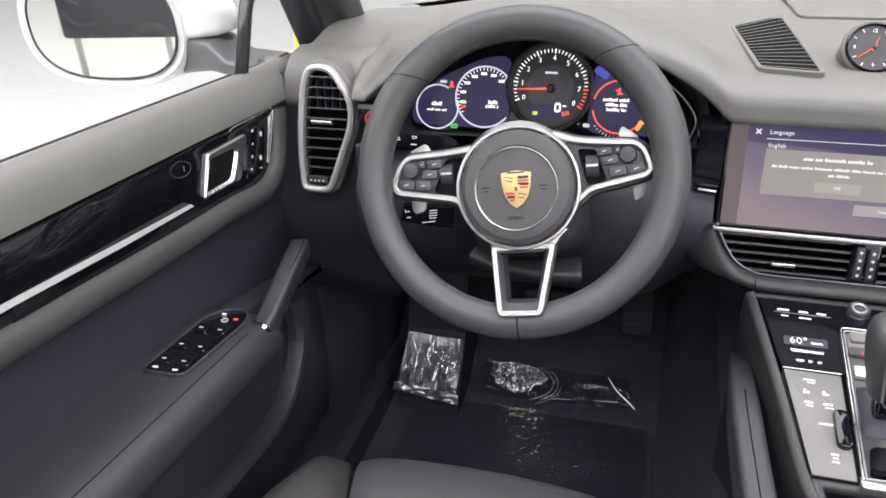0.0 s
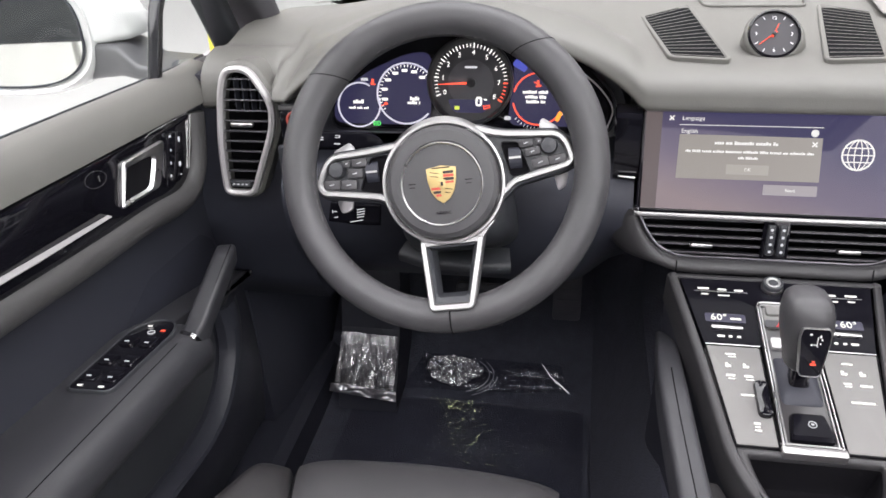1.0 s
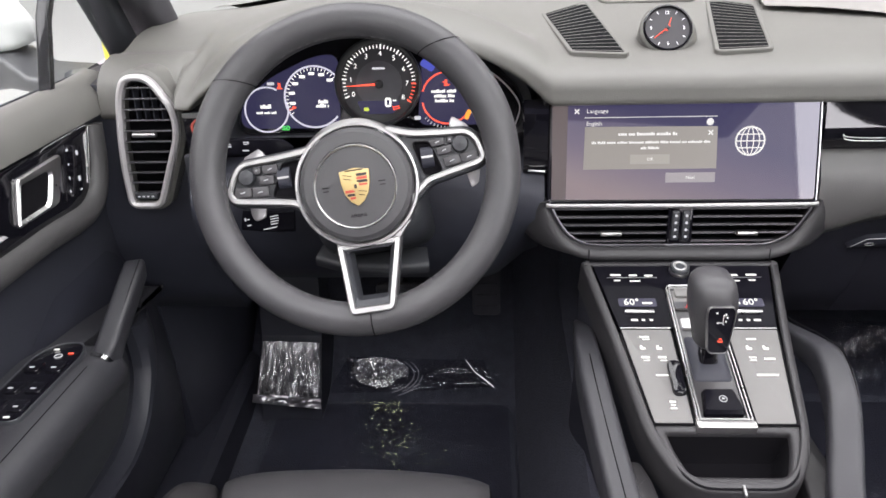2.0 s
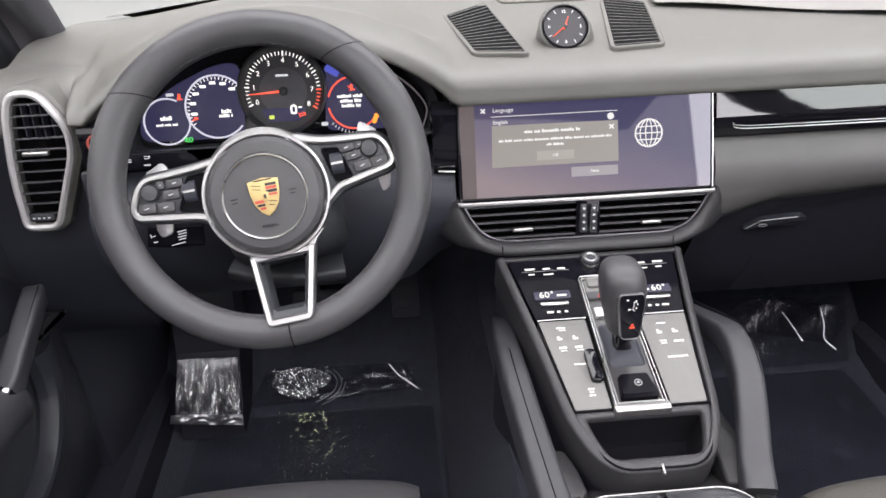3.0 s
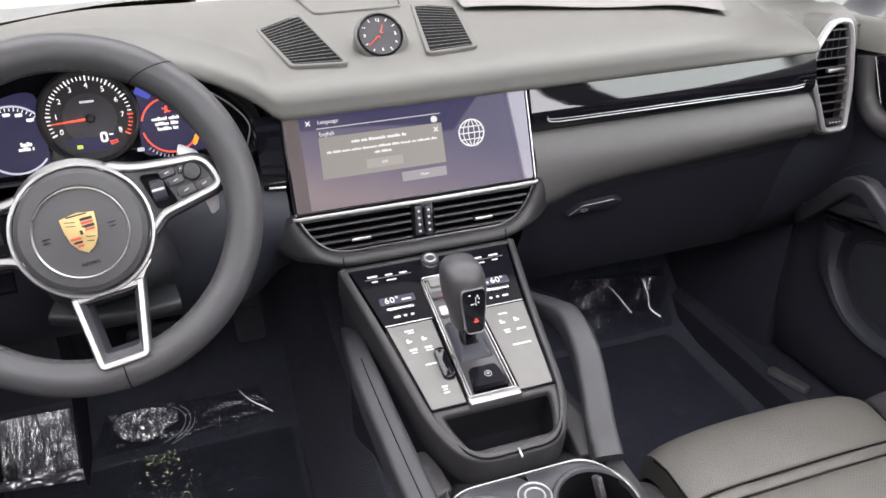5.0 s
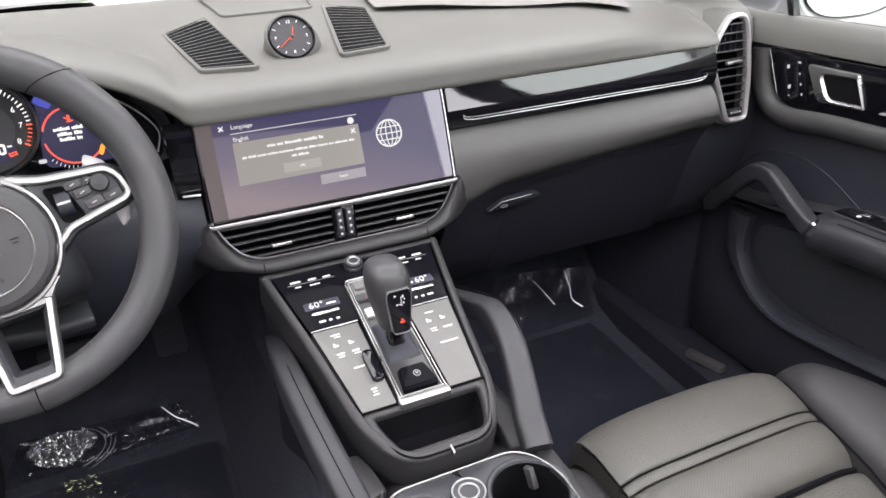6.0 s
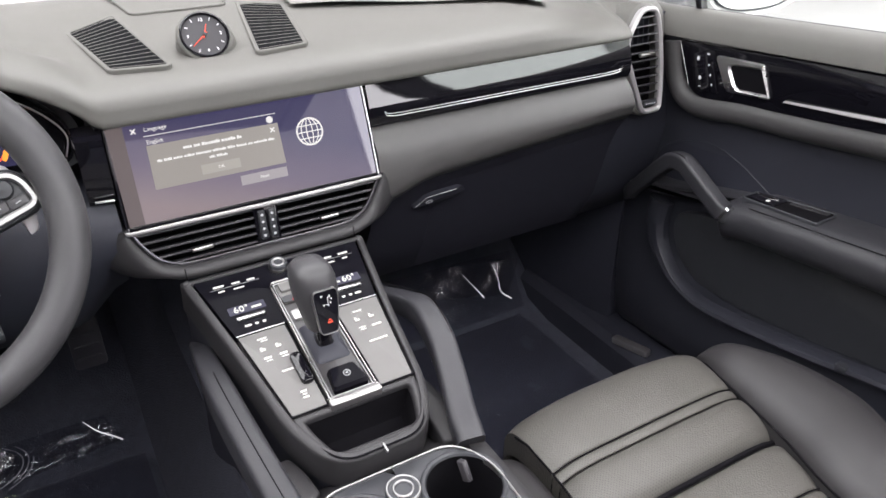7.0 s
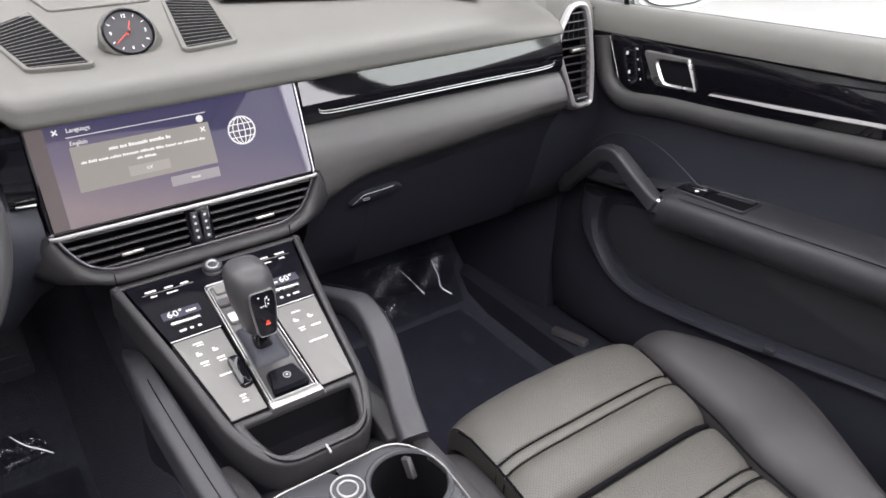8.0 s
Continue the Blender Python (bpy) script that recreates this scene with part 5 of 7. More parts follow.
part("hazard_triangle", bm, HAZARD, hz, "red hazard triangle", smooth=False)
bm = bmesh.new()
slab(bm, 0.020, 0.014, 0.004, at(mN, -0.008, -0.0825 * KY, 0.0088), 0.0015)
part("passenger_lamp", bm, GREYTOUCH, hz, "silver switch cap")
bm = bmesh.new()
slab(bm, 0.038, 0.016, 0.004, at(mN, 0, -0.128 * KY, 0.0065), 0.0015)
part("selector_bridge", bm, SILVERP, plate, "pale metal bridge")
bm = bmesh.new()
loft(bm, [[(x, y, z) for x, y in rrect(w, h, 0.006, 6, 0, cy * KY)] for w, h, cy, z in ((0.040, 0.062, -0.176, 0.0045), (0.038, 0.058, -0.176, 0.007), (0.024, 0.034, -0.174, 0.012))], m=mN)
part("boot_plate", bm, DARK, plate, "black plate below the lever")
bm = bmesh.new()
loft(bm, [[(x, y, z) for x, y in rounded(cs([(-w0, y0), (w0, y0), (w1, y1), (-w1, y1)]), 0.003)] for w0, y0, w1, y1, z in ((0.0205, -0.2500, 0.0165, -0.2185, 0.004), (0.0205, -0.2500, 0.0150, -0.2195, 0.010), (0.0190, -0.2470, 0.0135, -0.2220, 0.0135))], m=mN)
pb = part("parking_brake_switch", bm, CLIMATE, con, "black parking brake switch")
bm = bmesh.new()
band(bm, circle(0.0042, 20, 0.001, -0.234 * KY), 0.0009, 0.0132, 0.0142, mN)
part("brake_symbol", bm, LIT_DIM, pb, smooth=False)
mark(0.001, -0.234 * KY, 0.0030, 0.0022, mN, LIT_DIM, pb, "symbol", 0.0143)
bm = bmesh.new()
slab(bm, 0.060, 0.0105, 0.010, at(mN, -0.0005, -0.2605 * KY, 0.005), 0.003)
part("end_bar", bm, GREYMET, con, "brushed silver bar at the end of the selector")
bm = bmesh.new()
prism(bm, rounded(cs([(-0.0450, -0.224), (-0.0310, -0.224), (-0.0310, -0.180), (-0.0450, -0.180)]), 0.0085, 7), 0.002, 0.0095, mN, 0.003)
part("mode_rocker", bm, GLOSS, con, "gloss black rocker switch")

# rear deck with cup holders
bm = bmesh.new()
deck = rounded([(-0.120, -0.80), (0.120, -0.80), (0.1165, -0.33), (0.096, -0.235), (-0.060, -0.245), (-0.088, -0.31)], 0.02, 7)
tray = rounded([(-0.086, -0.62), (0.086, -0.62), (0.1000, -0.376), (0.0760, -0.3320), (-0.0760, -0.3320), (-0.1000, -0.376)], [0.02, 0.02, 0.045, 0.045, 0.045, 0.045], 7)
rings = [[(x, y, z + 0.04 * (y + 0.3) - 0.055 * step(-0.32, -0.26, y)) for x, y in inset(deck, d)] for d, z in ((0.0, 0.30), (0.0, 0.45), (0.0, 0.6125), (0.004, 0.6225), (0.012, 0.6275))]
rings += [[(x, y, 0.640 + 0.04 * y) for x, y in tray]]
loft(bm, rings, caps=False)
part("deck", bm, CONSOLE, con, "dark grey console deck")
mT = axes((0, 0, 0.640), (1, 0, 0), (0, 1, 0.04), (0, -0.04, 1))
bm = bmesh.new()
band(bm, tray, 0.0020, -0.004, 0.0045, mT, 0.0008)
part("chrome_surround", bm, SILVER, con, "chrome line round the cup holders")
for k in (1, -1):
    bm = bmesh.new()
    front = -0.20 if k > 0 else -0.265
    wing = [(k * 0.1165, -0.335), (k * 0.100, front), (k * 0.082, front), (k * 0.074, -0.29), (k * 0.070, -0.325)]
    prism(bm, rounded(wing if k > 0 else wing[::-1], 0.006, 4), -0.030, -0.0005, mT, 0.003)
    part("deck_wing", bm, CONSOLE, con, "dark deck beside the console rim", angle=60)


def around(poly, cx, cy, n):
    """Points where rays from (cx, cy) meet the polygon."""
    out = []
    for i in range(n):
        a = 2 * math.pi * i / n
        ux, uy = math.cos(a), math.sin(a)
        best = None
        for (x0, y0), (x1, y1) in zip(poly, poly[1:] + poly[:1]):
            ex, ey = x1 - x0, y1 - y0
            den = ux * ey - uy * ex
            if abs(den) < 1e-12:
                continue
            t = ((x0 - cx) * ey - (y0 - cy) * ex) / den
            s_ = ((x0 - cx) * uy - (y0 - cy) * ux) / den
            if t > 0 and -1e-9 <= s_ <= 1 + 1e-9 and (best is None or t < best):
                best = t
        out.append((cx + ux * best, cy + uy * best))
    return out


for cx in (0.0580, -0.058):
    bm = bmesh.new()
    loft(bm, [[(x, y, z) for x, y in circle(r, 40, cx, -0.388)] for r, z in ((0.044, 0.0), (0.045, 0.003), (0.043, 0.0042), (0.0400, 0.0035), (0.0385, 0.001))], caps=False, m=mT)
    cup = part("cup_holder", bm, PLASTIC, con, "round black cup holder")
    half = inset(tray, 0.002)
    half = [(max(x, 0.004) if cx > 0 else min(x, 0.004), y) for x, y in half]
    bm = bmesh.new()
    loft(bm, [[(x, y, 0.001) for x, y in around(half, cx, -0.388, 40)], [(x, y, 0.001) for x, y in circle(0.0405, 40, cx, -0.388)]], caps=False, m=mT)
    part("tray", bm, PLASTIC, cup, "black cup holder tray", smooth=False)
    bm = bmesh.new()
    rings = [[(x, y, z) for x, y in circle(r, 40, cx, -0.388)] for r, z in ((0.0395, 0.001), (0.0385, -0.02), (0.036, -0.085), (0.0, -0.086))]
    loft(bm, rings, caps=False, m=mT)
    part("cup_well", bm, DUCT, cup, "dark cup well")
    for dx, dy in ((-0.022, -0.012), (0.012, 0.018)):
        bm = bmesh.new()
        slab(bm, 0.007, 0.024, 0.010, at(mT, cx + dx * 1.25, -0.388 + dy * 1.25, -0.008, 10) @ pose(0, 0, 0, 60, 0, 0), 0.002)
        part("grip", bm, KEY, cup, "grey rubber grip")
bm = bmesh.new()
mC2 = at(mT, 0.0005, -0.3655, 0.0)
lathe(bm, [(0.0185, 0.0), (0.0185, 0.004), (0.0170, 0.0055), (0.0, 0.0055)], 36, mC2)
cap = part("socket_cap", bm, PLASTIC, con, "round black socket cap with chrome rings")
for r, w, z in ((0.0178, 0.0022, 0.0072), (0.0112, 0.0024, 0.0074)):
    bm = bmesh.new()
    band(bm, circle(r, 36), w, 0.004, z, mC2)
    part("cap_ring", bm, SILVER, cap, "chrome ring")


# padded grab handles beside the console
def grab(sign):
    g = thing("grab_handle", (sign * 0.13, -0.3, 0.6), "padded black leather grab handle beside the console", "grab handle", "console grab handles")
    pts = [(0.110, 0.0, 0.606), (0.1150, -0.040, 0.628), (0.1185, -0.0894, 0.6460), (0.1205, -0.1473, 0.6525), (0.1190, -0.2134, 0.6500), (0.1150, -0.2873, 0.6430), (0.1100, -0.3596, 0.6340), (0.1045, -0.4151, 0.6180)] if sign < 0 else [(0.096, 0.0, 0.646), (0.1152, -0.0685, 0.657), (0.1320, -0.1279, 0.6708), (0.1365, -0.1660, 0.6765), (0.1285, -0.2204, 0.6701), (0.1140, -0.2729, 0.6544), (0.0985, -0.3188, 0.641), (0.0930, -0.344, 0.628)]
    path = smooth_path([(sign * x, y, z) for x, y, z in pts], 40)
    bm = bmesh.new()
    sweep(bm, path, rrect(0.032, 0.036, 0.009, 6) if sign > 0 else rrect(0.031, 0.042, 0.008, 6), up=(0, 0.35, 1), scale=lambda t: lerp(0.72, 1.0, step(0.1, 0.55, t)))
    ob = part("grip", bm, ARMLEATHER, g, "black leather grip")
    bm = bmesh.new()
    sweep(bm, [p + Vector((sign * 0.011 if sign > 0 else 0.0, -0.002, 0.0176 if sign > 0 else 0.0208)) for p in path[4 if sign > 0 else 16:36]], circle(0.0007, 5))
    part("seam", bm, SEAM, ob)
    return g


grab(1)
grab(-1)

# ---- gear selector ----
gear = thing("gear_selector", (0.002, -0.18, 0.69), "grey leather gear selector lever with lit shift pattern", "gear lever")
base = Vector((-0.0015, -0.180, 0.690))
axis = Vector((-0.06, -0.12, 1)).normalized()
bm = bmesh.new()
loft(bm, [[base + Vector((x, y, 0)) + axis * h for x, y in rrect(w, d, 0.006, 5)] for h, w, d in ((0.0, 0.024, 0.026), (0.012, 0.018, 0.020), (0.034, 0.019, 0.021))])
part("stem", bm, GLOSS, gear, "gloss black stem")
bm = bmesh.new()
# the knob: a tall rounded body that overhangs to the front and narrows to the stem
prof = [(0.030, 0.030, 0.026, 0.000), (0.035, 0.038, 0.034, 0.000), (0.052, 0.044, 0.041, 0.003), (0.068, 0.050, 0.048, 0.007), (0.082, 0.052, 0.053, 0.010), (0.094, 0.050, 0.054, 0.013), (0.103, 0.046, 0.050, 0.015), (0.109, 0.037, 0.040, 0.016), (0.112, 0.016, 0.018, 0.017)]
rings = []
for h, w, d, off in prof:
    c = base + axis * h + Vector((0, off, 0))
    w *= 0.93
    rings.append([c + Vector((x, y, 0)) for x, y in rrect(w, d, min(w, d) * 0.48, 8)])
loft(bm, rings)
kn = part("knob", bm, LEATHER, gear, "grey leather knob", angle=70)
fn = Vector((0, -0.99, 0.12)).normalized()
fu = Vector((0, 0.12, 0.99)).normalized()
mL = axes(base + axis * 0.067 + Vector((0.0010, -0.0215, 0)), (0.80, 0, 0), fu * 0.86, fn)
dl = rounded([(-0.0125, -0.034), (0.0125, -0.034), (0.0180, 0.016), (0.0165, 0.027), (-0.0165, 0.027), (-0.0180, 0.016)], 0.006, 7)
bm = bmesh.new()
band(bm, dl, 0.0009, -0.006, 0.0014, mL)
part("display_frame", bm, GREYMET, kn, "chrome frame of the shift display")
bm = bmesh.new()
prism(bm, inset(dl, 0.0015), -0.012, 0.0008, mL)
sd = part("shift_display", bm, GLOSS, kn, "black shift display")
for x, y, w, h, mt in ((0.002, 0.009, 0.0007, 0.015, LIT), (0.005, 0.016, 0.005, 0.0007, LIT), (-0.002, 0.004, 0.007, 0.0007, LIT), (0.006, 0.018, 0.0024, 0.0026, LIT), (0.009, 0.0125, 0.0024, 0.0026, LIT), (0.007, 0.0060, 0.0024, 0.0026, LIT), (0.003, 0.0015, 0.0020, 0.0020, LIT_DIM),
                       (-0.007, 0.0035, 0.0024, 0.0026, LIT), (-0.010, 0.020, 0.0036, 0.0022, LIT), (0.001, -0.0225, 0.009, 0.0030, LIT_RED), (0.001, -0.0180, 0.005, 0.0018, LIT_RED)):
    mark(x * 0.7 + 0.001, y * 0.78 + 0.004 * (y > 0), w * 0.75, h * 0.8, mL, mt, sd, "shift_mark", 0.0014)


# ---- doors ----
SH = -0.068


def door(sign, name, label):
    d = thing(name, (sign * 0.80, -0.25, 0.25), label, "car door", "front doors")
    mir = Matrix.Diagonal((sign, 1, 1, 1))
    dm = mir @ axes((0.7405, 0, 0), (0, 1, 0), (0, 0, 1), (-1, 0, 0))
    ys = [0.165, 0.155, 0.13, 0.08, 0.0, -0.1, -0.2, -0.3, -0.4, -0.5, -0.6, -0.7, -0.8, -0.86]
    prof = [(0.900, 0.806), (0.936, 0.795), (0.9405, 0.786), (0.941, 0.770), (0.936, 0.752), (0.920, 0.741), (0.902, 0.737), (0.899, 0.744), (0.822, 0.746), (0.806, 0.751), (0.790, 0.754), (0.774, 0.756),
            (0.745, 0.757), (0.690, 0.760), (0.620, 0.760), (0.560, 0.757), (0.480, 0.752), (0.400, 0.752), (0.300, 0.762), (0.270, 0.785), (0.270, 0.86), (0.900, 0.86)]
    bm = bmesh.new()
    rings = []
    for y in ys:
        push = 0.030 * step(0.12, 0.17, y) ** 2
        rings.append([(x + push, y, z + SH * y * (1 if z > 0.6 else 0.3)) for z, x in prof])
    loft(bm, rings, m=mir)
    part("door_panel", bm, VINYL_LOW, d, "dark grey padded door lining", angle=55)
    # padded belt
    bm = bmesh.new()
    rings = []
    for y in [0.160] + ys[2:]:
        push = 0.022 * step(0.10, 0.165, y) ** 2
        rings.append([(x + push, y, z + SH * y) for z, x in ((0.930, 0.800), (0.9415, 0.786), (0.9440, 0.770), (0.9400, 0.752), (0.9240, 0.7390), (0.9020, 0.7345), (0.8995, 0.745), (0.91, 0.77))])
    loft(bm, rings, m=mir)
    part("belt_pad", bm, VINYL, d, "grey padded belt below the window", angle=60)
    # padded roll that runs below the gloss trim and turns up round its front end
    bm = bmesh.new()
    rings = []
    path = smooth_path([(0, -0.86, 0.9000), (0, -0.60, 0.8745), (0, -0.44, 0.8585), (0, -0.22, 0.8345), (0, -0.10, 0.8240), (0, -0.02, 0.8125), (0, 0.012, 0.8220), (0, 0.028, 0.850), (0, 0.037, 0.893)], 70)
    for i, p in enumerate(path):
        t = (path[min(i + 1, 69)] - path[max(i - 1, 0)]).normalized()
        out = Vector((0, t.z, -t.y))
        rings.append([Vector((x, 0, 0)) + p + out * k for k, x in ((-0.004, 0.750), (0.0, 0.7380), (0.003, 0.7335), (0.009, 0.7290), (0.019, 0.7285), (0.029, 0.7335), (0.037, 0.745), (0.038, 0.760))])
    loft(bm, rings, m=mir)
    part("lower_pad", bm, ROLL_LIT, d, "grey padded roll round the gloss trim", angle=60)
    bm = bmesh.new()
    sweep(bm, [mir @ Vector((0.7935, y, 0.9395 + SH * y)) for y in (0.15, -0.2, -0.5, -0.86)], rrect(0.004, 0.003, 0.001, 4))
    part("window_seal", bm, DARK, d, "thin black window seal")
    # gloss trim
    lp = [(-0.44, 0.8570), (-0.22, 0.8330), (-0.015, 0.8110), (0.020, 0.838), (0.036, 0.894), (-0.2, 0.9125), (-0.43, 0.9265)]
    lp = rounded(lp, [0.002, 0.03, 0.03, 0.03, 0.008, 0.03, 0.002], 5)
    lp = [(-0.86, 0.897)] + lp + [(-0.86, 0.955)]
    bm = bmesh.new()
    prism(bm, lp, -0.006, 0.0035, dm, 0.002)
    tr = part("gloss_trim", bm, GLOSS, d, "piano black door trim")
    bm = bmesh.new()
    pts = [(-0.180, 0.8490), (-0.30, 0.8610), (-0.44, 0.8770), (-0.86, 0.9200)]
    loft(bm, [[(y, z - w, 0.003), (y, z - w * 0.8, 0.0085), (y, z - w * 0.4, 0.0088), (y, z + w, 0.0036)] for (y, z), w in zip(pts, (0.0012, 0.0025, 0.0025, 0.0025))], m=dm)
    part("chrome_strip", bm, SILVERP, tr, "bright chrome strip")
    # handle and lock keys
    hl = rounded([(-0.155, 0.8450), (-0.074, 0.8365), (-0.043, 0.8875), (-0.135, 0.8930)], [0.004, 0.008, 0.010, 0.004], 6)
    hole = rounded([(-0.1505, 0.8495), (-0.092, 0.8440), (-0.070, 0.8790), (-0.1315, 0.8850)], [0.003, 0.010, 0.012, 0.003], 6)
    bm = bmesh.new()
    loft(bm, [[(x, y, 0.003) for x, y in hl], [(x, y, 0.0055) for x, y in hl], [(x, y, 0.0075) for x, y in inset(hl, 0.0015)], [(x, y, 0.008) for x, y in inset(hole, -0.002)], [(x, y, 0.006) for x, y in hole], [(x, y, 0.002) for x, y in inset(hole, 0.002)]], caps=False, m=dm)
    hd = part("door_handle", bm, CHROME, d, "satin chrome inner door handle")
    bm = bmesh.new()
    prism(bm, hole, 0.0022, 0.0042, dm)
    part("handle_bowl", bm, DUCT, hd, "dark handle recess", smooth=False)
    bm = bmesh.new()
    kp = rounded([(-0.058, 0.829), (-0.022, 0.824), (-0.006, 0.838), (0.003, 0.880), (-0.030, 0.893), (-0.036, 0.8905)], [0.003, 0.014, 0.012, 0.006, 0.003, 0.003], 5)
    prism(bm, kp, 0.002, 0.0060, dm, 0.001)
    lk = part("lock_keys", bm, GLOSS, d, "gloss black lock and memory keys")
    for y, z, w, h in ((-0.0302, 0.8859, 0.0050, 0.0026), (-0.0343, 0.8694, 0.0022, 0.0030), (-0.0400, 0.8543, 0.0022, 0.0034), (-0.0455, 0.8396, 0.0022, 0.0034), (-0.0109, 0.8752, 0.0046, 0.0060), (-0.0198, 0.8456, 0.0046, 0.0060), (-0.0217, 0.8320, 0.0040, 0.0010)):
        mark(y, z, w, h, dm, LIT_DIM, lk, "symbol", 0.0068)
    mark(-0.0125, 0.8605, 0.022, 0.0007, dm, SEAM, lk, "joint", 0.0066)
    # polished line that stands in for the reflection at the trim's front
    bm = bmesh.new()
    sweep(bm, [dm @ Vector(p) for p in ((-0.078, 0.9010, 0.0036), (-0.070, 0.9030, 0.0040), (0.030, 0.8975, 0.0040), (0.0335, 0.893, 0.0040), (0.004, 0.829, 0.0040))], circle(0.0007, 5))
    part("trim_reflection", bm, POLISHED, tr, "thin polished line standing in for a reflection on the trim")
    # armrest
    bm = bmesh.new()
    rings = []
    for y, k in ((-0.146, 0.62), (-0.150, 0.85), (-0.160, 1), (-0.172, 1), (-0.184, 1), (-0.20, 1), (-0.30, 1), (-0.40, 1), (-0.50, 1), (-0.60, 1), (-0.72, 1), (-0.86, 1)):
        z0 = 0.690 - 0.098 * (y + 0.17) - (0.009 if sign > 0 else 0.006) * step(-0.198, -0.156, y)
        sec = [(0.760, 0.006), (0.735, 0.0075), (0.700, 0.0075), (0.680, 0.0045), (0.669, -0.003), (0.6635, -0.014), (0.6640, -0.030), (0.672, -0.046), (0.690, -0.058), (0.725, -0.068), (0.760, -0.074)]
        rings.append([(lerp(0.715, x + (0.005 if sign > 0 else -0.006) * (x < 0.705), k), y, z0 + dz * k) for x, dz in sec])
    loft(bm, rings, m=mir)
    arm = part("armrest", bm, ARMLEATHER, d, "black leather armrest", angle=55)
    bm = bmesh.new()
    sweep(bm, [mir @ Vector((0.6785, y, 0.690 - 0.098 * (y + 0.17) + 0.0048)) for y in (-0.20, -0.3, -0.5, -0.86)], circle(0.0009, 5))
    part("seam", bm, SEAM, arm)
    # pull handle
    bm = bmesh.new()
    path = smooth_path([(0.6880, -0.1660, 0.6700), (0.6761, -0.1585, 0.6748), (0.6761, -0.125, 0.6926), (0.6811, -0.0817, 0.7132), (0.6845, -0.058, 0.7206), (0.688, -0.0324, 0.7157), (0.6909, -0.0127, 0.6995), (0.6949, 0.0139, 0.6738), (0.7037, 0.0661, 0.6207), (0.7205, 0.0907, 0.599)] if sign > 0 else [(0.6880, -0.1760, 0.6775), (0.6766, -0.1688, 0.6824), (0.6766, -0.1306, 0.6986), (0.6815, -0.0737, 0.7157), (0.6860, -0.0427, 0.7205), (0.6960, -0.0170, 0.7130), (0.7090, -0.0010, 0.6960), (0.7220, 0.0090, 0.6700), (0.7350, 0.0160, 0.6350), (0.7520, 0.0200, 0.6050)], 44)
    sweep(bm, [mir @ p for p in path], rrect(0.026, 0.028, 0.007, 6), up=(0, 0.2, 1), scale=lambda t: lerp(1.0, 0.85, step(0.5, 1, t)))
    pull = part("pull_handle", bm, ARMLEATHER, d, "black leather pull handle")
    bm = bmesh.new()
    sweep(bm, [mir @ (p + Vector((-0.0075, 0.002, 0.0142))) for p in path[6:24]], circle(0.0007, 5))
    part("seam", bm, SEAM, pull)
    bm = bmesh.new()
    sweep(bm, [mir @ p for p in path[4:6]], rrect(0.0276, 0.0298, 0.0078, 6), up=(0, 0.2, 1))
    part("chrome_collar", bm, POLISHED, pull, "chrome collar at the armrest joint")
    # flat dark panel for the shaded scoop behind the pull handle
    arc = smooth_path([(0, 0.075, 0.650), (0, 0.058, 0.692), (0, 0.0185, 0.720), (0, -0.03, 0.733), (0, -0.0715, 0.731), (0, -0.12, 0.716), (0, -0.175, 0.690)], 36)
    bm = bmesh.new()
    prism(bm, [(p.y, p.z) for p in arc][::-1] + [(0.078, 0.62)], -0.024, -0.0180, dm, 0.002)
    part("scoop_shade", bm, DARK, d, "flat dark panel standing in for the shaded scoop behind the pull handle")
    if sign > 0:
        bm = bmesh.new()
        sweep(bm, [mir @ Vector((0.7585, p.y, p.z)) for p in arc], circle(0.0018, 6), up=(1, 0, 0))
        part("scoop_edge", bm, VINYL_LOW, d, "thin raised edge of the scoop")
    bm = bmesh.new()
    prism(bm, rounded([(0.0913, 0.6227), (0.055, 0.6430), (0.0178, 0.6440), (-0.057, 0.6638), (-0.15, 0.684), (-0.15, 0.655), (-0.083, 0.6461), (-0.0085, 0.6296), (0.050, 0.6190)], [0.002, 0.012, 0.02, 0.03, 0.002, 0.002, 0.03, 0.03, 0.02], 5), -0.018, 0.0205, dm, 0.006)
    ledge = part("scoop_ledge", bm, ARMLEATHER, d, "dark ledge under the pull handle")
    bm = bmesh.new()
    slab(bm, 0.004, 0.008, 0.004, mir @ pose(0.7215, 0.0905, 0.6235), 0.001)
    part("bright_tip", bm, CHROME, ledge, "small bright tip")
    # lower pocket: raised pad and curved lip
    lipc = [(0.030, 0.606), (0.034, 0.568), (0.026, 0.530), (0.004, 0.498), (-0.038, 0.463), (-0.10, 0.448), (-0.19, 0.456), (-0.27, 0.468), (-0.34, 0.480), (-0.41, 0.496), (-0.6, 0.530), (-0.86, 0.56)]
    bm = bmesh.new()
    path = smooth_path([(0, y, z) for y, z in lipc], 60)
    rings = []
    for i, p in enumerate(path):
        t = (path[min(i + 1, 59)] - path[max(i - 1, 0)]).normalized()
        nrm = Vector((0, -t.z, t.y))
        w = lerp(0.024, 0.009, step(0.05, 0.40, i / 59))
        rings.append([(0.752, *(p + nrm * w).yz), (0.738, *(p + nrm * w).yz), (0.730, *(p + nrm * w * 0.7).yz), (0.7265, *(p + nrm * w * 0.1).yz), (0.729, *(p - nrm * w * 0.55).yz), (0.738, *(p - nrm * w * 0.95).yz), (0.752, *(p - nrm * w).yz)])
    loft(bm, rings, m=mir)
    part("pocket_lip", bm, VINYL_LOW, d, "grey curved lip of the door pocket")
    bm = bmesh.new()
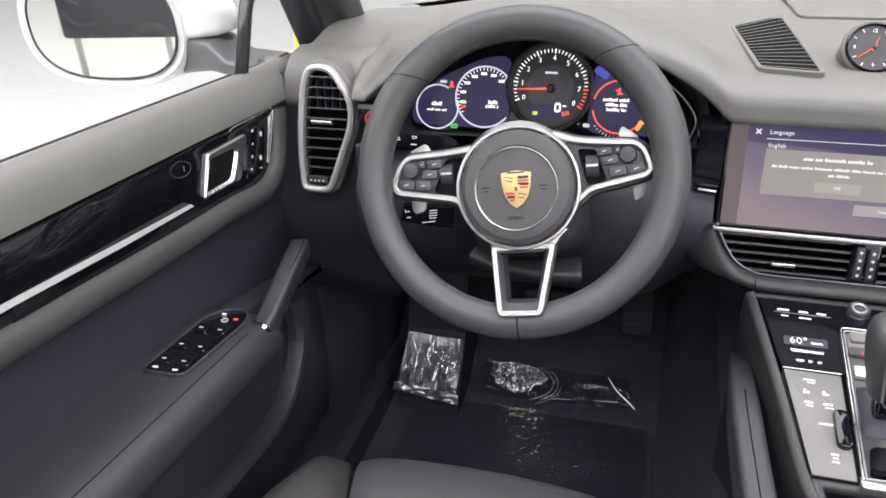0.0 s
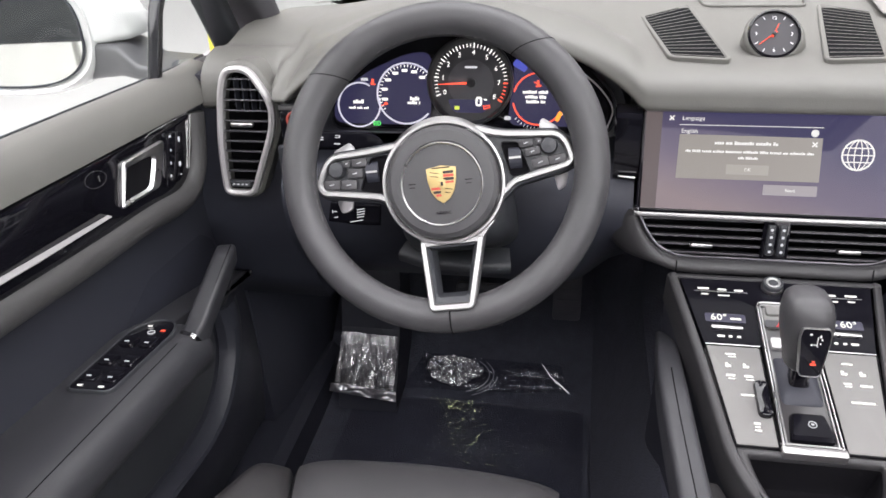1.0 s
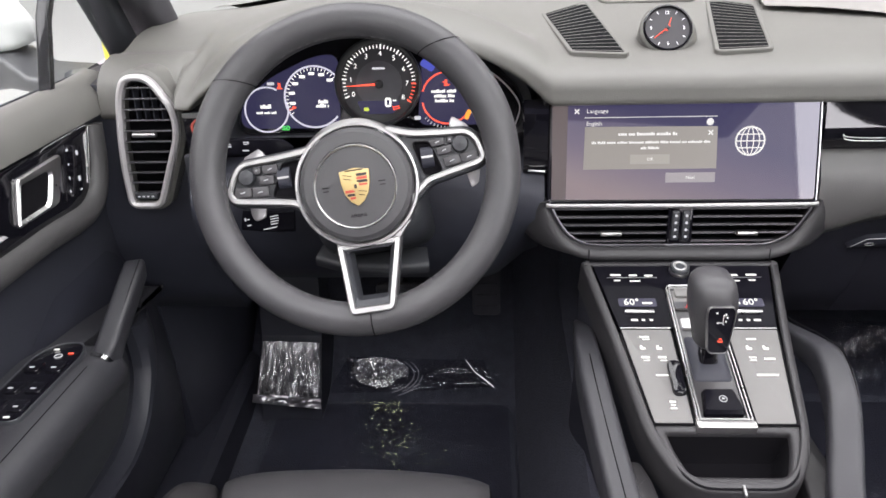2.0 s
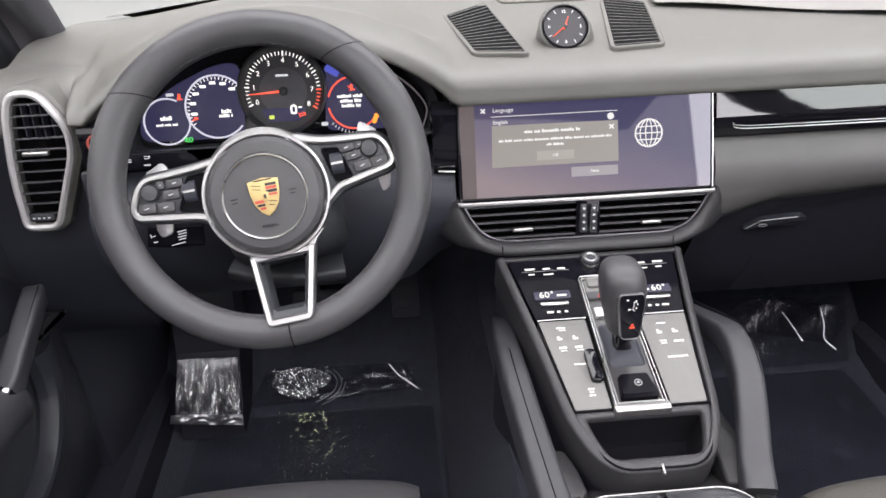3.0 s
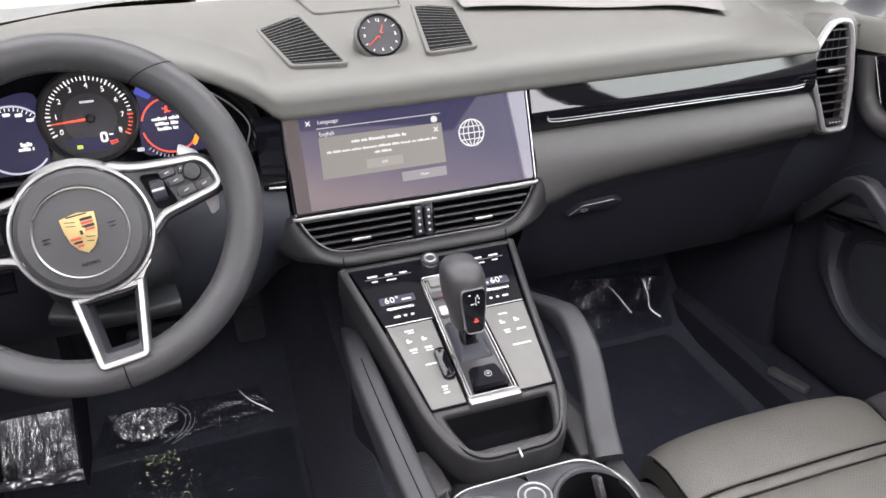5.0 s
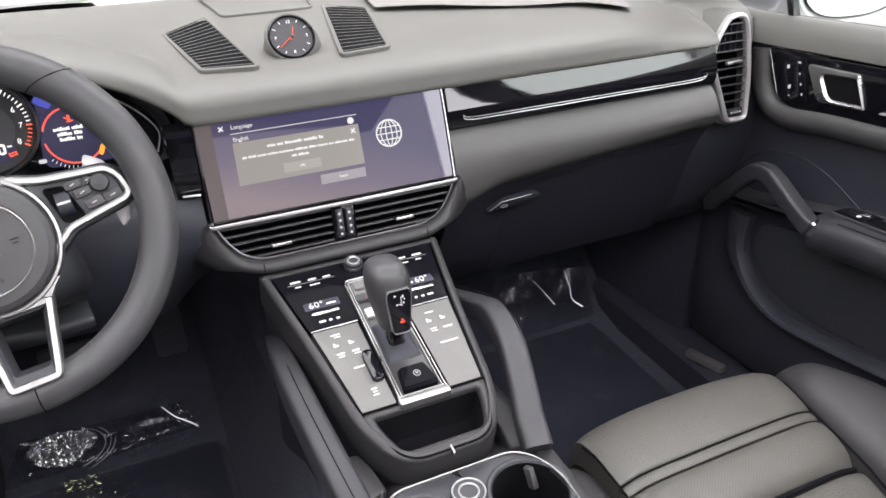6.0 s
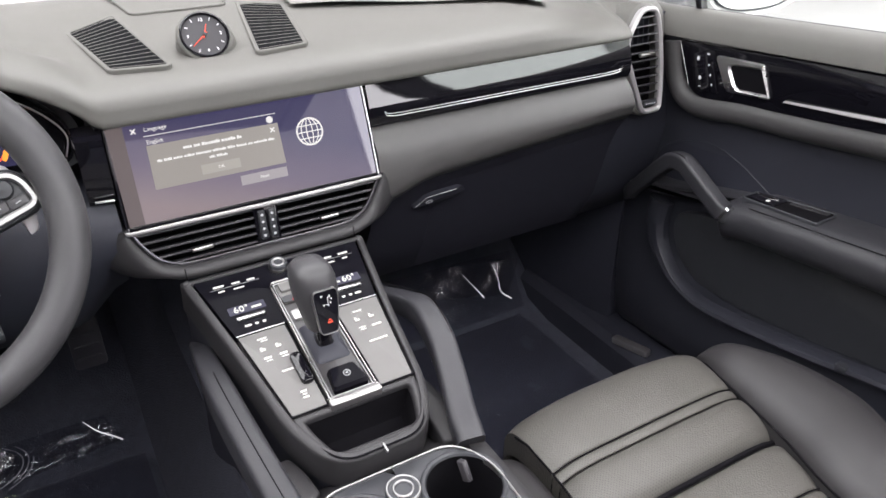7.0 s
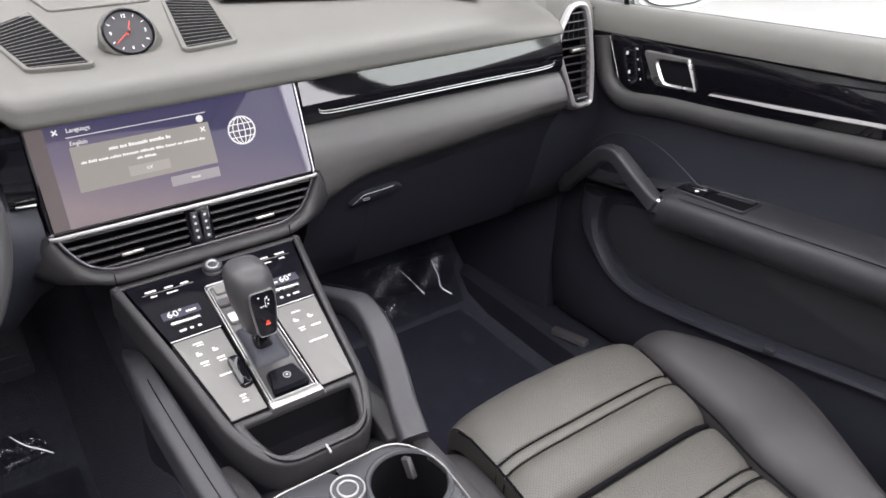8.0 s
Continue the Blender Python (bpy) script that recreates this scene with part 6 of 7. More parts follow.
    pad = rounded([(-0.60, 0.545), (-0.34, 0.494), (-0.17, 0.470), (-0.07, 0.474), (-0.020, 0.508), (0.002, 0.550), (0.000, 0.585), (-0.030, 0.604), (-0.110, 0.620), (-0.60, 0.665)], [0.02, 0.10, 0.10, 0.03, 0.03, 0.03, 0.03, 0.03, 0.03, 0.02], 6)
    prism(bm, pad, -0.02, -0.006, dm, 0.010)
    part("speaker_cover", bm, PLASTIC, d, "dark bulged speaker cover")
    bm = bmesh.new()
    slab(bm, 0.020, 0.012, 0.014, at(dm, -0.375, 0.492, 0.008), 0.003)
    part("pocket_clip", bm, PLASTIC, d, "small black clip on the pocket lip")
    # window divider, frame and glass
    bm = bmesh.new()
    sweep(bm, [mir @ Vector(p) for p in ((0.776, 0.028, 0.925), (0.770, 0.060, 1.02), (0.735, 0.16, 1.22))], rrect(0.012, 0.016, 0.003, 4), up=(1, 0, 0))
    part("window_divider", bm, GLOSS, d, "black quarter window divider")
    bm = bmesh.new()
    sweep(bm, [mir @ Vector(p) for p in smooth_path([(0.786, 0.30, 0.90), (0.772, 0.16, 1.08), (0.735, -0.08, 1.27), (0.695, -0.38, 1.375), (0.69, -0.86, 1.40)], 24)], rrect(0.03, 0.045, 0.008, 4), up=(1, 0, 0))
    part("window_frame", bm, PLASTIC, d, "black upper window frame")
    bm = bmesh.new()
    loft(bm, [[(0.790 - k * 0.09, 0.24 - k * 0.30, z), (0.790 - k * 0.09, -0.86, z), (0.794 - k * 0.09, -0.86, z), (0.794 - k * 0.09, 0.24 - k * 0.30, z)] for k, z in ((0, 0.93), (0.5, 1.16), (1, 1.37))], m=mir)
    gl = part("window_pane", bm, GLASS, d, "clear side window", smooth=False)
    gl.visible_shadow = False
    # white outer skin
    bm = bmesh.new()
    loft(bm, [[(0.862 + b, y, z + (SH * y if z > 0.8 else 0)) for z, b in ((0.18, 0.0), (0.35, 0.05), (0.65, 0.075), (0.88, 0.05), (0.930, -0.045))] + [(0.815, y, 0.88 + SH * y), (0.855, y, 0.2)] for y in (0.32, 0.0, -0.4, -0.86)], m=mir)
    part("outer_skin", bm, WHITEPAINT, d, "white painted outer skin")
    return d, dm, mir


dl_door, dmL, mirL = door(-1, "front_door", "driver's door lining in black leather with window switches")
dr_door, dmR, mirR = door(1, "front_door", "passenger's door lining in black leather with one switch")

# window switches, set into the armrest tops
mA = axes((-0.716, -0.235, 0.7055), (0.86, 0, 0), Vector((0, 1, -0.098)).normalized() * 0.84, Vector((0, 0.098, 1)).normalized())
bm = bmesh.new()
swl = rounded([(-0.031, -0.090), (0.026, -0.088), (0.030, 0.060), (0.018, 0.090), (-0.010, 0.090), (-0.031, 0.060)], [0.012, 0.012, 0.02, 0.014, 0.014, 0.02], 6)
prism(bm, swl, -0.014, 0.0015, mA, 0.001)
swo = part("switch_plate", bm, GLOSS, dl_door, "gloss black window switch plate")
bm = bmesh.new()
band(bm, inset(swl, -0.002), 0.0025, -0.014, 0.003, mA)
part("plate_rim", bm, PLASTIC, swo)
for y in (0.028, -0.020, -0.058):
    for x in (-0.016, 0.012):
        bm = bmesh.new()
        slab(bm, 0.021, 0.024, 0.006, at(mA, x, y, 0.0015), 0.0025)
        ks = part("window_switch", bm, GLOSS, swo)
        mark(x, y - 0.005, 0.006, 0.0024, mA, LIT_DIM, ks, "symbol", 0.0052)
for x, y, mt in ((-0.010, 0.072, LIT), (0.014, 0.062, LIT_RED), (-0.018, -0.080, LIT), (0.010, -0.080, LIT)):
    mark(x, y, 0.007, 0.0035, mA, mt, swo, "symbol", 0.0024)
bm = bmesh.new()
band(bm, circle(0.0052, 16, 0.000, 0.056), 0.0008, 0.0016, 0.0024, mA)
part("mirror_control", bm, LIT_DIM, swo, smooth=False)

mA2 = axes((0.720, -0.243, 0.7062), (1, 0, 0), Vector((0, 1, -0.098)).normalized(), Vector((0, 0.098, 1)).normalized())
bm = bmesh.new()
lp = rounded([(-0.027, -0.058), (0.0225, -0.056), (0.0145, 0.074), (-0.020, 0.074)], [0.006, 0.008, 0.006, 0.006], 6)
band(bm, inset(lp, -0.002), 0.003, -0.014, 0.0020, mA2)
sw2 = part("switch_surround", bm, PLASTIC, dr_door, "black switch surround")
# no hollow here: a flat black plate stands for the recess shade
bm = bmesh.new()
prism(bm, inset(lp, 0.002), -0.012, 0.0012, mA2)
part("grip_recess_shade", bm, DUCT, sw2, "flat black plate painted as the shade of an armrest recess", smooth=False)
bm = bmesh.new()
prism(bm, rounded([(0.008, -0.050), (0.0185, -0.050), (0.0150, 0.012), (0.006, 0.012)], 0.003, 4), -0.004, 0.0018, mA2, 0.001)
part("recess_wall", bm, CONSOLE, sw2, "flat grey strip standing in for the outer side of the recess")
bm = bmesh.new()
prism(bm, rounded([(-0.022, 0.018), (0.0135, 0.018), (0.0115, 0.068), (-0.017, 0.068)], 0.004, 4), -0.002, 0.0040, mA2, 0.0015)
ks = part("window_switch", bm, GLOSS, sw2, "black window switch")
mark(-0.0120, 0.0345, 0.0062, 0.0056, mA2, LIT, ks, "symbol", 0.0046)
bm = bmesh.new()
slab(bm, 0.0032, 0.038, 0.003, at(mA2, 0.0022, 0.045, 0.0046, 3), 0.001)
part("bright_edge", bm, POLISHED, ks, "bright edge of the switch")
# small round sensor on the driver's trim
bm = bmesh.new()
band(bm, [(-0.1835 + 0.0185 * math.cos(a), 0.8935 + 0.0095 * math.sin(a) - 0.0035 * math.cos(a)) for a in [2 * math.pi * i / 32 for i in range(32)]], 0.0007, 0.003, 0.0040, dmL)
rs = part("key_surround", bm, KEY, dl_door, "thin ring on the door trim")
mark(-0.1785, 0.8925, 0.0012, 0.007, dmL, GREYTOUCH, rs, "symbol", 0.0044)


# ---- seats ----
def seat(sign, dx, dy, label, hide):
    """Cushion of a front seat; written for the passenger's side."""
    s = thing("front_seat", (sign * 0.39 + dx, -0.5 + dy, 0.22), label, "car seat", "front seats")

    def P(x, y, z):
        return (sign * (x - 0.39) + sign * 0.39 + dx, y + dy, z)

    def edges(y):
        """Left and right edge of the cushion panels at y."""
        ky = [-0.80, -0.60, -0.50, -0.43, -0.33, -0.23, -0.18]
        return float(np.interp(y, ky, [0.225, 0.222, 0.220, 0.221, 0.232, 0.236, 0.236])), float(np.interp(y, ky, [0.492, 0.500, 0.512, 0.533, 0.553, 0.573, 0.582]))

    def panel(name, prof, bow, label, closed_front=False):
        """A padded panel across the cushion: prof runs (y, z) from the rear edge to the front."""
        bm = bmesh.new()
        path = smooth_path([(0, y, z) for y, z in prof], len(prof) * 4)
        n = 30
        rings = []
        for p in path:
            a, b = edges(p.y)
            r = []
            for i in range(n + 1):
                t = i / n
                e = abs(2 * t - 1)
                wob = 0.0012 * noise.noise(Vector((t * 5, p.y * 14, 3.7 + sign)))
                r.append(P(lerp(a, b, t), p.y + bow(p.y) * (1 - e * e), p.z - 0.010 * e ** 10 + wob + 0.003 * (1 - e * e)))
            a0, b0 = P(a, p.y, p.z - 0.05), P(b, p.y, p.z - 0.05)
            rings.append([a0] + r + [b0])
        loft(bm, rings, closed=False)
        return part(name, bm, hide, s, label, angle=60)

    front = lambda y: 0.012 * step(-0.30, -0.215, y)
    none = lambda y: 0.0
    panel("cushion_panel", [(-0.3185, 0.478), (-0.3182, 0.490), (-0.3150, 0.4960), (-0.302, 0.4985), (-0.276, 0.4997), (-0.250, 0.4975), (-0.229, 0.4905), (-0.214, 0.477), (-0.208, 0.455), (-0.211, 0.42), (-0.230, 0.36)], front, "perforated grey-black leather front panel")
    panel("cushion_welt", [(-0.3365, 0.480), (-0.3362, 0.4915), (-0.3345, 0.4945), (-0.328, 0.4960), (-0.3225, 0.4950), (-0.3208, 0.4915), (-0.3205, 0.480)], none, "narrow sewn leather welt")
    panel("cushion_panel", [(-0.4125, 0.455), (-0.4118, 0.466), (-0.4070, 0.480), (-0.397, 0.4905), (-0.381, 0.4965), (-0.360, 0.4985), (-0.345, 0.4965), (-0.3392, 0.4920), (-0.3388, 0.480)], none, "perforated grey-black leather panel")
    panel("cushion_panel", [(-0.5000, 0.470), (-0.4995, 0.4815), (-0.4960, 0.4855), (-0.480, 0.4890), (-0.455, 0.4885), (-0.427, 0.4840), (-0.4175, 0.4720), (-0.4148, 0.462), (-0.414, 0.450)], none, "perforated grey-black leather panel")
    panel("cushion_welt", [(-0.5165, 0.470), (-0.5162, 0.4810), (-0.5145, 0.4840), (-0.509, 0.4855), (-0.5040, 0.4845), (-0.5024, 0.4815), (-0.502, 0.470)], none, "narrow sewn leather welt")
    panel("cushion_panel", [(-0.800, 0.440), (-0.798, 0.455), (-0.72, 0.472), (-0.62, 0.482), (-0.545, 0.4870), (-0.525, 0.4855), (-0.5190, 0.4810), (-0.5185, 0.470)], none, "perforated grey-black leather rear panel")
    # side bolsters
    for side, rr in ((1, [(-0.224, 0.586, 0.604, 0.468), (-0.236, 0.582, 0.616, 0.490), (-0.258, 0.574, 0.626, 0.508), (-0.293, 0.562, 0.636, 0.519), (-0.355, 0.550, 0.656, 0.526), (-0.438, 0.533, 0.664, 0.529), (-0.497, 0.514, 0.645, 0.530), (-0.549, 0.507, 0.618, 0.530), (-0.602, 0.502, 0.586, 0.528), (-0.66, 0.499, 0.555, 0.526), (-0.80, 0.488, 0.52, 0.52)]),
                     (-1, [(-0.228, 0.230, 0.205, 0.440), (-0.250, 0.231, 0.188, 0.465), (-0.30, 0.230, 0.176, 0.478), (-0.43, 0.219, 0.165, 0.484), (-0.56, 0.218, 0.160, 0.486), (-0.70, 0.220, 0.158, 0.484), (-0.80, 0.222, 0.156, 0.48)])):
        bm = bmesh.new()
        rings = []
        for y, xi, xo, zt in rr:
            base_z = min(0.478 if y > -0.5 else 0.466, zt - 0.012) if side > 0 else zt - 0.026
            r = []
            for u, v in ((0.0, -0.4), (0.012, 0.20), (0.06, 0.52), (0.25, 0.74), (0.50, 0.90), (0.74, 1.0), (0.88, 0.97), (0.955, 0.78), (1.0, 0.25), (1.0, -1.2)):
                h = (zt - base_z)
                r.append(P(lerp(xi, xo, u), y, base_z + h * v if v >= 0 else base_z + v * 0.06))
            r += [P(xo, y, 0.36), P(xi, y, 0.36)]
            rings.append([Vector(p) for p in r])
        cols = [smooth_path([r[k] for r in rings], 6 * len(rings)) for k in range(len(rings[0]))]
        dense = [list(r) for r in zip(*cols)]
        loft(bm, dense)
        bo = part("bolster", bm, SEAT, s, "smooth leather side bolster", angle=70)
        bm = bmesh.new()
        sweep(bm, [r[7] + Vector((0, 0, 0.0006)) for r in dense], circle(0.0011, 6))
        part("piping", bm, LEATHER, bo)
    # sewn creases across the cushion and along its right edge
    # the thick dark tube at mid cushion stands for shadow in the deep crease
    for y, z in ((-0.3195, 0.4945), (-0.3376, 0.4935), (-0.4132, 0.476), (-0.5010, 0.4845), (-0.5175, 0.4840)):
        a, b = edges(y)
        bm = bmesh.new()
        sweep(bm, [P(lerp(a, b, i / 12), y, z - 0.008 * abs(i / 6 - 1) ** 10 + 0.003 * (1 - (i / 6 - 1) ** 2)) for i in range(13)], circle(0.004 if -0.45 < y < -0.4 else 0.0005 if -0.34 < y < -0.33 else 0.0010, 6))
        part("seam", bm, SEAM, s)
    for k in (0, 1):
        bm = bmesh.new()
        sweep(bm, [P(edges(y)[k] + (0.001 if k else -0.001), y, 0.4895 - 0.03 * max(0, -0.40 - y) - 2.2 * max(0, y + 0.262) ** 1.5) for y in [-0.235 - 0.028 * i for i in range(20)]], circle(0.0016, 6))
        part("seam", bm, SEAM, s)
    # base shell
    bm = bmesh.new()
    loft(bm, [[P(x, y, z) for x, y in rrect(w, 0.50, 0.03, 5, 0.40, -0.52)] for z, w in ((0.22, 0.40), (0.30, 0.44), (0.40, 0.46))])
    part("seat_base", bm, DARK, s, "black plastic seat base")
    return s


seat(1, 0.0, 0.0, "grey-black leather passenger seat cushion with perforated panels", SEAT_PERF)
# the driver's seat has its weaker light put into the hide colour
seat(-1, 0.0, 0.068, "black leather driver's seat cushion", SEAT_DIMMED)

# ---- footwells ----
bm = bmesh.new()
rings = []
for x in [-0.78 + 0.04 * i for i in range(40)]:
    hump = 0.22 * (1 - step(0.10, 0.17, abs(x)))
    rings.append([(x, y, z + hump) for y, z in ((-1.9, 0.20), (-0.9, 0.20), (-0.2, 0.20), (0.10, 0.20), (0.28, 0.203), (0.36, 0.22), (0.48, 0.33), (0.58, 0.46), (0.60, 0.75), (0.70, 0.75), (0.70, 0.10), (-1.9, 0.10))])
loft(bm, rings)
setting("floor", bm, CARPET, "black carpeted cabin floor and toe board", "floor", smooth=True)


def wavy(bm, c, n, m, amp, seed, thick=0.0006, freq=6, stretch=(1.0, 1.0), oval=False):
    """A crinkled thin sheet between four corners, or the oval between them."""
    c = [Vector(p) for p in c]
    top = []
    nrm = (c[1] - c[0]).cross(c[3] - c[0]).normalized()
    for i in range(n + 1):
        row = []
        for j in range(m + 1):
            s, t = i / n, j / m
            if oval:
                u, v = 2 * s - 1, 2 * t - 1
                s, t = 0.5 + 0.5 * u * math.sqrt(1 - v * v / 2), 0.5 + 0.5 * v * math.sqrt(1 - u * u / 2)
            p = c[0] * (1 - s) * (1 - t) + c[1] * s * (1 - t) + c[2] * s * t + c[3] * (1 - s) * t
            q = Vector((s * freq * stretch[0] + seed, t * freq * stretch[1] * (c[3] - c[0]).length / (c[1] - c[0]).length, seed * 0.7))
            h = 0.5 + noise.noise(q) + 0.4 * abs(noise.noise(q * 2.7)) + 0.1 * noise.noise(q * 6.1)
            row.append(p + nrm * amp * h)
        top.append(row)
    for off in (0.0, -thick):
        vs = [[bm.verts.new(p + nrm * off) for p in row] for row in top]
        for i in range(n):
            for j in range(m):
                face(bm, (vs[i][j], vs[i + 1][j], vs[i + 1][j + 1], vs[i][j + 1]))
    return bm


def mat_at(sign, y0, y1, x0, x1, label):
    mt = thing("floor_mat", (sign * 0.4, (y0 + y1) / 2, 0.2), label, "floor mat", "front floor mats")
    bm = bmesh.new()
    prism(bm, rrect(abs(x1 - x0), y1 - y0, 0.05, 7, (x0 + x1) / 2, (y0 + y1) / 2), 0.203, 0.212, Matrix.Identity(4), 0.003)
    part("carpet", bm, CARPET, mt, "black carpet mat")
    bm = bmesh.new()
    wavy(bm, [(x0 + 0.01, y0 + 0.01, 0.2125), (x1 - 0.01, y0 + 0.01, 0.2125), (x1 - 0.01, y1 - 0.01, 0.2125), (x0 + 0.01, y1 - 0.01, 0.2125)], 60, 60, 0.004, 3.1 + sign)
    part("protective_film", bm, MATFILM, mt, "clear crinkled protective film", angle=20)
    if sign < 0:
        # tilted metal slivers in place of glints on the film
        bm = bmesh.new()
        rng = random.Random(5)
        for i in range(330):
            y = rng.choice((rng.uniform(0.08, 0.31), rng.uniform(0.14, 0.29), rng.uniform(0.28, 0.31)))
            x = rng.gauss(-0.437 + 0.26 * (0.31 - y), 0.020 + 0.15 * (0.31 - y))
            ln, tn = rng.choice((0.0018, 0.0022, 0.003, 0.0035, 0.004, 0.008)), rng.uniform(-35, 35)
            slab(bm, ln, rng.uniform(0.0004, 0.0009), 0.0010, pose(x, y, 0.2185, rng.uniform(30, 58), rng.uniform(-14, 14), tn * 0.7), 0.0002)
        tagged(part("film_glint", bm, GLINT, mt, angle=20), "small metal slivers standing in for glints on the clear mat film", kind="stuff")
    return mt


mat_at(-1, -0.15, 0.315, -0.655, -0.185, "black driver's floor mat under clear film")
mat_at(1, -0.15, 0.330, 0.185, 0.660, "black passenger floor mat under clear film")

for sign in (-1, 1):
    bm = bmesh.new()
    loft(bm, [[(sign * x, y, z) for x, z in ((xi, 0.20), (xi + 0.003, 0.35), (xi + 0.010, 0.60), (xi + 0.012, 0.84), (0.83, 0.84), (0.83, 0.10))] for y, xi in ((0.62, 0.715), (0.40, 0.725), (0.20, 0.738), (0.145, 0.752))])
    setting("kick_panel_left" if sign < 0 else "kick_panel_right", bm, DARK, "black carpeted side of the footwell", "side panel", smooth=True)
    bm = bmesh.new()
    loft(bm, [[(sign * x, y, z) for x, z in ((0.70, 0.20), (0.705, 0.255), (0.72, 0.272), (0.86, 0.272), (0.86, 0.10), (0.70, 0.10))] for y in (0.40, -0.3, -0.9)])
    setting("sill_left" if sign < 0 else "sill_right", bm, DARK, "black plastic door sill", "sill", smooth=True)

foot = thing("foot_rest", (-0.61, 0.28, 0.21), "black foot rest wrapped in crinkled clear film", "foot rest")
bm = bmesh.new()
loft(bm, [[(x0, 0.262, 0.212), (x0, 0.272, 0.262), (x0, 0.334, 0.36), (x0, 0.370, 0.50), (x0, 0.42, 0.52), (x0, 0.46, 0.22)] for x0 in (-0.672, -0.555)])
part("block", bm, DARK, foot, "black foot rest block", smooth=False)
bm = bmesh.new()
wavy(bm, [(-0.6772, 0.264, 0.268), (-0.5563, 0.2635, 0.266), (-0.5529, 0.318, 0.3551), (-0.6655, 0.318, 0.3590)], 120, 70, 0.006, 1.7, freq=5, stretch=(3.2, 0.35))
part("film", bm, FOIL, foot, "crinkled shiny film", angle=20)
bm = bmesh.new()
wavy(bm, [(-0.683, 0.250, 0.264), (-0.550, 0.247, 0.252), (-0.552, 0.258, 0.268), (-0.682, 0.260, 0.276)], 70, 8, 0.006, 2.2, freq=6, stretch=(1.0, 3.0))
part("film_hem", bm, HEM, foot, "rolled film edge with its highlight in metal")

film = thing("pedal_film", (-0.36, 0.30, 0.22), "loose clear film draped below the pedals", "plastic film")
bm = bmesh.new()
wavy(bm, [(-0.545, 0.281, 0.261), (-0.2224, 0.287, 0.276), (-0.2427, 0.306, 0.325), (-0.500, 0.309, 0.332)], 90, 30, 0.010, 5.3, freq=3, stretch=(0.7, 2.0))
part("sheet", bm, FILM, film, "clear crumpled sheet", angle=20)
bm = bmesh.new()
wavy(bm, [(-0.4850, 0.283, 0.272), (-0.3920, 0.288, 0.284), (-0.3800, 0.304, 0.330), (-0.5050, 0.305, 0.336)], 80, 50, 0.012, 8.8, freq=4, stretch=(1.0, 1.6), oval=True)
part("bunched_film", bm, BUNCH, film, "bunched shiny film", angle=20)
# metal ribbon turned to carry the highlight of the fold
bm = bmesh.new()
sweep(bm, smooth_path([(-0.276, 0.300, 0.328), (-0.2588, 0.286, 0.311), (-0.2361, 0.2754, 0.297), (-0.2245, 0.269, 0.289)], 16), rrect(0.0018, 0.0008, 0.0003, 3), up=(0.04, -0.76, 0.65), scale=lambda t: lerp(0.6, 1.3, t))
part("fold", bm, HEM, film, "film fold with its highlight as a metal ribbon")
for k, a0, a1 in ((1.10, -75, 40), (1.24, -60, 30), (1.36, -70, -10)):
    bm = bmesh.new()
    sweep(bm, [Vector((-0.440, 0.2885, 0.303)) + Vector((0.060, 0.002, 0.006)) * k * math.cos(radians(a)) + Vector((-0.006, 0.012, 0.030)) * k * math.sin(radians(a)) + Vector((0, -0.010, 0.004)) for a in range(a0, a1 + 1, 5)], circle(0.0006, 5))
    part("crease", bm, CREASE, film, "curved film crease with its sheen as a metal thread")
for x0, x1, z0, z1, nm in ((-0.262, -0.212, 0.425, 0.545, "accelerator_pedal"), (-0.440, -0.350, 0.40, 0.48, "brake_pedal")):
    pd = thing(nm, ((x0 + x1) / 2, 0.33, z0), "black ribbed rubber " + nm.replace("_", " "), "pedal")
    bm = bmesh.new()
    mp = axes(((x0 + x1) / 2, 0.322, (z0 + z1) / 2), (1, 0, 0), Vector((0, 0.25, 1)).normalized(), Vector((0, -1, 0.25)).normalized())
    prism(bm, rrect(x1 - x0, z1 - z0, 0.008, 5), -0.006, 0.006, mp, 0.003)
    pb_ = part("pad", bm, RUBBER, pd, "black rubber pad")
    for i in range(5):
        bm = bmesh.new()
        slab(bm, x1 - x0 - 0.012, 0.004, 0.003, at(mp, 0, -(z1 - z0) * 0.35 + i * (z1 - z0) * 0.175, 0.007), 0.001)
        part("rib", bm, RUBBER, pb_)
    bm = bmesh.new()
    sweep(bm, [mp @ Vector((0, 0.0, -0.004)), mp @ Vector((0, 0.03, -0.05)), mp @ Vector((0, 0.14, -0.16))], circle(0.008, 8))
    part("arm", bm, DARK, pd, "black pedal arm")
pf = thing("passenger_film", (0.5, 0.38, 0.25), "loose clear film at the passenger's toe board", "plastic film")
bm = bmesh.new()
wavy(bm, [(0.30, 0.335, 0.225), (0.67, 0.335, 0.222), (0.67, 0.40, 0.34), (0.30, 0.40, 0.36)], 60, 26, 0.012, 11.3, freq=2)
part("sheet", bm, FILM, pf, "clear crumpled sheet", angle=20)
bm = bmesh.new()
wavy(bm, [(0.36, 0.318, 0.348), (0.605, 0.312, 0.287), (0.645, 0.338, 0.358), (0.42, 0.340, 0.392)], 50, 24, 0.010, 4.4, freq=3)
part("crumpled_edge", bm, PALEFILM, pf, "crumpled patch added for the sheen at the upper edge", angle=20)
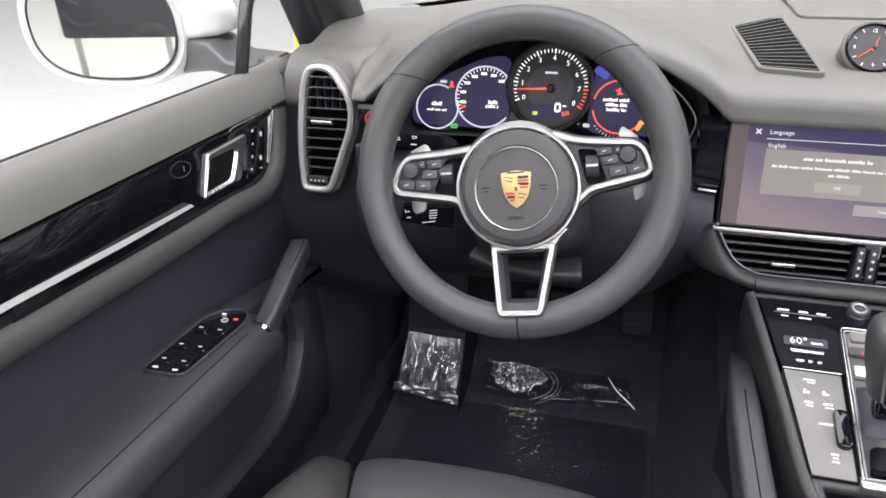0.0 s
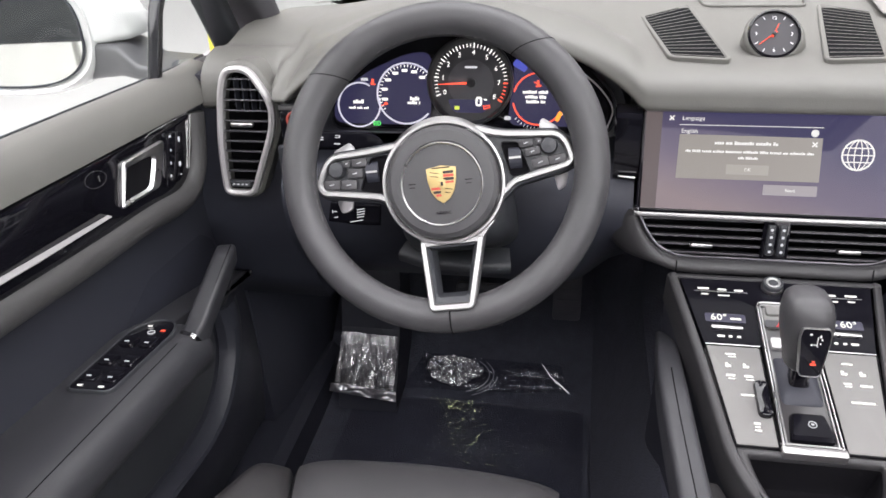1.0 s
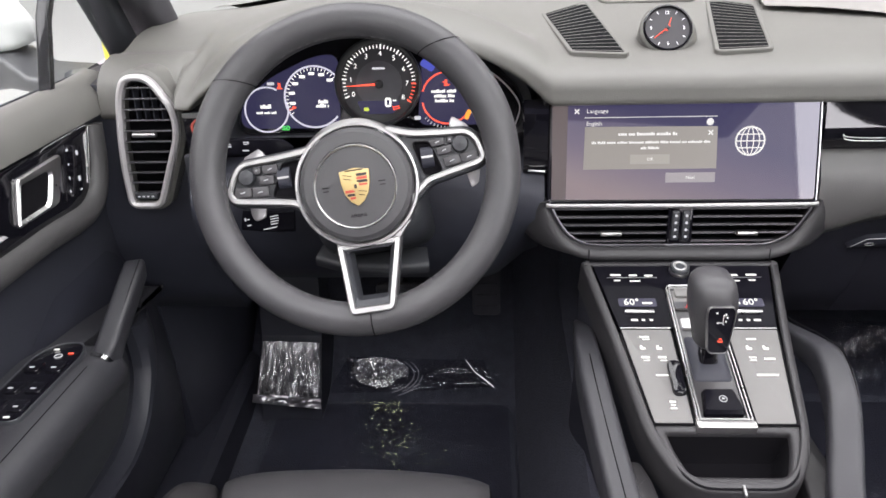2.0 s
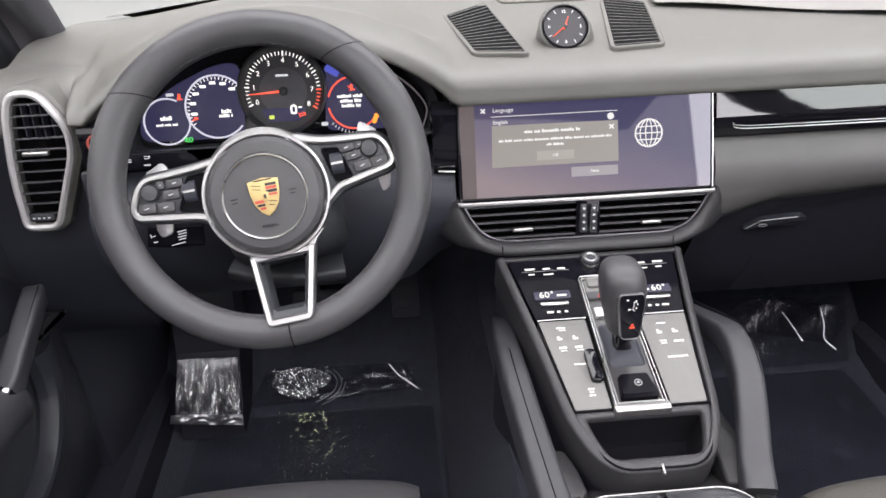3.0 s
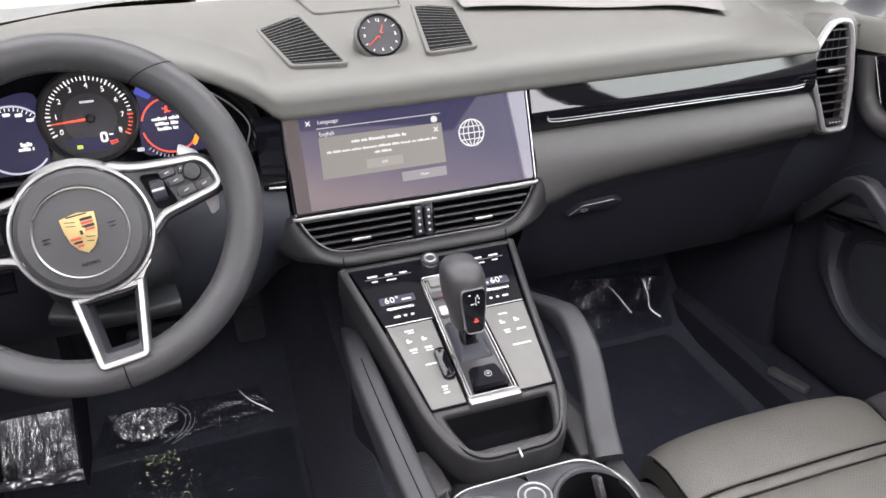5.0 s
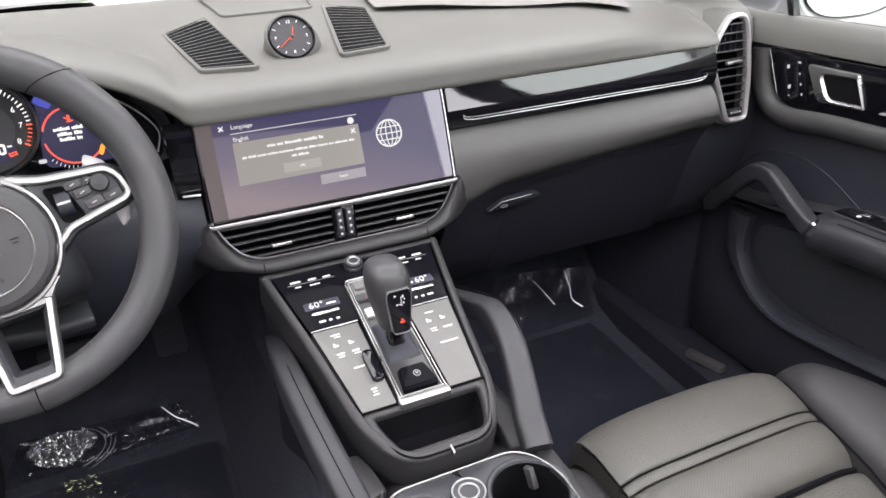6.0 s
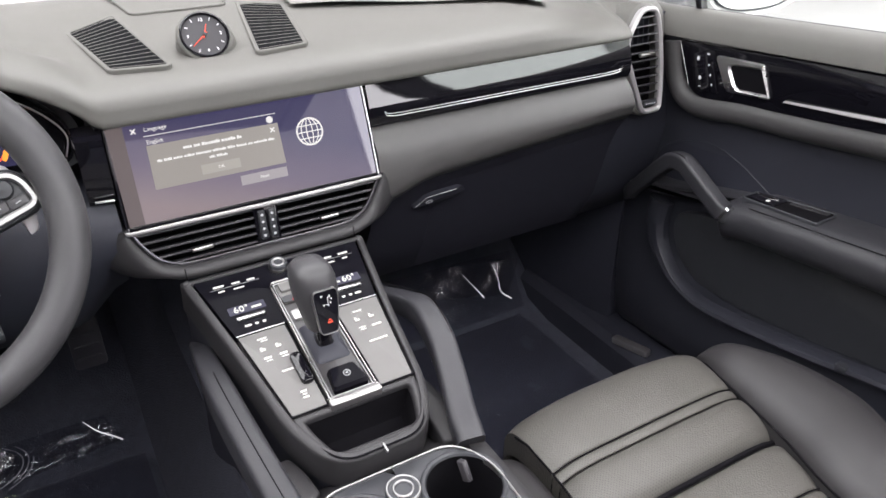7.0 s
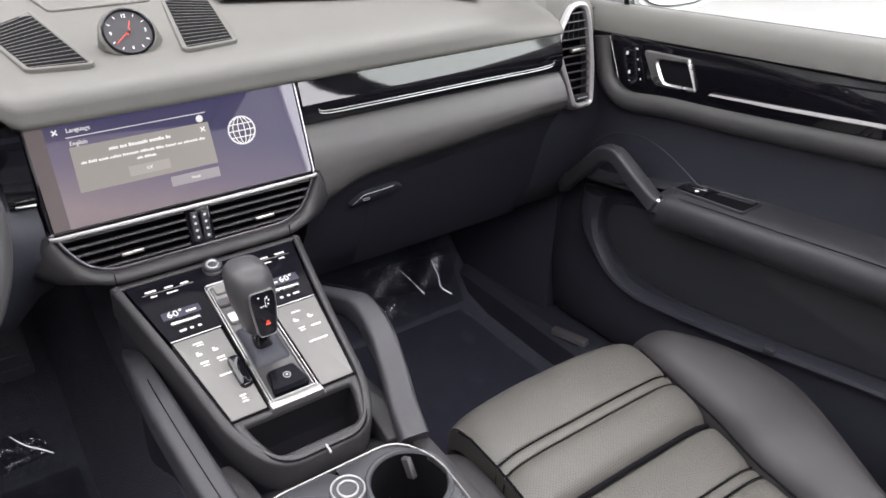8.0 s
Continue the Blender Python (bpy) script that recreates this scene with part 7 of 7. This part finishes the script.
# two more ribbons that put highlights on the passenger's film
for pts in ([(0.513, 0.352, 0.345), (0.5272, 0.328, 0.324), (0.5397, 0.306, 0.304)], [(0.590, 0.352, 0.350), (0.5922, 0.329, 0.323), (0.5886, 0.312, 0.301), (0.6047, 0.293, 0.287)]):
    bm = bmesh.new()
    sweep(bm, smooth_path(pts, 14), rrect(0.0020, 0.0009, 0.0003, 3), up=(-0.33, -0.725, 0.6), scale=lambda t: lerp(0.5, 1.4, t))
    part("fold", bm, HEM, pf, "film fold with its highlight as a metal ribbon")
# seat rail end by the passenger's sill
rail = thing("seat_rail", (0.69, 0.0, 0.2), "pale sill strip beside the passenger seat", "sill strip")
bm = bmesh.new()
slab(bm, 0.020, 0.085, 0.012, pose(0.722, 0.035, 0.277, -4, 0, 12), 0.003)
part("strip", bm, GREYMET, rail)

# ---- sheets of paper on the dash ----
for pts, lab in (([(-0.70, 0.455), (-0.235, 0.470), (-0.225, 0.62), (-0.70, 0.62)], "pale grey paper sheet lying on the dash below the windscreen"), ([(0.150, 0.250), (0.530, 0.128), (0.62, 0.30), (0.17, 0.55)], "pale grey paper sheet lying on the dash on the passenger's side")):
    sh = thing("paper_sheet", (pts[0][0], pts[0][1], 0.975), lab, "paper", "dash paper sheets")
    bm = bmesh.new()
    n = 16
    rows_ = []
    for i in range(n + 1):
        r = []
        for j in range(n + 1):
            s, t = i / n, j / n
            x = lerp(lerp(pts[0][0], pts[1][0], s), lerp(pts[3][0], pts[2][0], s), t)
            y = lerp(lerp(pts[0][1], pts[1][1], s), lerp(pts[3][1], pts[2][1], s), t)
            r.append(Vector((x, y, dash_z(x, y) + 0.006 + 0.002 * math.sin(9 * s + 4 * t))))
        rows_.append(r)
    for off in (0.0, 0.0008):
        vs = [[bm.verts.new(p + Vector((0, 0, off))) for p in r] for r in rows_]
        for i in range(n):
            for j in range(n):
                face(bm, (vs[i][j], vs[i + 1][j], vs[i + 1][j + 1], vs[i][j + 1]))
    part("sheet", bm, PAPER, sh)

# ---- body shell ----
for sign, nm in ((-1, "a_pillar_left"), (1, "a_pillar_right")):
    bm = bmesh.new()
    path = smooth_path([(sign * 0.800, 0.46, 0.86), (sign * 0.770, 0.33, 0.975), (sign * 0.730, 0.12, 1.14), (sign * 0.69, -0.06, 1.29), (sign * 0.66, -0.20, 1.385)], 24)
    sweep(bm, path, rrect(0.055, 0.10, 0.02, 6), up=(sign * 1.0, 0.3, 0.2))
    setting(nm, bm, HEADLINER, "grey cloth-covered windscreen pillar", "pillar", smooth=True)
bm = bmesh.new()
rings = []
for x in [-0.66 + 0.06 * i for i in range(23)]:
    c = 0.05 * (1 - (x / 0.66) ** 2)
    rings.append([(x, y, z + c) for y, z in ((-0.16, 1.37), (-0.28, 1.39), (-0.40, 1.405), (-0.40, 1.45), (-0.28, 1.43), (-0.14, 1.40))])
loft(bm, rings)
setting("ceiling", bm, HEADLINER, "dark cloth front header of the roof", "roof lining", smooth=True)
bm = bmesh.new()
rings = []
for x in [-0.66 + 0.06 * i for i in range(23)]:
    c = 0.05 * (1 - (x / 0.66) ** 2)
    rings.append([(x, y, z + c) for y, z in ((-1.45, 1.425), (-1.95, 1.38), (-1.95, 1.42), (-1.45, 1.465))])
loft(bm, rings)
setting("ceiling_rear", bm, HEADLINER, "dark cloth rear roof lining behind the glass roof", "roof lining", smooth=True)
bm = bmesh.new()
prism(bm, rrect(1.6, 0.80, 0.05, 4, 0, 0.50), -0.02, 0.0, axes((0, -1.95, 0), (1, 0, 0), (0, 0, 1), (0, 1, 0)))
setting("wall_rear", bm, DARK, "dark rear end of the cabin", "bulkhead")
for sign in (-1, 1):
    bm = bmesh.new()
    prism(bm, rrect(1.05, 0.85, 0.03, 4, -1.40, 0.525), -0.02, 0.0, axes((sign * 0.80, 0, 0), (0, 1, 0), (0, 0, 1), (sign, 0, 0)))
    setting("wall_left" if sign < 0 else "wall_right", bm, VINYL_LOW, "dark lining of the rear cabin side", "side wall")
    bm = bmesh.new()
    sweep(bm, [(sign * 0.80, -0.90, 0.2), (sign * 0.79, -0.90, 0.95), (sign * 0.68, -0.98, 1.40)], rrect(0.05, 0.14, 0.02, 5), up=(sign, 0, 0))
    setting("b_pillar_left" if sign < 0 else "b_pillar_right", bm, HEADLINER, "dark cloth centre pillar", "pillar", smooth=True)
    bm = bmesh.new()
    sweep(bm, [(sign * 0.66, -0.18, 1.385), (sign * 0.66, -0.45, 1.42), (sign * 0.66, -1.2, 1.44), (sign * 0.66, -1.95, 1.38)], rrect(0.08, 0.05, 0.02, 5))
    setting("roof_rail_left" if sign < 0 else "roof_rail_right", bm, HEADLINER, "dark cloth roof edge", "roof lining", smooth=True)
bm = bmesh.new()
rings = []
for x in [-0.78 + 0.06 * i for i in range(27)]:
    c = (x / 0.78) ** 2
    rings.append([(x, 0.66 - 0.24 * c, 0.955 - 0.03 * c), (x * 0.92, 0.24 - 0.14 * c, 1.21), (x * 0.84, -0.16, 1.415 - 0.03 * c), (x * 0.84, -0.156, 1.419 - 0.03 * c), (x * 0.92, 0.244 - 0.14 * c, 1.214), (x, 0.664 - 0.24 * c, 0.959 - 0.03 * c)])
loft(bm, rings)
ws = setting("windscreen", bm, GLASS, "clear curved windscreen", "windscreen", smooth=True)
ws.visible_shadow = False
bm = bmesh.new()
loft(bm, [[(x, y, z + 0.05 * (1 - (x / 0.66) ** 2)) for y, z in ((-0.38, 1.432), (-1.47, 1.440), (-1.47, 1.444), (-0.38, 1.436))] for x in [-0.64 + 0.064 * i for i in range(21)]])
rg = setting("roof_glass", bm, GLASS, "clear panoramic glass roof", "glass roof", smooth=True)
rg.visible_shadow = False
# bonnet seen past the screen
bm = bmesh.new()
rings = []
for x in [-0.86 + 0.0860 * i for i in range(21)]:
    c = (x / 0.86) ** 2
    rings.append([(x, 0.70, 0.86 - 0.03 * c), (x, 0.9, 0.90 - 0.06 * c), (x, 1.3, 0.86 - 0.08 * c), (x, 1.7, 0.72 - 0.1 * c), (x, 1.75, 0.4), (x, 0.70, 0.4)])
loft(bm, rings)
tagged(part("bonnet", bm, WHITEPAINT, None), "white painted car bonnet ahead of the windscreen", "bonnet")

# ---- door mirror ----
mir_t = thing("door_mirror", (-1.05, 0.22, 0.90), "white door mirror outside the driver's window", "wing mirror")
mm = axes((-1.118, 0.205, 0.958), Vector((1, 0.10, 0)).normalized(), (0, 0, 1), Vector((0.10, -1, 0.06)).normalized())
gl = [(0.128 * math.copysign(abs(math.cos(a)) ** 0.75, math.cos(a)), 0.084 * math.copysign(abs(math.sin(a)) ** 0.8, math.sin(a))) for a in [2 * math.pi * i / 48 for i in range(48)]]
bm = bmesh.new()
loft(bm, [[(x * k, y * k + dy, z) for x, y in gl] for k, dy, z in ((1.04, 0, 0.004), (1.12, 0, 0.010), (1.20, 0, -0.005), (1.22, 0, -0.05), (1.10, 0, -0.10), (0.7, 0, -0.14))], m=mm)
part("housing", bm, WHITEPAINT, mir_t, "white painted mirror housing", angle=60)
bm = bmesh.new()
prism(bm, gl, 0.004, 0.008, mm)
part("mirror_glass", bm, MIRRORGLASS, mir_t, "reflecting mirror glass", smooth=False)
bm = bmesh.new()
band(bm, [(x * 1.02, y * 1.02) for x, y in gl], 0.003, 0.004, 0.010, mm)
part("glass_rim", bm, DARK, mir_t, "thin black rim")
bm = bmesh.new()
loft(bm, [[(x, y, z) for y, z in rounded([(y0, z0), (y1, z0), (y1, z1), (y0, z1)], 0.014, 5)] for x, y0, y1, z0, z1 in ((-1.045, 0.215, 0.310, 0.935, 1.070), (-1.00, 0.212, 0.305, 0.936, 1.055), (-0.955, 0.212, 0.295, 0.939, 1.030), (-0.920, 0.220, 0.280, 0.944, 0.996), (-0.905, 0.235, 0.270, 0.950, 0.980))])
part("housing_root", bm, WHITEPAINT, mir_t, "white inner end of the mirror housing", angle=60)
bm = bmesh.new()
loft(bm, [[(x, y, z) for y, z in rounded([(y0, z0), (y1, z0), (y1, z1), (y0, z1)], 0.010, 5)] for x, y0, y1, z0, z1 in ((-1.03, 0.232, 0.30, 0.872, 0.938), (-0.98, 0.215, 0.29, 0.884, 0.940), (-0.925, 0.19, 0.28, 0.895, 0.940), (-0.885, 0.17, 0.27, 0.895, 0.918), (-0.82, 0.15, 0.26, 0.895, 0.916))])
part("mirror_arm", bm, GREYARM, mir_t, "mirror arm coloured dark grey for its shaded underside", angle=60)
mir_r = copy_thing(mir_t, Matrix.Translation((1.05, 0.22, 0.90)) @ Matrix.Diagonal((-1, 1, 1, 1)))
tagged(mir_r, "white door mirror outside the passenger's window", "wing mirror")


# ---- showroom ----
bm = bmesh.new()
loft(bm, [[(x, y, z) for x, y in rrect(16, 16, 0.1, 3)] for z in (-0.30, -0.20)])
setting("ground", bm, FLOORCONC, "pale polished showroom floor", "floor")
for nm, m in (("wall_north", axes((0, 8, 2.2), (1, 0, 0), (0, 0, 1), (0, -1, 0))), ("wall_east", axes((8, 0, 2.2), (0, 1, 0), (0, 0, 1), (-1, 0, 0))), ("wall_west", axes((-8, 0, 2.2), (0, 1, 0), (0, 0, 1), (1, 0, 0)))):
    bm = bmesh.new()
    prism(bm, [(-8, -2.4), (8, -2.4), (8, 2.4), (-8, 2.4)], -0.1, 0, m)
    setting(nm, bm, WALLWHITE, "plain white showroom wall", "wall")
mE = axes((0, -8, 2.2), (-1, 0, 0), (0, 0, 1), (0, 1, 0))
big, gap = [(-8, -2.4), (8, -2.4), (8, 2.4), (-8, 2.4)], [(-7.8, -1.4), (-3.42, -1.4), (-3.42, 2.0), (-7.8, 2.0)]
bm = bmesh.new()
loft(bm, [[(x, y, z) for x, y in lp] for lp, z in ((big, -0.2), (big, 0.0), (gap, 0.0), (gap, -0.2), (big, -0.2))], caps=False, m=mE)
setting("wall_south", bm, WALLWHITE, "white showroom wall with a tall window", "wall")
bm = bmesh.new()
band(bm, gap, 0.06, -0.12, 0.03, mE)
setting("window_1", bm, SILVER, "tall showroom window frame", "window")
bm = bmesh.new()
prism(bm, [(-8, -8), (8, -8), (8, 8), (-8, 8)], 4.5, 4.6, Matrix.Identity(4))
setting("ceiling_hall", bm, WALLWHITE, "plain pale showroom ceiling", "ceiling")
post = thing("yellow_post", (-2.15, 3.0, -0.2), "yellow painted post standing on the showroom floor", "post")
bm = bmesh.new()
lathe(bm, [(0.06, -0.2), (0.06, 1.55), (0.052, 1.6), (0.0, 1.61)], 24, pose(-2.15, 3.0, 0))
part("shaft", bm, YELLOW, post)

# dark display board behind the car, seen in the door mirror
board = thing("display_board", (-2.9, -3.3, -0.2), "dark display board on two legs standing on the showroom floor", "display board")
bm = bmesh.new()
prism(bm, rrect(0.75, 1.2, 0.03, 4), -0.02, 0.02, axes((-2.9, -3.3, 0.80), (1, 0, 0), (0, 0, 1), (0, -1, 0)), 0.006)
part("board", bm, VINYL_LOW, board, "dark board")
for x in (-3.2, -2.6):
    bm = bmesh.new()
    lathe(bm, [(0.02, -0.2), (0.02, 0.25)], 12, pose(x, -3.3, 0))
    part("leg", bm, SILVER, board)
